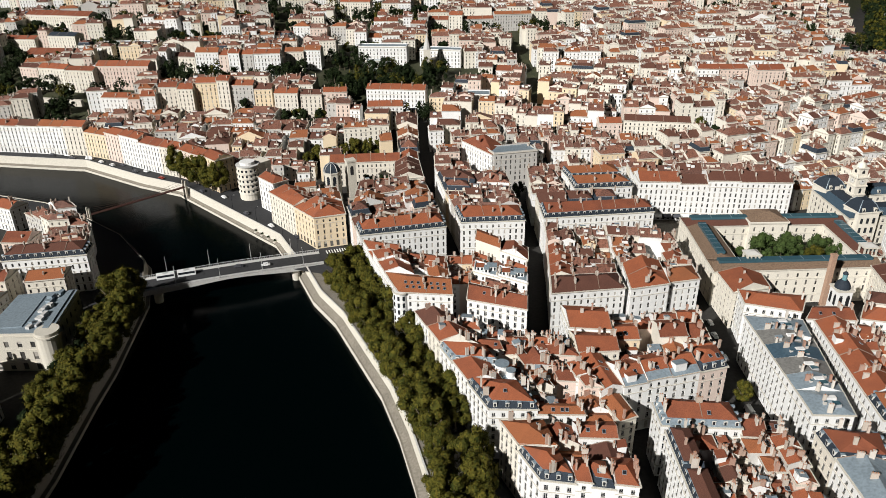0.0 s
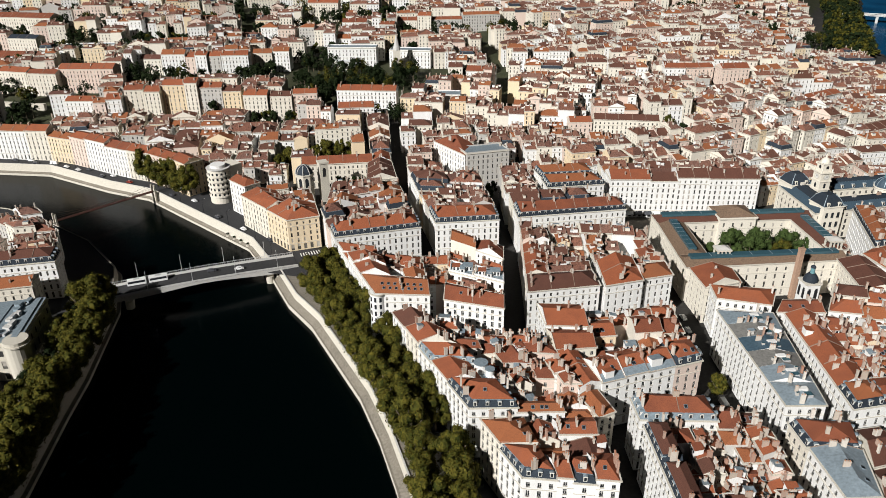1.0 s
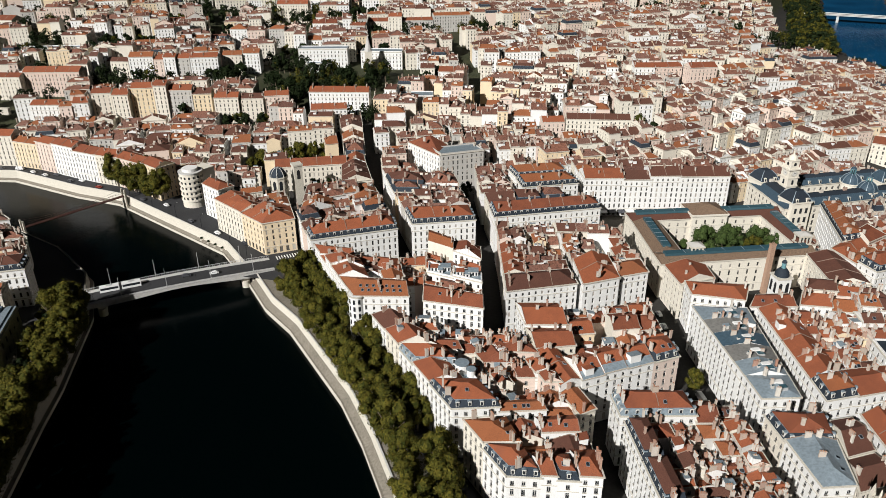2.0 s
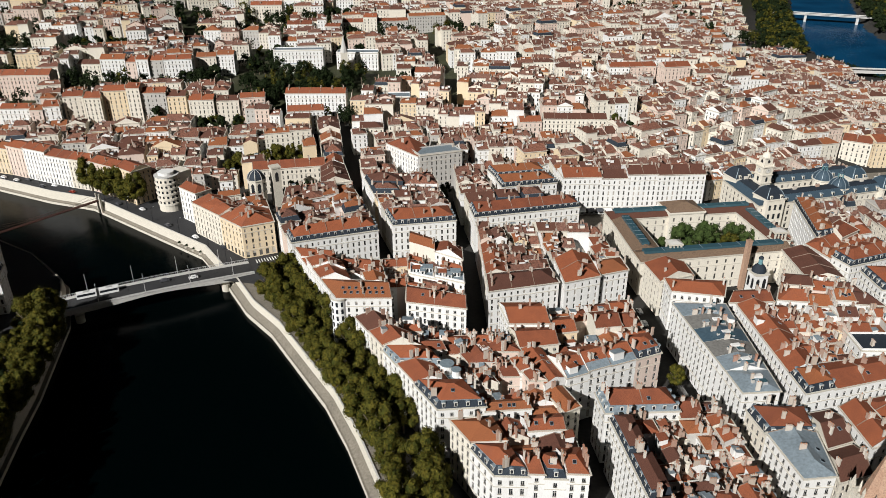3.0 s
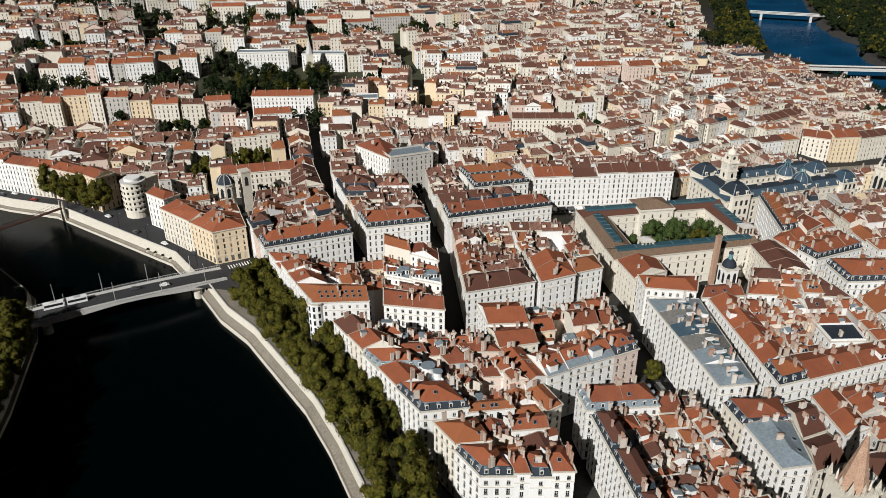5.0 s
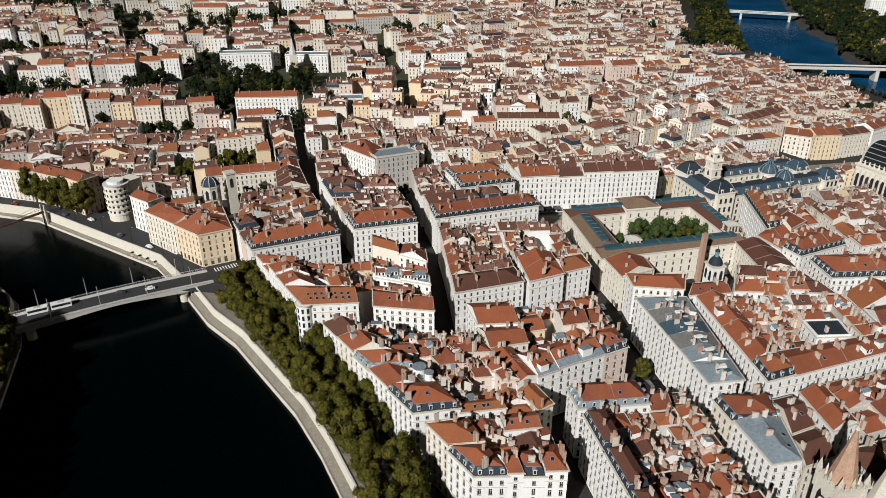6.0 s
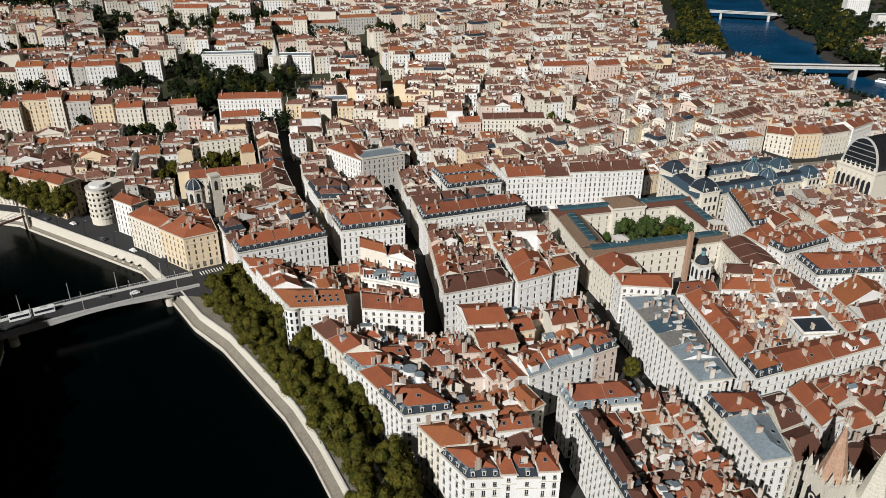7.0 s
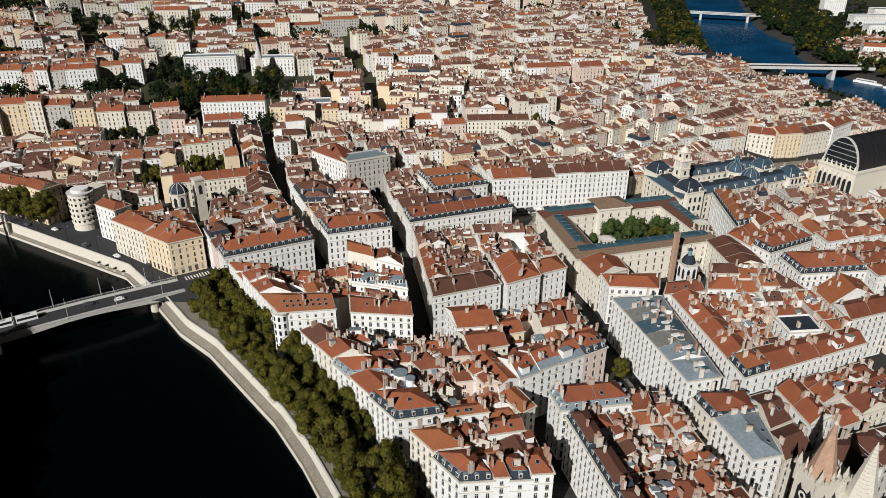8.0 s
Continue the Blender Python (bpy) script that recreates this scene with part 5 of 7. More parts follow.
def city_hall():
    ob = base("city_hall", 240, 340, 0, "ornate stone city hall with slate roofs and clock tower", "city hall")
    TAKEN.append([(200, 327), (300, 331), (298, 379), (204, 381)])
    bodies = ([(196, 322), (210, 322), (214, 362), (200, 362)], [(210, 323), (278, 326), (278, 337), (212, 335)], [(214, 350), (276, 351), (276, 361), (215, 361)])
    for i, q in enumerate(bodies):
        b, pn = Build(), Build()
        for k in range(4):
            facade(b, pn, q[k], q[(k + 1) % 4], 0, 18.5, PALACE, None, floors=3, pitch=3.6, ww=1.5)
        part("wing", b, ob)
        tagged(part("glazing", pn, ob), kind="stuff")
        mid = (sum(p[0] for p in q) / 4, sum(p[1] for p in q) / 4)
        Q = q if i else [q[1], q[2], q[3], q[0]]
        inn = [on(Q, u, v) for u, v in ((0.0, 0.22), (1.0, 0.22), (1.0, 0.78), (0.0, 0.78))]
        r = Build()
        for k in range(4):
            r.face([(*Q[k], 18.6), (*Q[(k + 1) % 4], 18.6), (*inn[(k + 1) % 4], 22.6), (*inn[k], 22.6)], BLUESLATE)
        part("roof", r, ob, "steep blue slate mansard")
        hip_wing(ob, inn, 22.62, 1.0, SLATE, SLATE)
        for k in range(9 if i else 5):
            u = (k + 0.5) / (9 if i else 5)
            d = Build()
            x, y = on(Q, u, 0.09)
            d.box((x, y), (1.3, 1.5), 18.8, 21.2, 0.03, PALACE)
            d.box((x, y - 0.05), (1.6, 1.8), 21.2, 21.6, 0.03, ZINC, inset=0.4)
            d.face([(x - 0.4, y - 0.8, 19.2), (x + 0.4, y - 0.8, 19.2), (x + 0.4, y - 0.8, 20.9), (x - 0.4, y - 0.8, 20.9)], GLASS)
            part("dormer", d, ob)
            if k % 2:
                c = Build()
                x, y = on(Q, u, 0.5)
                c.box((x, y), (2.2, 0.8), 22, 25.4, 0.03, CHIM)
                part("chimney", c, ob)
    for x, y, w, h in ((204, 325.5, 11.5, 22.5), (206, 357, 11.5, 22.5), (275, 346, 10, 20), (280, 328.5, 10.5, 20)):
        p = Build()
        p.box((x, y), (w, w), 0, h, 0.05, PALACE)
        p.box((x, y), (w + 0.9, w + 0.9), h, h + 0.7, 0.05, PALACE)
        part("pavilion", p, ob)
        r = Build()
        r.box((x, y), (w, w), h + 0.7, h + 4.6, 0.05, SLATE if x < 250 else BLUESLATE, inset=0.28)
        r.box((x, y), (w * 0.72, w * 0.72), h + 4.6, h + 6.8, 0.05, SLATE if x < 250 else BLUESLATE, inset=0.45)
        part("roof", r, ob, "curved slate pavilion roof")
        for sx in (-1, 1):
            for sy in (-1, 1):
                e = Build()
                e.bar((x + sx * w / 2, y + sy * w / 2, h + 0.8), (x + sx * w * 0.36, y + sy * w * 0.36, h + 4.6), 0.3, ZINC)
                e.bar((x + sx * w * 0.36, y + sy * w * 0.36, h + 4.6), (x + sx * w * 0.2, y + sy * w * 0.2, h + 6.8), 0.3, ZINC)
                part("hip_ridge", e, ob, "pale lead hip")
        for k in (-0.27, 0.27):
            d = Build()
            d.box((x + k * w, y - w / 2 + 0.7), (1.4, 1.6), h + 0.7, h + 3.0, 0.05, PALACE)
            d.face([(x + k * w - 0.4, y - w / 2 - 0.13, h + 1), (x + k * w + 0.4, y - w / 2 - 0.13, h + 1), (x + k * w + 0.4, y - w / 2 - 0.13, h + 2.6), (x + k * w - 0.4, y - w / 2 - 0.13, h + 2.6)], GLASS)
            part("dormer", d, ob)
        for k in range(3):
            for j in range(3):
                o = Build()
                xx, z = x + (k - 1) * w * 0.28, 4 + 6 * j
                o.face([(xx - 0.7, y - w / 2 - 0.32, z), (xx + 0.7, y - w / 2 - 0.32, z), (xx + 0.7, y - w / 2 - 0.32, z + 3.4), (xx - 0.7, y - w / 2 - 0.32, z + 3.4)], GLASS)
                part("window", o, ob)
    cx, cy = 212, 344
    t = Build()
    t.box((cx, cy), (6.4, 6.4), 0, 35, 0.05, PALACE)
    for z, w in ((23.5, 7.2), (29.0, 7.2), (34.6, 7.6)):
        t.box((cx, cy), (w, w), z, z + 0.7, 0.05, PALACE)
    t.box((cx, cy), (5.4, 5.4), 35.3, 40.5, 0.05, PALACE, inset=0.08)
    t.box((cx, cy), (5.8, 5.8), 40.3, 40.9, 0.05, PALACE)
    t.dome((cx, cy), 2.5, 40.9, 3.2, PALACE, 12, 5)
    t.ring((cx, cy), 0.6, 43.8, 46.4, PALACE, 8, 0.3)
    tower_ob = part("clock_tower", t, ob)
    for sx in (-1, 1):
        for sy in (-1, 1):
            v = Build()
            v.ring((cx + sx * 3.1, cy + sy * 3.1), 0.5, 35.3, 37.6, PALACE, 8, 0.2)
            part("urn", v, tower_ob)
    for k in range(4):
        a = 0.05 + k * math.pi / 2
        n, d = Vector((math.sin(a), -math.cos(a))), Vector((math.cos(a), math.sin(a)))
        c = Vector((cx, cy)) + n * 2.62
        o = Build()
        o.face([(*(c + d * u), z) for u, z in ((-0.8, 36.2), (0.8, 36.2), (0.8, 38.6), (0, 39.6), (-0.8, 38.6))], DARKMETAL)
        part("louvre", o, tower_ob)
        c = Vector((cx, cy)) + n * 3.24
        o = Build()
        o.face([(*(c + d * u), z) for u, z in ((-0.7, 24.8), (0.7, 24.8), (0.7, 27.4), (0, 28.2), (-0.7, 27.4))], GLASS)
        part("window", o, ob)
        f = Build()
        f.ring((0, 0), 1.9, 0, 0.12, STONE, 24)
        f.ring((0, 0), 1.4, 0.12, 0.16, FRAME, 24)
        f.bar((0, 0, 0.2), (0, 1.1, 0.2), 0.16, DARKMETAL)
        f.bar((0, 0, 0.2), (0.7, 0.2, 0.2), 0.16, DARKMETAL)
        shared("clock_face", f.mesh("clock_face"), pose(*c, 32.2, 0, 0, math.degrees(a)) @ pose(0, 0, 0, 90), tower_ob)
    for x, y, h in ((249, 340.5, 23.0), (252.5, 331.5, 21.0)):
        d = Build()
        d.ring((x, y), 5.4, 0, h, PALACE, 16)
        d.ring((x, y), 5.9, h, h + 0.6, PALACE, 16)
        part("drum", d, ob)
        d = Build()
        d.dome((x, y), 5.2, h + 0.6, 6.0, BLUESLATE, 16, 7, 1.4)
        dome_ob = part("dome", d, ob, "blue slate dome")
        for k in range(8):
            rib = Build()
            t = k * math.pi / 4
            for j in range(6):
                p = [(x + math.cos(t) * 5.28 * math.cos(a), y + math.sin(t) * 5.28 * math.cos(a), h + 0.6 + 6.05 * math.sin(a)) for a in (1.3 * j / 6, 1.3 * (j + 1) / 6)]
                rib.bar(p[0], p[1], 0.32, ZINC)
            part("rib", rib, dome_ob, "pale lead rib")
            col = Build()
            col.bar((x + math.cos(t) * 1.3, y + math.sin(t) * 1.3, h + 6.2), (x + math.cos(t) * 1.3, y + math.sin(t) * 1.3, h + 9.2), 0.28, COPPER)
            part("lantern_post", col, dome_ob)
            o = Build()
            n, e = Vector((math.cos(t + 0.39), math.sin(t + 0.39))), Vector((-math.sin(t + 0.39), math.cos(t + 0.39)))
            c = Vector((x, y)) + n * 5.42
            o.face([(*(c + e * u), z) for u, z in ((-0.7, h - 5), (0.7, h - 5), (0.7, h - 2), (0, h - 1.2), (-0.7, h - 2))], GLASS)
            part("window", o, ob)
        l = Build()
        l.ring((x, y), 1.6, h + 9.2, h + 9.5, COPPER, 10)
        l.dome((x, y), 1.5, h + 9.5, 1.5, BLUESLATE, 10, 4)
        l.bar((x, y, h + 10.8), (x, y, h + 13), 0.15, ZINC)
        part("lantern", l, dome_ob)
    ob.matrix_basis = pose(248, 356.5, 0, 0, 0, 6.0) @ Matrix.Diagonal((1, 1, 0.86, 1))


city_hall()


def opera_house():
    ob = base("opera_house", 345, 350, 0, "stone opera house under a black glazed barrel vault", "opera")
    ang = 0.2
    c = (352.5, 355.2)
    TAKEN.append(rect(c, (66, 30), ang))
    b = Build()
    b.box(c, (62, 26), 0, 19, ang, PALACE)
    b.box(c, (63.2, 27.2), 19, 20, ang, PALACE)
    part("wall", b, ob)
    M = pose(c[0], c[1], 0, 0, 0, math.degrees(ang))
    for k in range(7):
        w = Build()
        y = -10.2 + 3.4 * k
        pts = [(-31.06, y + 1.3, 6), (-31.06, y - 1.3, 6), (-31.06, y - 1.3, 12.5), (-31.06, y - 0.7, 13.8), (-31.06, y, 14.3), (-31.06, y + 0.7, 13.8), (-31.06, y + 1.3, 12.5)]
        w.face([M @ Vector(p) for p in pts], GLASS)
        part("arch_window", w, ob)
        col = Build()
        x, y2, _ = M @ Vector((-31.6, y + 1.7, 0))
        col.ring((x, y2), 0.45, 4, 16.8, STONE, 8)
        part("column", col, ob)
    v = Build()
    n, r = 20, 11.5
    arc = [(math.cos(math.pi * i / n) * r, 20 + math.sin(math.pi * i / n) * r * 1.58) for i in range(n + 1)]
    for (y0, z0), (y1, z1) in zip(arc, arc[1:]):
        for k in range(12):
            x0, x1 = -29 + 58 * k / 12, -29 + 58 * (k + 1) / 12 - 0.25
            v.face([M @ Vector(p) for p in ((x0, y0, z0), (x1, y0, z0), (x1, y1, z1), (x0, y1, z1))], DARKMETAL)
    v.face([M @ Vector((-29, y, z)) for y, z in arc], GLASS)
    v.face([M @ Vector((29, y, z)) for y, z in arc[::-1]], GLASS)
    vault_ob = part("vault", v, ob, "black barrel vault")
    h = Build()
    for (y0, z0), (y1, z1) in zip(arc, arc[1:]):
        h.bar(M @ Vector((-29.2, y0, z0)), M @ Vector((-29.2, y1, z1)), 0.9, CONCRETE)
    part("hoop", h, vault_ob, "pale arched hoop")
    for k in range(5):
        z = 21.5 + k * 3.2
        y = math.sqrt(max(0.1, 1 - ((z - 20) / (r * 1.58)) ** 2)) * r
        s = Build()
        s.bar(M @ Vector((-29.3, -y, z)), M @ Vector((-29.3, y, z)), 0.3, LAMPGREY)
        part("glazing_bar", s, vault_ob)
    for k in range(8):
        x, y, _ = M @ Vector((-30.6, -11.2 + 3.2 * k, 0))
        s = Build()
        s.box((x, y), (1.2, 1.2), 20, 20.8, ang, PALACE)
        s.ring((x, y), 0.5, 20.8, 23.0, PALACE, 8, 0.28)
        part("roof_figure", s, ob)


opera_house()


def river_church():
    ob = base("church", -60, 400, 0, "stone church with a ribbed slate dome and square tower", "church")
    TAKEN.append([(-76, 394), (-48, 396), (-28, 428), (-74, 426)])
    TAKEN.append([(-92, 452), (-38, 466), (-38, 482), (-90, 474)])
    b = Build()
    b.ring((-65, 403.5), 5.2, 0, 19, STONE, 8)
    b.ring((-65, 403.5), 5.6, 19, 19.7, STONE, 8)
    part("drum", b, ob)
    for k in range(8):
        a = math.pi / 8 + k * math.pi / 4
        o = Build()
        n = Vector((math.cos(a), math.sin(a)))
        d = Vector((-n.y, n.x))
        c = Vector((-65, 403.5)) + n * 4.82
        pts = [(-1, 12), (1, 12), (1, 16.5), (0.6, 17.3), (0, 17.7), (-0.6, 17.3), (-1, 16.5)]
        o.face([(*(c + d * u), z) for u, z in pts], GLASS)
        part("window", o, ob)
    dm = Build()
    dm.dome((-65, 403.5), 5.0, 19.7, 5.2, SLATE, 8, 6, 1.0)
    dome_ob = part("dome", dm, ob)
    for k in range(8):
        rib = Build()
        for j in range(6):
            a0, a1 = math.pi / 2 * j / 6, math.pi / 2 * (j + 1) / 6
            t = k * math.pi / 4
            p = [(-65 + math.cos(t) * 5.08 * math.cos(a), 403.5 + math.sin(t) * 5.08 * math.cos(a), 19.8 + 4.95 * math.sin(a)) for a in (a0, a1)]
            rib.bar(p[0], p[1], 0.35, CONCRETE)
        part("rib", rib, dome_ob, "pale rib")
    tw = Build()
    tw.box((-54.5, 408.5), (5.2, 5.2), 0, 24, 0.4, STONE)
    tw.box((-54.5, 408.5), (5.9, 5.9), 24, 25, 0.4, STONE)
    tower_ob = part("tower", tw, ob)
    for k in range(4):
        a = 0.4 + k * math.pi / 2
        n = Vector((math.sin(a), -math.cos(a)))
        d = Vector((math.cos(a), math.sin(a)))
        c = Vector((-54.5, 408.5)) + n * 2.64
        o = Build()
        o.face([(*(c + d * u), z) for u, z in ((-1, 16), (1, 16), (1, 20.5), (0.5, 21.4), (0, 21.7), (-0.5, 21.4), (-1, 20.5))], DARKMETAL)
        part("louvre", o, tower_ob)


river_church()
house([(-70, 428), (-26, 431), (-27, 442), (-71, 439)], 16, 0, "gable", 0, S4, CR, TILE, "church nave with a long red roof", chimneys=1, rise=3.6)
house([(-95.8, 384.1), (-88.4, 390.9), (-99.5, 402.9), (-106.9, 396.1)], 19.5, 0, "gable", 1, S4, WH, TILE, "white corner house with tall windows and a red roof", chimneys=4, ends=(True, False))
house([(-85, 388.5), (-73, 391.5), (-74, 400), (-86, 397)], 15, 0, "gable", 0, S4, CR, ORANGE, "low cream house with a long orange roof")
block([(-48, 353.5), (-6.4, 371.5), (-10.5, 394.5), (-47, 388.5)], 18, 4, 3, outer=(False, True, True, True), mans=0.1, check=True)
house([(-26, 429.5), (-14.8, 430), (-16, 445), (-26, 444.5)], 17, 0, "gable", 1, S4, WH, TILE, chimneys=3)
house([(-28, 396), (-11, 399), (-14.4, 428), (-29, 426)], 17, 0, "gable", 1, S4, CR, BROWN, chimneys=3)
house([(-46, 390), (-30, 393), (-31, 404), (-47, 402)], 14, 0, "gable", 0, S4, CR, TILE, chimneys=3)
for x, y in ((-50, 413), (-44, 417), (-38, 413), (-36, 421), (-46, 423)):
    plant(DARKS, x, y, 0, 0.85)
for x, y in ((-89, 458), (-82, 464), (-74, 468), (-66, 471), (-58, 472), (-50, 474), (-43, 475), (-84, 470), (-60, 478)):
    plant(PLANES, x, y, ground(x, y), 0.72)
block([(-27, 446), (-14.8, 446), (-18, 520), (-34, 520)], 14, 1, 5, lift=ground, near=False, check=True, holes=0, var=2)


def twin_spires():
    ob = base("church", 122, 118, 0, "gothic stone church with a brick spire and a stone spire", "church")
    TAKEN.append([(108, 90), (160, 92), (160, 128), (112, 128)])
    t = Build()
    t.box((119, 122), (8.2, 8.2), 0, 28, 0.05, STONE)
    t.box((119, 122), (9.0, 9.0), 27.6, 28.6, 0.05, STONE)
    part("tower", t, ob)
    s = Build()
    for k in range(14):
        a, c = k / 14, (k + 1) / 14
        s.ring((119, 122), 3.7 * (1 - a) + 0.15, 28.6 + 17.4 * a, 28.6 + 17.4 * c, BRICK, 8, 3.62 * (1 - c) + 0.12)
    part("spire", s, ob, "worn brick spire")
    f = Build()
    f.ring((119, 122), 0.7, 45.4, 46.2, STONE, 8, 0.3)
    f.bar((119, 122, 46), (119, 122, 48), 0.2, STONE)
    part("finial", f, ob)
    for sx in (-1, 1):
        for sy in (-1, 1):
            p = Build()
            x, y = 119 + sx * 4, 122 + sy * 4
            p.box((x, y), (1.0, 1.0), 24, 30, 0.05, STONE)
            p.box((x, y), (1.1, 1.1), 30, 33.5, 0.05, STONE, inset=0.95)
            for q in range(4):
                p.box((x + (q - 1.5) * 0.5, y + sy * 0.9), (0.25, 0.25), 29, 30.5 + (q % 2), 0.05, STONE, inset=0.6)
            part("pinnacle", p, ob)
    for k in range(8):
        p = Build()
        a = k * math.pi / 4
        x, y = 119 + math.cos(a) * 3.9, 122 + math.sin(a) * 3.9
        p.box((x, y), (0.5, 0.5), 28.6, 30.6, a, STONE)
        p.box((x, y), (0.6, 0.6), 30.6, 32.4, a, STONE, inset=0.9)
        part("pinnacle", p, ob)
    for k in range(4):
        a = 0.05 + k * math.pi / 2
        n, d = Vector((math.sin(a), -math.cos(a))), Vector((math.cos(a), math.sin(a)))
        c = Vector((119, 122)) + n * 4.16
        for u0 in (-1.7, 1.7):
            o = Build()
            o.face([(*(c + d * (u0 + u)), z) for u, z in ((-0.8, 17), (0.8, 17), (0.8, 23), (0, 25), (-0.8, 23))], DARKMETAL)
            part("louvre", o, ob)
    for ang, off in ((180, (-4.2, 0)), (-90, (0, -4.2))):
        ck = Build()
        ck.ring((0, 0), 1.9, 0, 0.12, DARKMETAL, 24)
        ck.ring((0, 0), 1.35, 0.12, 0.16, PALACE, 24)
        ck.ring((0, 0), 0.7, 0.16, 0.2, DARKMETAL, 20)
        shared("clock_face", ck.mesh("clock_face"), pose(119 + off[0], 122 + off[1], 21.5, 0, 0, ang + 90) @ pose(0, 0, 0, 90), ob)
    for k in range(16):
        gal = Build()
        s_, u = divmod(k, 4)
        a = 0.05 + s_ * math.pi / 2
        n, d = Vector((math.sin(a), -math.cos(a))), Vector((math.cos(a), math.sin(a)))
        c = Vector((119, 122)) + n * 4.4 + d * (u - 1.5) * 2.0
        gal.box(tuple(c), (0.5, 0.3), 28.6, 29.9, a, STONE)
        part("baluster", gal, ob)
    st = Build()
    st.box((127, 115.5), (8, 8), 0, 25, 0.05, STONE)
    part("tower", st, ob)
    st = Build()
    for k in range(16):
        a, c = k / 16, (k + 1) / 16
        st.ring((127, 115.5), 3.9 * (1 - a) + 0.1, 25 + 18 * a, 25 + 18 * c - 0.15, STONE, 8, 3.8 * (1 - c) + 0.1)
    part("spire", st, ob, "pale openwork stone spire")
    nv = Build()
    nv.prism([(132, 98), (165, 100), (165, 114), (132, 112)], 0, 17, STONE)
    part("nave", nv, ob)
    r = Build()
    hip_wing(ob, [(132, 98), (165, 100), (165, 114), (132, 112)], 17.05, 7, SLATE, SLATE)


twin_spires()

# ---- terrace on the square ----
T = [(108.4, 371.8), (190.2, 365.6), (195, 400), (110, 408)]
for k, (u0, u1) in enumerate(((0, 0.27), (0.27, 0.45), (0.45, 0.66), (0.66, 1))):
    house(lot(T, u0, u1, 0, 0.42), (23, 22, 24, 23.5)[k], 0, "gable", 0, (True, k == 3, False, k == 0), WH, BROWN if k else TILE,
          "tall white facade on the square with shop awnings", chimneys=5, shop=True, pitch=2.5)
block(lot(T, 0, 1, 0.42, 1), 21, 6, 2, outer=(False, True, True, True))

# ---- far bank ----
house([(-200, 292), (-164, 298), (-166, 309), (-201, 304)], 19, 0, "mansard", 0, S4, WH, BROWN, "white block with dark mansard on the far bank", chimneys=5)
house([(-182, 276), (-166, 279), (-168, 290), (-183, 287)], 17, 0, "gable", 0, S4, CR, ORANGE, chimneys=3)


def plant_hall():
    ob = base("hall", -165, 250, 0, "pale stone hall with flat zinc roof and ventilation units", "hall")
    q = [(-176, 234), (-150.5, 234), (-155, 268), (-178, 264)]
    TAKEN.append(q)
    b, pn = Build(), Build()
    for k in range(4):
        facade(b, pn, q[k], q[(k + 1) % 4], 0, 16, STONE, None, floors=2, pitch=4.5, ww=1.8)
    b.prism(q, 16, 17.2, STONE, top=ZINC)
    b.ring((-152.5, 236), 4.5, 0, 17.6, STONE, 20)
    b.ring((-152.5, 236), 5.0, 15.6, 16.2, STONE, 20)
    part("wall", b, ob)
    tagged(part("glazing", pn, ob), kind="stuff")
    for k in range(16):
        u = Build()
        s = k / 16
        x, y = -159 - 3 * s + rng.uniform(-2.2, 2.2), 238 + 28 * s
        u.box((x, y), (rng.uniform(1.4, 3.4), rng.uniform(1.0, 2.2)), 17.2, 17.2 + rng.uniform(0.7, 1.8), 1.45, rng.choice((ZINC, LAMPGREY, CONCRETE)))
        part("ventilation_unit", u, ob)
    rl = Build()
    rl.box((-155.5, 252), (2.4, 30), 17.2, 17.7, 0.13, ZINC)
    rl.box((-169, 250), (9, 24), 17.2, 17.6, 0.1, ZINC)
    part("roof_panel", rl, ob)


plant_hall()
block([(-192, 312), (-173, 316), (-181, 340), (-200, 336)], 16, 2, 3, near=False, var=2.5, holes=0, mans=0)
block([(-203, 341), (-183, 344), (-204, 367), (-225, 359)], 16, 2, 3, near=False, var=2.5, holes=0, mans=0)
for k, (x, y) in enumerate(((-196, 316), (-212, 330), (-200, 334), (-222, 346), (-228, 362), (-214, 352), (-240, 372), (-206, 318), (-192, 262), (-190, 240), (-196, 280), (-178, 214), (-168, 205), (-190, 210))):
    w, d = rng.uniform(11, 15), rng.uniform(10, 14)
    c = rect((x, y), (w, d), rng.uniform(-0.5, 0.1))
    if free(c):
        house(c, rng.uniform(13, 19), 0, "gable", rng.randrange(2), S4)

# unseen house row south of the hall, added to shade the far bank
for k, y in enumerate((52, 72, 91, 110, 131, 150, 168, 188)):
    house([(-172, y), (-157, y), (-157, y + 17.5), (-172, y + 17.5)], 20 + (k % 3), 0, "gable", 1, S4, (CR, WH, PK)[k % 3], near=False)

# ---- riverside row, north bank ----
ROW = shifted(fine([(-70, 345), (-118, 382), (-168, 432), (-199, 448), (-251, 482), (-318, 494), (-400, 497)], 4), 12.5)
row_walls = (WH, WH, CR, WH, WH, OC, PK, CR, WH, WH, PK, OC, CR, WH, WH, WH)


def row_houses():
    s, k = 5, 0
    while s + 5 < len(ROW):
        n = rng.choice((4, 4, 5))
        a, c = ROW[s], ROW[s + n]
        d = offset(a, c, 12.5)
        q = [a, c, d[1], d[0]]
        area = sum(q[i][0] * q[(i + 1) % 4][1] - q[(i + 1) % 4][0] * q[i][1] for i in range(4))
        if area < 0:
            q = [q[1], q[0], q[3], q[2]]
        if free(q):
            house(q, rng.uniform(18, 21.5), 0, "gable", 0, S4, row_walls[k % 16], label="", near=False)
        s += n
        k += 1


TAKEN.append(rect((-117, 413), (17, 17)))
row_houses()


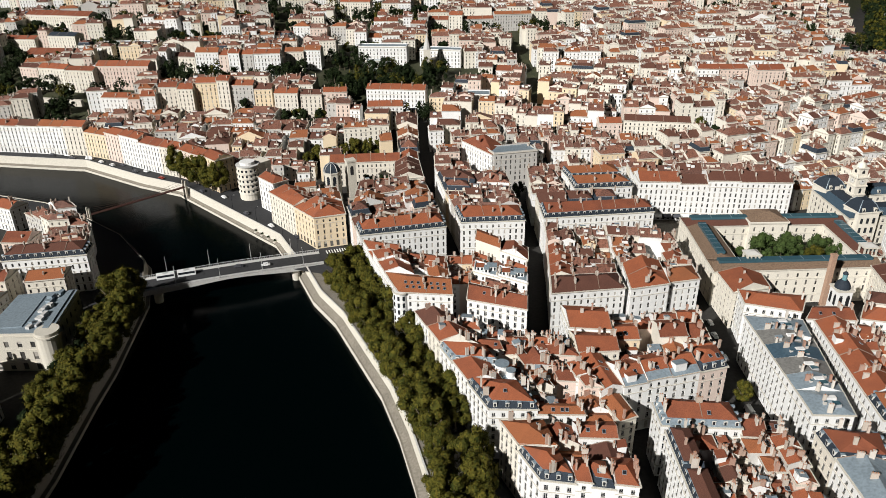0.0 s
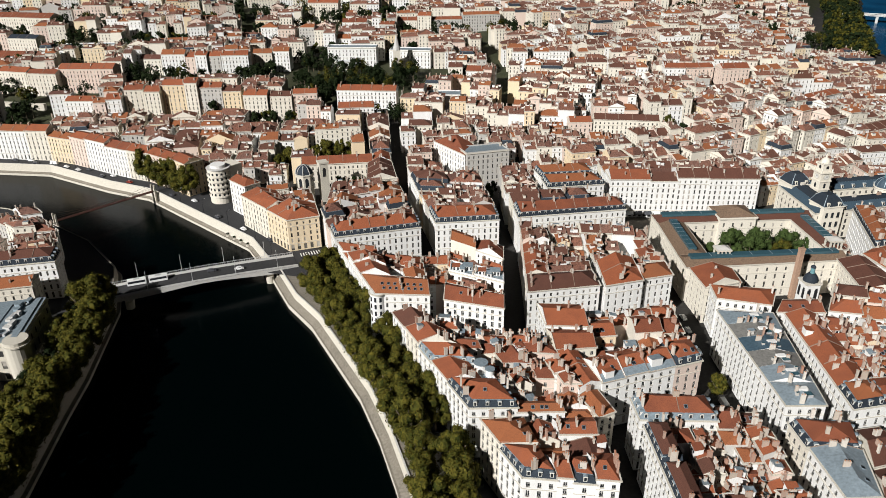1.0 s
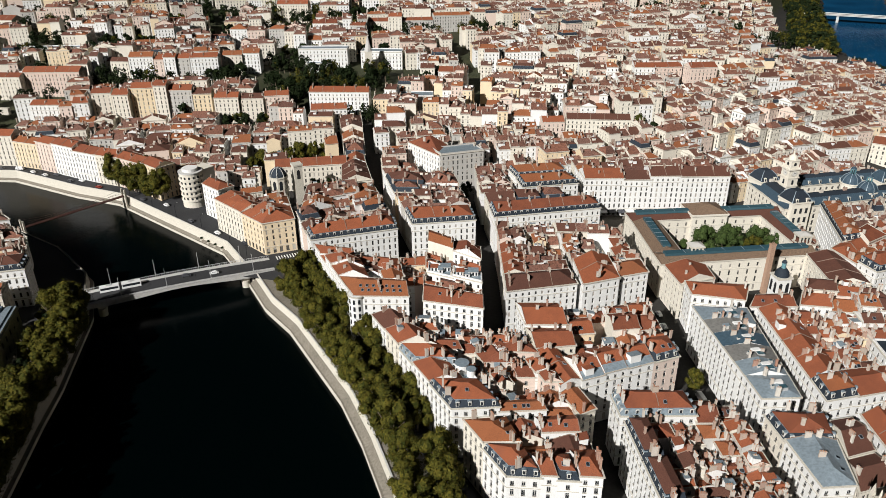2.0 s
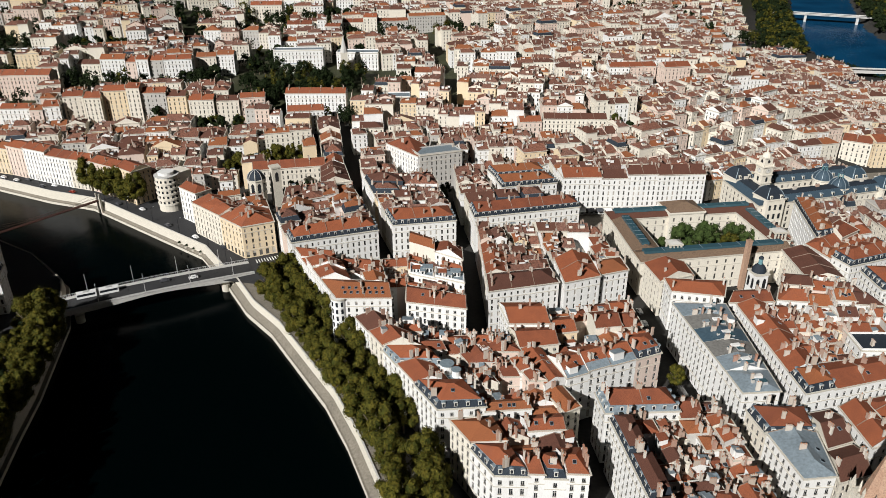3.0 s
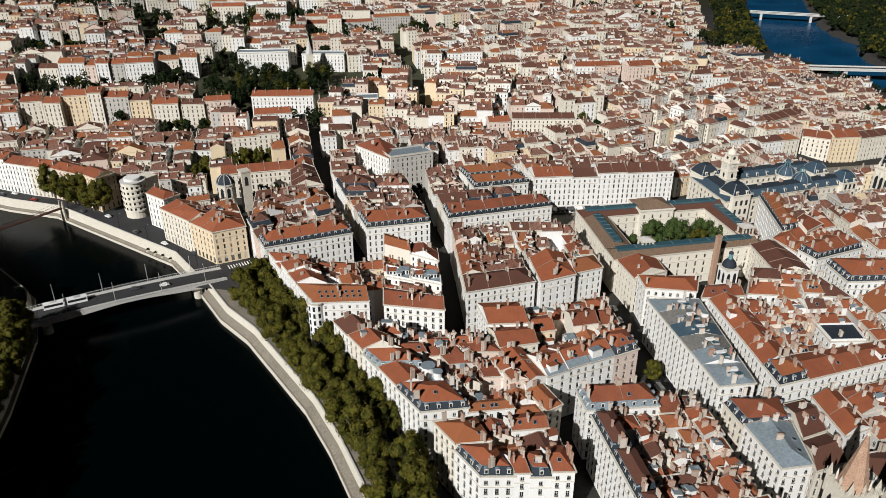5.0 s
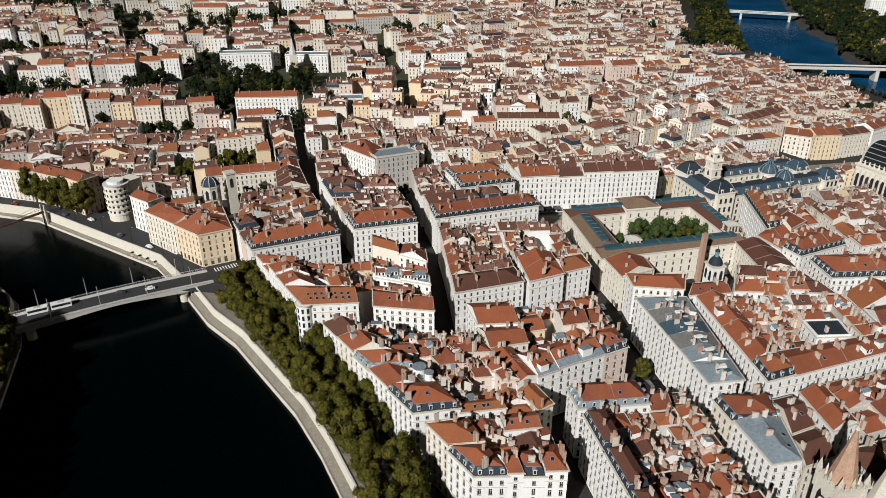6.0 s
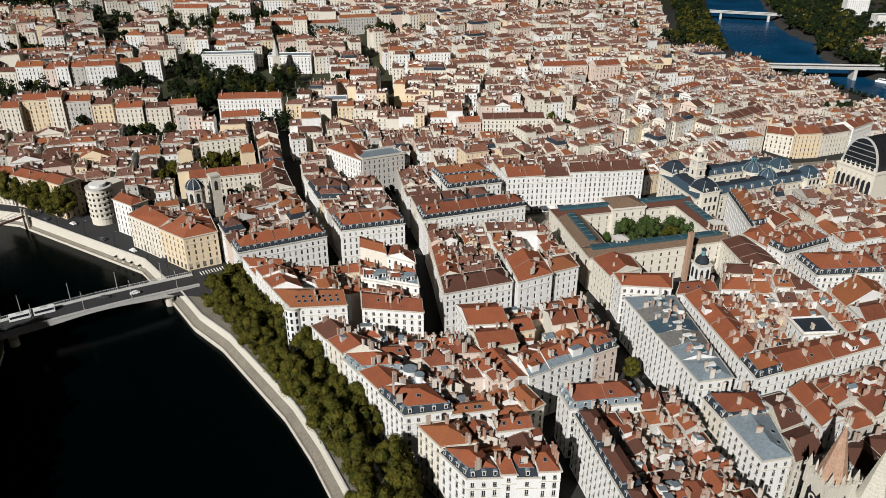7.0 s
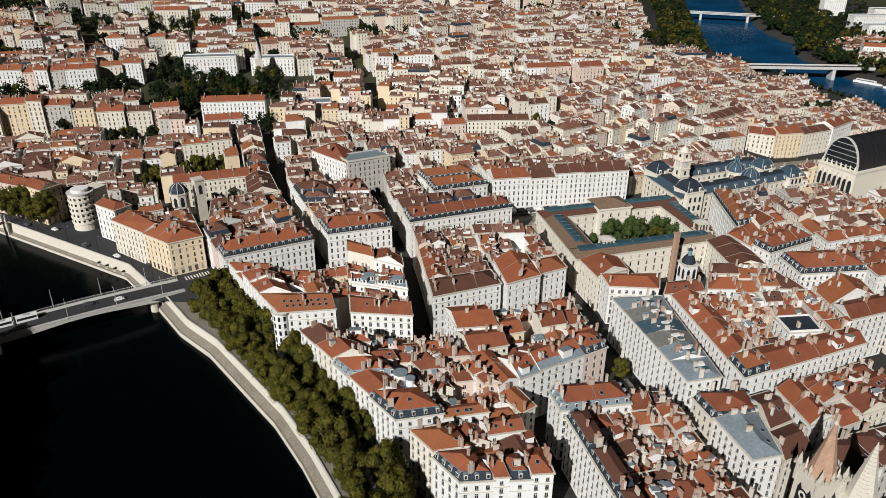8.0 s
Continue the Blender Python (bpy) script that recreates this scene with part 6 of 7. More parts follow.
def rounded_flats():
    """A pale corner block with a round front and a balcony band on every floor."""
    ob = base("apartment_building", -117, 413, 0, "cream rounded apartment block with curved balconies", "building")
    c = (-117.0, 413.0)
    b = Build()
    b.ring(c, 6.6, 0, 21, CREAM, 24)
    b.box((-112.5, 420), (10, 12), 0, 21, -0.75, CREAM)
    part("wall", b, ob)
    for k in range(5):
        z = 4.2 + 3.2 * k
        d = Build()
        d.ring(c, 7.0, z - 0.3, z + 0.9, CREAM, 24)
        part("balcony", d, ob)
        for j in range(16):
            a0, a1 = math.pi * (2 * j) / 16, math.pi * (2 * j + 0.85) / 16
            w = Build()
            p0, p1 = [(c[0] + 6.68 * math.cos(t), c[1] + 6.68 * math.sin(t)) for t in (a0, a1)]
            w.face([(*p0, z + 0.9), (*p1, z + 0.9), (*p1, z + 2.3), (*p0, z + 2.3)], GLASS)
            part("window", w, ob)
    r = Build()
    r.ring(c, 7.0, 21, 21.5, CONCRETE, 24)
    r.ring(c, 4.5, 21.5, 23.2, WHITE, 16)
    part("roof", r, ob)


rounded_flats()


# ---- single houses on the hill ----
def hill(x0, y0, x1, y1, h, wall, depth=13, roof="gable", tiles=None, label="", pitch=2.7, chimneys=None):
    g = min(ground(x0, y0), ground(x1, y1))
    if wall is WH and roof == "gable" and not label and rng.random() < 0.4:
        wall = CR
    L = math.hypot(x1 - x0, y1 - y0)
    nx, ny = -(y1 - y0) / L * depth, (x1 - x0) / L * depth
    house([(x0, y0), (x1, y1), (x1 + nx, y1 + ny), (x0 + nx, y0 + ny)], g + h, g - 6, roof, 0, S4, wall, tiles, label, near=False, pitch=pitch, chimneys=chimneys)


hill(-288, 609, -243, 606, 20, PK, 15, label="large pinkish apartment block with rows of windows")
hill(-358, 621, -340.5, 616, 19, PK)
hill(-339.5, 615.5, -313.5, 607.5, 19, WH)
hill(-312.5, 606.5, -288, 602.5, 18.5, CR)
hill(-386, 683, -300, 670, 9, WH, 22, tiles=TILE, label="long low factory with a red roof", chimneys=0)
hill(-330, 694, -264, 694, 11, WH, 12, "flat", ZINC, "white modern block with a flat roof", 3.0, 0)
hill(-435, 791, -361, 773, 17, CR, 18, label="long cream school with a red roof")
hill(-381, 722, -352, 716, 13, CR, 14, tiles=SLATE, label="cream hall with a steep slate roof", chimneys=0)
hill(-433, 728, -394, 721, 12, WH)
hill(-233, 703, -195, 709, 13, WH)
hill(846, 985, 878, 976, 30, WH, 16, "flat", ZINC, "tall pale apartment tower across the river", 3.2, 0)
hill(760, 800, 800, 790, 18, WH, 16, "flat", ZINC, "white stepped apartment block across the river", 3.2, 0)
hill(790, 860, 840, 850, 20, WH, 16, "flat", ZINC, "white stepped apartment block across the river", 3.2, 0)
hill(652, 690, 686, 672, 17, WH, 15, label="white apartment block across the river")
hill(770, 720, 810, 706, 16, CR, 15)
hill(860, 900, 910, 890, 18, WH, 16, "flat", ZINC, "white stepped apartment block across the river", 3.2, 0)
hill(-262, 552, -240.2, 550, 16.5, WH)
hill(-239.5, 547, -230.5, 547, 16, PK)
hill(-230, 548, -219, 549, 17.5, WH)
hill(-218, 555, -204, 556, 21.5, CR)
hill(-202, 551, -190, 550, 21.5, WH)
hill(-189, 555, -172.5, 555, 24.5, OC)
hill(-172, 554, -162.5, 553, 26.5, CR)
hill(-162, 555, -144.5, 554, 22.5, GR)
hill(-144, 554, -130.5, 554, 19.5, OC)
hill(-127, 545, -109, 544, 19.5, CR)
hill(-108, 546, -91, 545, 18, CR)
hill(-90, 547, -72, 548, 19, PK, label="pinkish hillside house with a broad gabled roof")
hill(-216, 647, -195.5, 646, 19, WH)
hill(-195, 646, -187, 645, 17, PK)
hill(-186, 643, -176, 642, 20, WH)
hill(-175.5, 644, -164.5, 644, 19, GR)
hill(-164, 644, -141, 645, 20, WH)
hill(-140, 660, -123, 660, 17, CR)
hill(-122.5, 662, -108, 661, 18, WH)
hill(-236, 651, -217, 648, 14, CR)
hill(-188, 741, -146, 739, 11, WH)
hill(-216, 797, -178, 801, 12, CR)
hill(-75, 674, -31, 670, 17, WH, 14, "flat", ZINC, "long white school building with bands of windows", 3.0, 0)
hill(-19, 669, 18, 662, 15.5, WH, 14, "flat", ZINC, "long white school building with bands of windows", 3.0, 0)
hill(-70, 720, -50, 718, 13, WH)
hill(-68, 660, -52, 658, 8, WH, 8, "flat", ZINC, "low white annexe below the trees", 3.0, 0)
hill(-57, 548, -12, 542, 21.5, WH, 13, label="long white row with dormers and many chimneys", chimneys=8)
hill(0, 551, 9, 549, 20.5, WH)
hill(10, 548, 37, 546, 15.5, WH, 14, "flat", ZINC, "white modern building with a flat roof", 3.2, 0)
hill(32, 620, 44, 619, 14, WH)
hill(46, 606, 70, 601, 15, WH)
hill(-112, 849, -78, 845, 20, WH)
hill(-68, 767, -43, 766, 17, WH)
hill(-30, 752, -15, 749, 18, GR)
hill(-12, 784, 8.5, 782, 14, WH)
hill(9, 782, 23, 780, 19, WH)
hill(24, 784, 56, 786, 14, GR)
hill(57, 786, 96, 789, 18, GR)
hill(-54, 520, -28, 521, 17.5, WH)
hill(124, 478, 167, 470, 18, CR)
hill(200, 565, 216, 563, 20, WH)
hill(217, 564, 239, 564, 19, PK)
hill(240, 550, 262, 551, 21, PK)
hill(274, 561, 297, 569, 15, WH)
hill(296, 518, 330, 536, 13, WH, 12, label="bright white blank-walled building")
hill(335, 419.5, 354, 418.5, 18, OC, 16, label="orange arcaded corner building with pale ground floor")
hill(355, 419.5, 382, 424, 16.5, CR, 14, label="long cream house with a brown attic roof", tiles=BROWN)
hill(319, 432, 333, 420.5, 16, WH, 14)
hill(385, 425, 412, 437, 18, WH, 14, label="broad white house by the embankment")
TAKEN.append([(298, 384), (384, 384), (384, 414), (298, 414)])
plaza = Build()
plaza.face([(298, 384, 0.12), (384, 384, 0.12), (384, 412, 0.12), (298, 412, 0.12)], PAVING)
tagged(part("pavement", plaza), "grey paved square behind the opera", "square", kind="structure")
hill(306, 456, 351, 476, 14, CR, 14, tiles=BROWN)
hill(108, 481, 123.5, 480, 16, PK)
house([(32, 421), (59, 427), (54, 440), (27, 434)], 23, 0, "flat", 0, S4, GR, ZINC, "rounded pale stone office block with many windows", near=False, chimneys=1)
house([(13, 452), (31, 422), (39, 440), (26, 464)], 22, 0, "hip", 1, S4, WH, TILE, "wedge-shaped white block with a red roof", near=False)


def steeple():
    x, y = -12, 652
    g = ground(x, y)
    ob = base("church", x, y, g, "small hillside church with a pale pointed steeple", "church")
    TAKEN.append(rect((x, y), (12, 14)))
    b = Build()
    b.box((x, y), (6, 6), g - 3, g + 20, 0, STONE)
    part("tower", b, ob)
    s = Build()
    s.ring((x, y), 3.4, g + 20, g + 34, CONCRETE, 8, 0.1)
    part("spire", s, ob)
    n = Build()
    n.box((x + 2, y + 10), (11, 14), g - 3, g + 10, 0, STONE)
    part("nave", n, ob)


steeple()

# ---- woods on the slopes ----
WOODS = ((-345, 604, 30, 8), (-290, 592, 30, 6), (-385, 660, 14, 20), (-360, 588, 16, 10), (-300, 556, 14, 10), (-436, 750, 20, 16), (-316, 735, 20, 14), (-340, 836, 26, 14), (-410, 700, 16, 10), (-88, 668, 24, 14), (-78, 610, 24, 30), (-45, 606, 24, 34), (-20, 606, 20, 30), (-80, 575, 18, 16), (-2, 630, 12, 14), (-40, 645, 40, 8), (-170, 622, 60, 12), (-235, 880, 55, 18), (-165, 865, 50, 14), (-100, 880, 60, 12),
         (-215, 628, 28, 11), (-95, 793, 26, 18), (30, 760, 40, 14), (95, 768, 16, 22), (130, 748, 26, 10), (340, 652, 18, 18), (366, 640, 10, 26),
         (-300, 690, 30, 16), (-285, 640, 14, 12), (-330, 780, 40, 16), (-250, 760, 18, 8), (-120, 720, 20, 8), (384, 815, 30, 20), (-20, 528, 16, 8), (300, 800, 30, 12), (-255, 700, 20, 10), (-60, 840, 60, 10), (430, 800, 30, 20), (480, 850, 26, 20))


def woods():
    """Trees of the slopes, too many and too far to count."""
    r = random.Random(11)
    b = Build()
    for x0, y0, rx, ry in WOODS:
        TAKEN.append(rect((x0, y0), (rx * 1.9, ry * 1.9)))
        for k in range(int(rx * ry / 42) + 2):
            a, d = r.uniform(0, 6.28), math.sqrt(r.random())
            x, y = x0 + math.cos(a) * rx * d, y0 + math.sin(a) * ry * d
            g, s = ground(x, y), r.uniform(0.8, 1.3)
            b.ring((x, y), 0.4, g - 1, g + 6, BARK, 6, 0.25)
            crown_faces(b, r, 10, 34, 0.75, (x, y, g + 7.5 * s, 5.6 * s), 13 * s, DARKLEAF if r.random() < 0.85 else LEAF)
    tagged(part("trees", b), "dark green trees on the terraced slopes", "trees", kind="stuff")


woods()


def viaduct():
    """A stone retaining wall with round arches on the slope."""
    ob = base("retaining_wall", -318, 582, 10, "weathered stone retaining wall with four round arches", "wall")
    a, c = Vector((-345, 590)), Vector((-290, 576))
    d = (c - a).normalized()
    n = Vector((d.y, -d.x))
    b = Build()
    L = (c - a).length
    b.prism([tuple(a), tuple(c), tuple(c - n * 3), tuple(a - n * 3)], 4, 19.5, STONE)
    part("masonry", b, ob)
    # Each arch is a flat panel, its recess shade painted dark.
    for k in range(4):
        o = Build()
        m = a + d * (L * (0.42 + 0.14 * k)) + n * 0.05
        pts = [(-2.2, 8)] + [(2.2 * math.cos(t), 14 + 2.2 * math.sin(t)) for t in [-0.01 + math.pi * (1 - i / 8) for i in range(9)]] + [(2.2, 8)]
        o.face([(*(m + d * u), z) for u, z in pts[::-1]], DARKMETAL)
        part("arch", o, ob, "flat dark panel for a shaded arch recess")
    TAKEN.append([tuple(a + n * 8), tuple(c + n * 8), tuple(c - n * 5), tuple(a - n * 5)])


viaduct()


def river_boat(x, y, deg):
    ob = base("boat", x, y, -7, "white moored river boat", "boat")
    m = pose(x, y, -7, 0, 0, deg)
    h = Build()
    h.prism([(-14, -2.2), (11, -2.2), (15, 0), (11, 2.2), (-14, 2.2)], -0.3, 1.6, CARWHITE, inset=-0.03)
    part("hull", h.mesh("hull"), ob).matrix_basis = m
    c = Build()
    c.prism(rect((-2, 0), (20, 3.2)), 1.6, 3.8, CARWHITE, inset=0.03)
    part("cabin", c.mesh("cabin"), ob).matrix_basis = m
    for s in (-1, 1):
        w = Build()
        w.face([(-11, s * 1.62, 2.3), (7, s * 1.62, 2.3), (7, s * 1.6, 3.2), (-11, s * 1.6, 3.2)], GLASS)
        part("window", w.mesh("window"), ob).matrix_basis = m


river_boat(602, 622, -68)
river_boat(610, 590, -68)


def bank_woods():
    """The woods along the wide river, too far to tell tree from tree."""
    r = random.Random(5)
    b, e = Build(), Build()
    for k in range(330):
        y = 775 + 520 * r.random()
        o = 6 + (48 + 0.02 * (y - 775)) * r.random()
        crown_faces(b, r, 6, 26, 1.2, (along(RHONE_WEST, y) - o, y, ground(along(RHONE_WEST, y) - o, y) + 7, 6.0), 12, LEAF if r.random() < 0.45 else DARKLEAF)
    for k in range(26):
        y = 520 + 250 * k / 26
        crown_faces(b, r, 5, 22, 0.8, (along(RHONE_WEST, y) - 5, y, 2, 3.6), 6, DARKLEAF)
    tagged(part("trees", b), "row of yellowing trees along the river embankment", "trees", kind="stuff")
    for k in range(850):
        y = r.uniform(520, 1320)
        w = along(RHONE_EAST, y) - 4
        o = abs(r.gauss(0, 85))
        x = w + o
        crown_faces(e, r, 5, 24, 1.5, (x, y, ground(x, y) + 7, 6.5), 13, DARKLEAF if r.random() < 0.8 else LEAF)
    tagged(part("trees", e), "dark woods on the opposite river bank", "trees", kind="stuff")


bank_woods()


def far_bridge(x0, y0, x1, y1, z, label, piers, thick=1.6):
    ob = base("road_bridge", (x0 + x1) / 2, (y0 + y1) / 2, -7, label, "bridge")
    d = Build()
    d.bar((x0, y0, z), (x1, y1, z), 14, CONCRETE, t=thick)
    part("deck", d, ob)
    rd = Build()
    rd.bar((x0, y0, z + 0.86), (x1, y1, z + 0.86), 9, ASPHALT, t=0.12)
    part("roadway", rd, ob)
    for s in (-6.8, 6.8):
        r = Build()
        L = math.hypot(x1 - x0, y1 - y0)
        nx, ny = (y1 - y0) / L * s, -(x1 - x0) / L * s
        r.bar((x0 + nx, y0 + ny, z + 1.5), (x1 + nx, y1 + ny, z + 1.5), 0.3, CONCRETE, t=1.2)
        part("railing", r, ob)
    for t in piers:
        p = Build()
        x, y = lerp((x0, y0), (x1, y1), t)
        p.box((x, y), (3.5, 12), -14, z - 0.7, math.atan2(y1 - y0, x1 - x0), CONCRETE)
        part("pier", p, ob)


far_bridge(440, 693.5, 618, 637, 5.0, "pale flat road bridge over the wide river", (0.22, 0.5, 0.78))
far_bridge(632, 1078, 775, 981, 3.0, "distant pale bridge over the wide river", (0.3, 0.7), 0.9)


# ---- the rest of the town ----
CLEAR = ((-105, 5, 553, 652), (-245, -100, 598, 640), (-85, 25, 640, 668), (-290, -235, 570, 597), (-330, -140, 855, 900))


def far_town():
    TAKEN.extend(([(70, 530), (75, 530), (79, 760), (74, 760)], [(-13, 405), (-10, 405), (-14, 520), (-17, 520)], [(43, 400), (47, 400), (43, 470), (40, 470)]))
    green, clumps = random.Random(23), Build()
    for jy in range(-10, 22):
        y = 412 + jy * 27.5
        for ix in range(-14, 25):
            x = ix * 37 + (jy % 3) * 12 - 20 - (y - 412) * 0.06
            t = 0.6 * noise.noise((x / 160, y / 160, 3.0)) + rng.uniform(-0.06, 0.06) + 0.05
            c = (x + 22, y + 12)
            q = rect(c, (rng.uniform(30, 34), rng.uniform(21, 25)), t)
            if in_rhone(*c, 38) or any(in_saone(*p, 28) for p in q):
                continue
            if jy < 0 and c[0] < 205:
                continue
            if c[0] < 0 and abs(c[0]) > 330 + 0.35 * (c[1] - 400):
                continue
            if 100 < c[0] < 200 and 340 < c[1] < 372:
                continue
            if any(x0 < c[0] < x1 and y0 < c[1] < y1 for x0, x1, y0, y1 in CLEAR):
                continue
            if c[1] > 770 and along(RHONE_WEST, c[1]) - c[0] < 75:
                continue
            if green.random() < (0.16 if c[0] < 20 and c[1] > 590 else 0.03):
                for k in range(9):
                    x1, y1 = c[0] + green.uniform(-15, 15), c[1] + green.uniform(-10, 10)
                    if free(rect((x1, y1), (5, 5))):
                        crown_faces(clumps, green, 9, 30, 0.8, (x1, y1, ground(x1, y1) + 7, 5.4), 13, DARKLEAF if green.random() < 0.8 else LEAF, core=0.85)
                continue
            low = c[0] < -75 and c[1] < 545
            h = (rng.uniform(9, 12) if c[1] < 515 else rng.uniform(6, 8)) if low else rng.uniform(8, 12) if c[0] > 380 else rng.uniform(10, 15) if c[0] > 200 and c[1] < 540 else rng.uniform(13, 19)
            block(q, h, rng.choice((3, 4, 4) if c[0] > 40 and c[1] < 600 else (2, 3, 3)), 2, near=False, lift=ground, holes=0, mans=0.03, joined=True, check=True, var=2.0 if low or c[0] > 380 else 3.2 if c[1] < 600 else 2.4,
                  wild=True, walls=(26, 36, 10, 20, 8) if c[0] < 0 else (22, 46, 10, 18, 4))
    tagged(part("trees", clumps), "dark green garden trees between the hillside houses", "trees", kind="stuff")


far_town()
town = base("town_houses", 100, 600, 0)
for b_, n_ in zip(FARTOWN, ("wall", "glazing", "roof", "chimney_row")):
    tagged(part(n_, b_, town), kind="stuff")
tagged(town, "dense town of pale houses with red roofs covering the hill", "buildings", kind="stuff")


# ---- vehicles and street things ----
def car(name, paint, label, L=4.3, W=1.8, H=1.45, van=False):
    ob = base(name, 0, 0, 0, label, "van" if van else "car")
    b = Build()
    low = [(-L / 2, -W / 2), (L / 2, -W / 2), (L / 2, W / 2), (-L / 2, W / 2)]
    b.prism(low, 0.28, 0.85 if not van else 1.1, paint, inset=0.02)
    c0 = 0.1 if van else -0.12
    cl = L * (0.86 if van else 0.52)
    b.prism(rect((c0 * -1, 0), (cl * 1.1, W * 0.94)), 0.85 if not van else 1.1, H, paint, inset=0.12)
    body_ob = part("body", b, ob)
    z0, z1 = (0.92, H - 0.1) if not van else (1.2, 1.75)
    for sy in (-1, 1):
        g = Build()
        y = sy * (W * 0.47 - 0.02)
        g.face([(-cl * 0.45, y, z0), (cl * 0.40, y, z0), (cl * 0.36, y * 0.93, z1), (-cl * 0.40, y * 0.93, z1)], GLASS)
        part("side_window", g, body_ob)
    for sx in (-1, 1):
        g = Build()
        x = -c0 + sx * cl * 0.54
        g.face([(x, -W * 0.42, z0), (x, W * 0.42, z0), (x - sx * 0.16, W * 0.38, z1), (x - sx * 0.16, -W * 0.38, z1)], GLASS)
        part("windscreen", g, body_ob)
        for sy in (-1, 1):
            w = Build()
            n = 10
            ring0 = [(sx * L * 0.31 + math.cos(2 * math.pi * i / n) * 0.31, 0.31 + math.sin(2 * math.pi * i / n) * 0.31) for i in range(n)]
            ya, yb = sy * (W / 2 - 0.2), sy * (W / 2 + 0.02)
            for (x0, za), (x1, zb) in zip(ring0, ring0[1:] + ring0[:1]):
                w.face([(x0, ya, za), (x1, ya, zb), (x1, yb, zb), (x0, yb, za)], RUBBER)
            w.face([(x0, yb, za) for x0, za in ring0], RUBBER)
            part("wheel", w, ob)
    return ob


CARS = [car("car", CARWHITE, "white parked car on the asphalt"), car("car", CARDARK, "dark grey parked car on the asphalt"),
        car("van", CARWHITE, "white delivery van on the street", 5.4, 2.0, 2.3, True), car("car", CARRED, "dark red car on the asphalt")]
placed = set()


def park(k, x, y, deg, z=0.1):
    src = CARS[k]
    m = pose(x, y, z, 0, 0, deg)
    if k not in placed:
        placed.add(k)
        src.matrix_basis = m
    else:
        copy_thing(src, m)


# the street beside the zinc-roofed block, and the riverside road
for k, x, y, d in ((2, 107.5, 203, 92), (0, 109.5, 196, 92), (1, 109.5, 189, 92), (0, 110.5, 236, 95), (1, 108.5, 243, 95), (0, 112, 252, 95), (1, 109, 262, 95), (0, 113.5, 262, 95),
                   (0, 15.5, 160, 112), (1, 12.5, 168, 112), (0, 19.5, 149, 112), (2, 9, 182, 112), (1, 3, 196, 112), (1, 22, 141, 112)):
    park(k, x, y, d)
NORTH = shifted(north, 6)
NORTH2 = shifted(north, 10)
for k, i in ((1, 5), (0, 8), (1, 12), (0, 17), (1, 20), (3, 26), (0, 29), (1, 30), (1, 33), (0, 34), (0, 36), (2, 38), (1, 40), (0, 41), (1, 43)):
    line = NORTH2 if i % 2 else NORTH
    if i + 1 < len(line):
        p, q = line[i], line[i + 1]
        park(k, p[0], p[1], math.degrees(math.atan2(q[1] - p[1], q[0] - p[0])))
park(0, -88, 318.5, 20, 1.35)
park(1, -101, 317, 200, 1.45)


def bus():
    ob = base("bus", -129, 308.4, 1.0, "long white articulated bus on the bridge", "bus")
    ang = math.degrees(math.atan2(30.2, 88))
    m = pose(-129, 308.4, 0.9, 0, 0, ang)
    for x0, x1 in ((-9, -0.6), (0.6, 9)):
        b = Build()
        b.prism(rect(((x0 + x1) / 2, 0), (x1 - x0, 2.5)), 0.35, 3.05, CARWHITE, inset=0.01)
        o = part("body", b.mesh("body"), ob)
        o.matrix_basis = m
        g = Build()
        for s in (-1, 1):
            g.face([(x0 + 0.4, s * 1.27, 1.4), (x1 - 0.4, s * 1.27, 1.4), (x1 - 0.4, s * 1.265, 2.5), (x0 + 0.4, s * 1.265, 2.5)], GLASS)
        o = part("side_window", g.mesh("side_window"), ob)
        o.matrix_basis = m
        a = Build()
        a.prism(rect(((x0 + x1) / 2, 0), (2.4, 1.6)), 3.05, 3.3, LAMPGREY)
        o = part("roof_unit", a.mesh("roof_unit"), ob)
        o.matrix_basis = m
    j = Build()
    j.prism(rect((0, 0), (1.3, 2.3)), 0.4, 2.95, RUBBER)
    o = part("joint", j.mesh("joint"), ob)
    o.matrix_basis = m


bus()


def crossing():
    """White bars of the pedestrian crossings at the bridge head."""
    for k in range(9):
        b = Build()
        x, y = -60 + k * 1.3, 335 + k * 0.45
        b.face([(*p, 0.13) for p in rect((x, y), (0.55, 4.0), 0.33)], PAINT)
        tagged(part("road_marking", b), "white crossing bar on dark asphalt", "road marking", "crossing bars", kind="structure")
    plaza = Build()
    plaza.face([(-78, 318, 0.09), (-44, 306, 0.09), (-40, 322, 0.09), (-68, 348, 0.09)], ASPHALT)
    tagged(part("road", plaza), "dark asphalt junction at the bridge head", "road", kind="structure")


crossing()


def planter():
    ob = base("planter", 0, 0, 0, "round green shrub in a stone planter on the landing", "planter")
    b = Build()
    b.ring((0, 0), 0.9, 0, 0.6, STONE, 12)
    part("tub", b, ob)
    c = Build()
    crown_faces(c, random.Random(3), 6, 40, 0.18, (0, 0, 1.3, 1.0), 1.6, DARKLEAF)
    part("shrub", c, ob)
    return ob


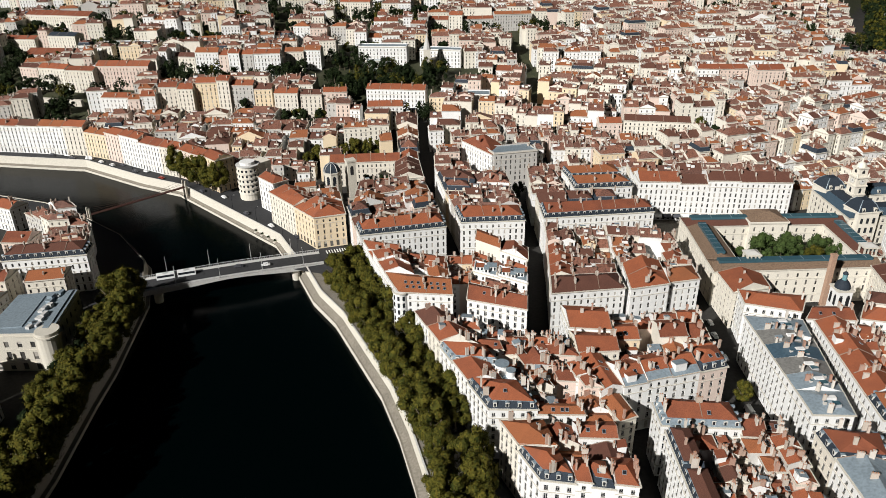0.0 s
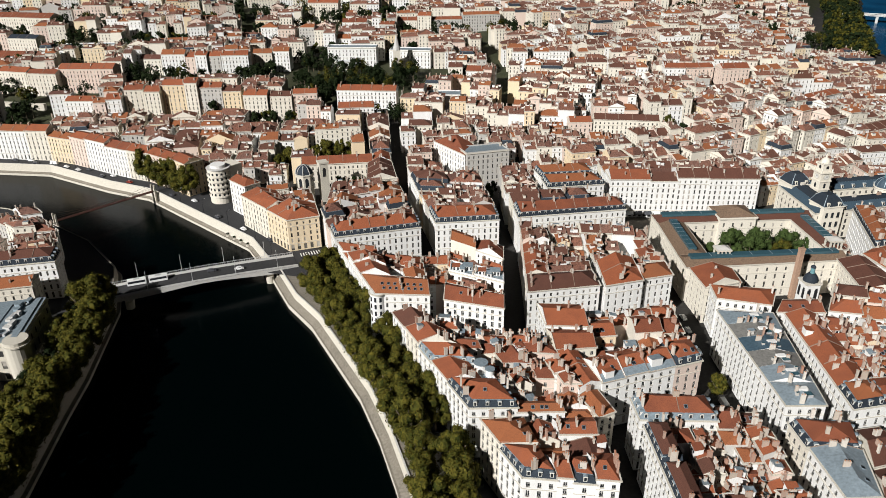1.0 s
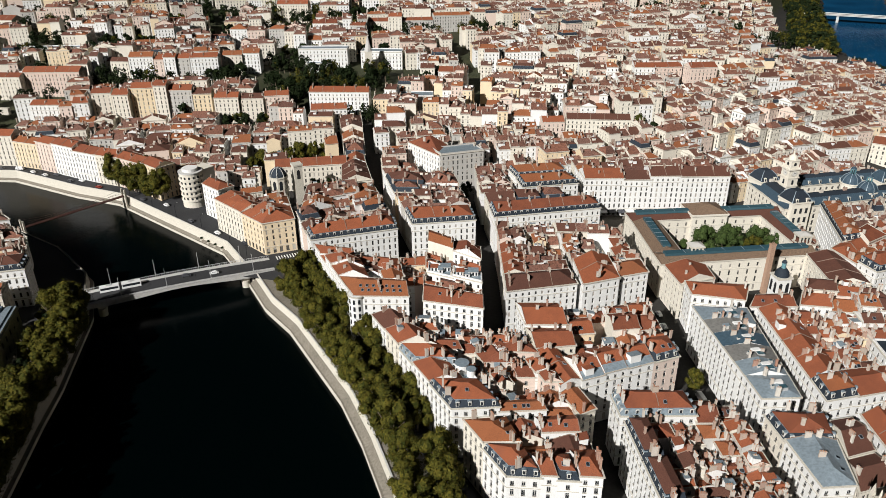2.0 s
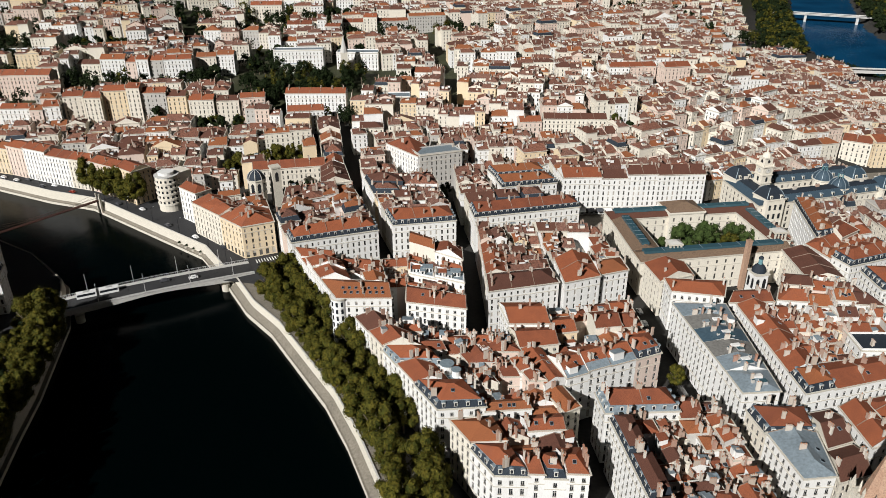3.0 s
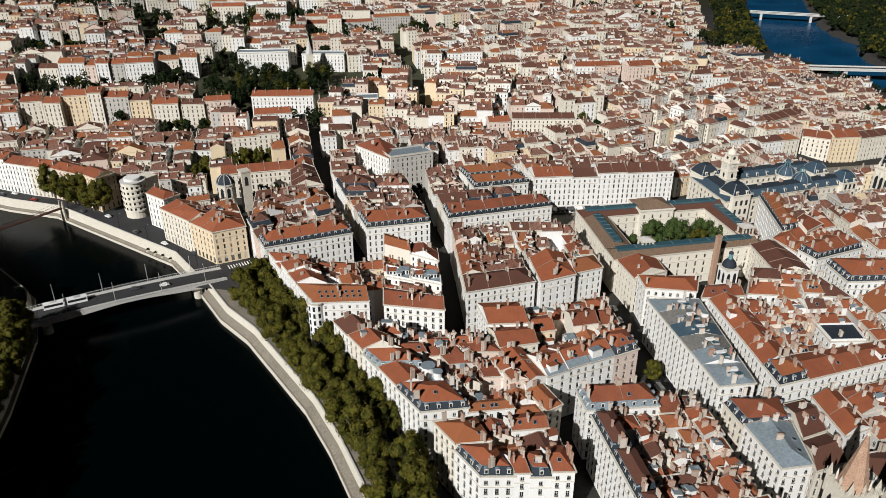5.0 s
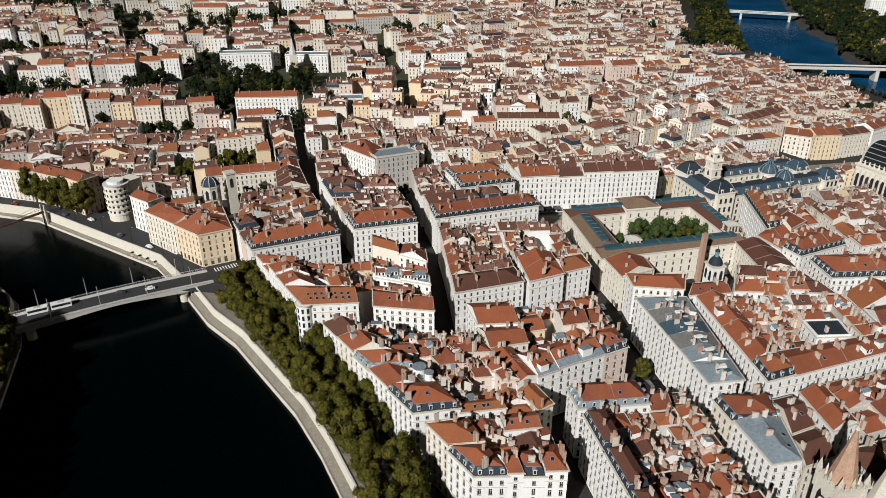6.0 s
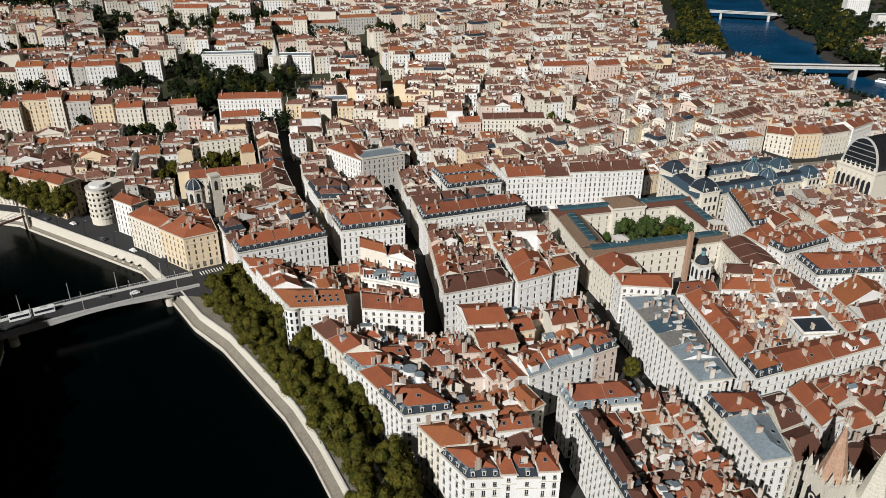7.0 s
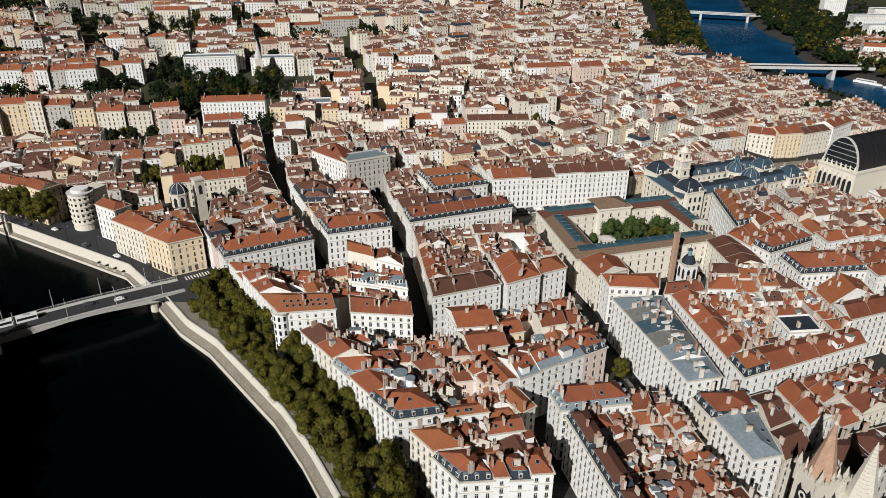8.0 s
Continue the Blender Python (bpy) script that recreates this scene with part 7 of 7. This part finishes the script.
pl = planter()
spots = [(-57 - k * 2.4, 301 + k * 4.0) for k in range(5)] + [lerp(p, q, 0.5) for p, q in zip(shifted(north, 1.4)[6:10], shifted(north, 1.4)[7:11])]
for k, (x, y) in enumerate(spots):
    z = -4.3 if k < 5 else -5.1
    m = pose(x, y, z)
    if k == 0:
        pl.matrix_basis = m
    else:
        copy_thing(pl, m)


def street_lamp():
    ob = base("street_lamp", 0, 0, 0, "slender dark street lamp on the riverside road", "street lamp")
    b = Build()
    b.ring((0, 0), 0.14, 0, 8.0, DARKMETAL, 8, 0.08)
    part("pole", b, ob)
    a = Build()
    a.bar((0, 0, 7.9), (1.6, 0, 8.3), 0.12, DARKMETAL)
    arm_ob = part("arm", a, ob)
    h = Build()
    h.box((1.7, 0), (0.7, 0.3), 8.2, 8.4, 0, LAMPGREY)
    part("head", h, arm_ob)
    return ob


sl = street_lamp()
LAMPLINE = shifted(north, 4.6)
first = True
for i in range(2, len(LAMPLINE) - 1, 4):
    p, q = LAMPLINE[i], LAMPLINE[i + 1]
    m = pose(p[0], p[1], 0.05, 0, 0, math.degrees(math.atan2(q[1] - p[1], q[0] - p[0])) - 90)
    if first:
        sl.matrix_basis = m
        first = False
    else:
        copy_thing(sl, m)


def awnings():
    """Shop awnings along the square."""
    for k in range(16):
        x = 110 + k * 5.1
        y = 371.6 - (x - 108.4) * 0.0758
        b = Build()
        mat = CARRED if k in (9, 10) else (DARKMETAL, CARDARK, WHITE)[k % 3]
        b.face([(x - 2, y - 2.6, 3.0), (x + 2, y - 2.6, 3.0), (x + 2, y - 0.05, 4.0), (x - 2, y - 0.05, 4.0)], mat)
        b.face([(x - 2, y - 2.6, 2.6), (x + 2, y - 2.6, 2.6), (x + 2, y - 2.6, 3.0), (x - 2, y - 2.6, 3.0)], mat)
        o = part("awning", b)
        tagged(o, "shop awning over the pavement of the square", "awning", "awnings on the square")


awnings()
sq = Build()
sq.face([(112, 336.5, 0.1), (202, 336.5, 0.1), (191, 365, 0.1), (108, 371.3, 0.1)], PAVING)
tagged(part("pavement", sq), "pale paved square before the museum", "square", kind="structure")
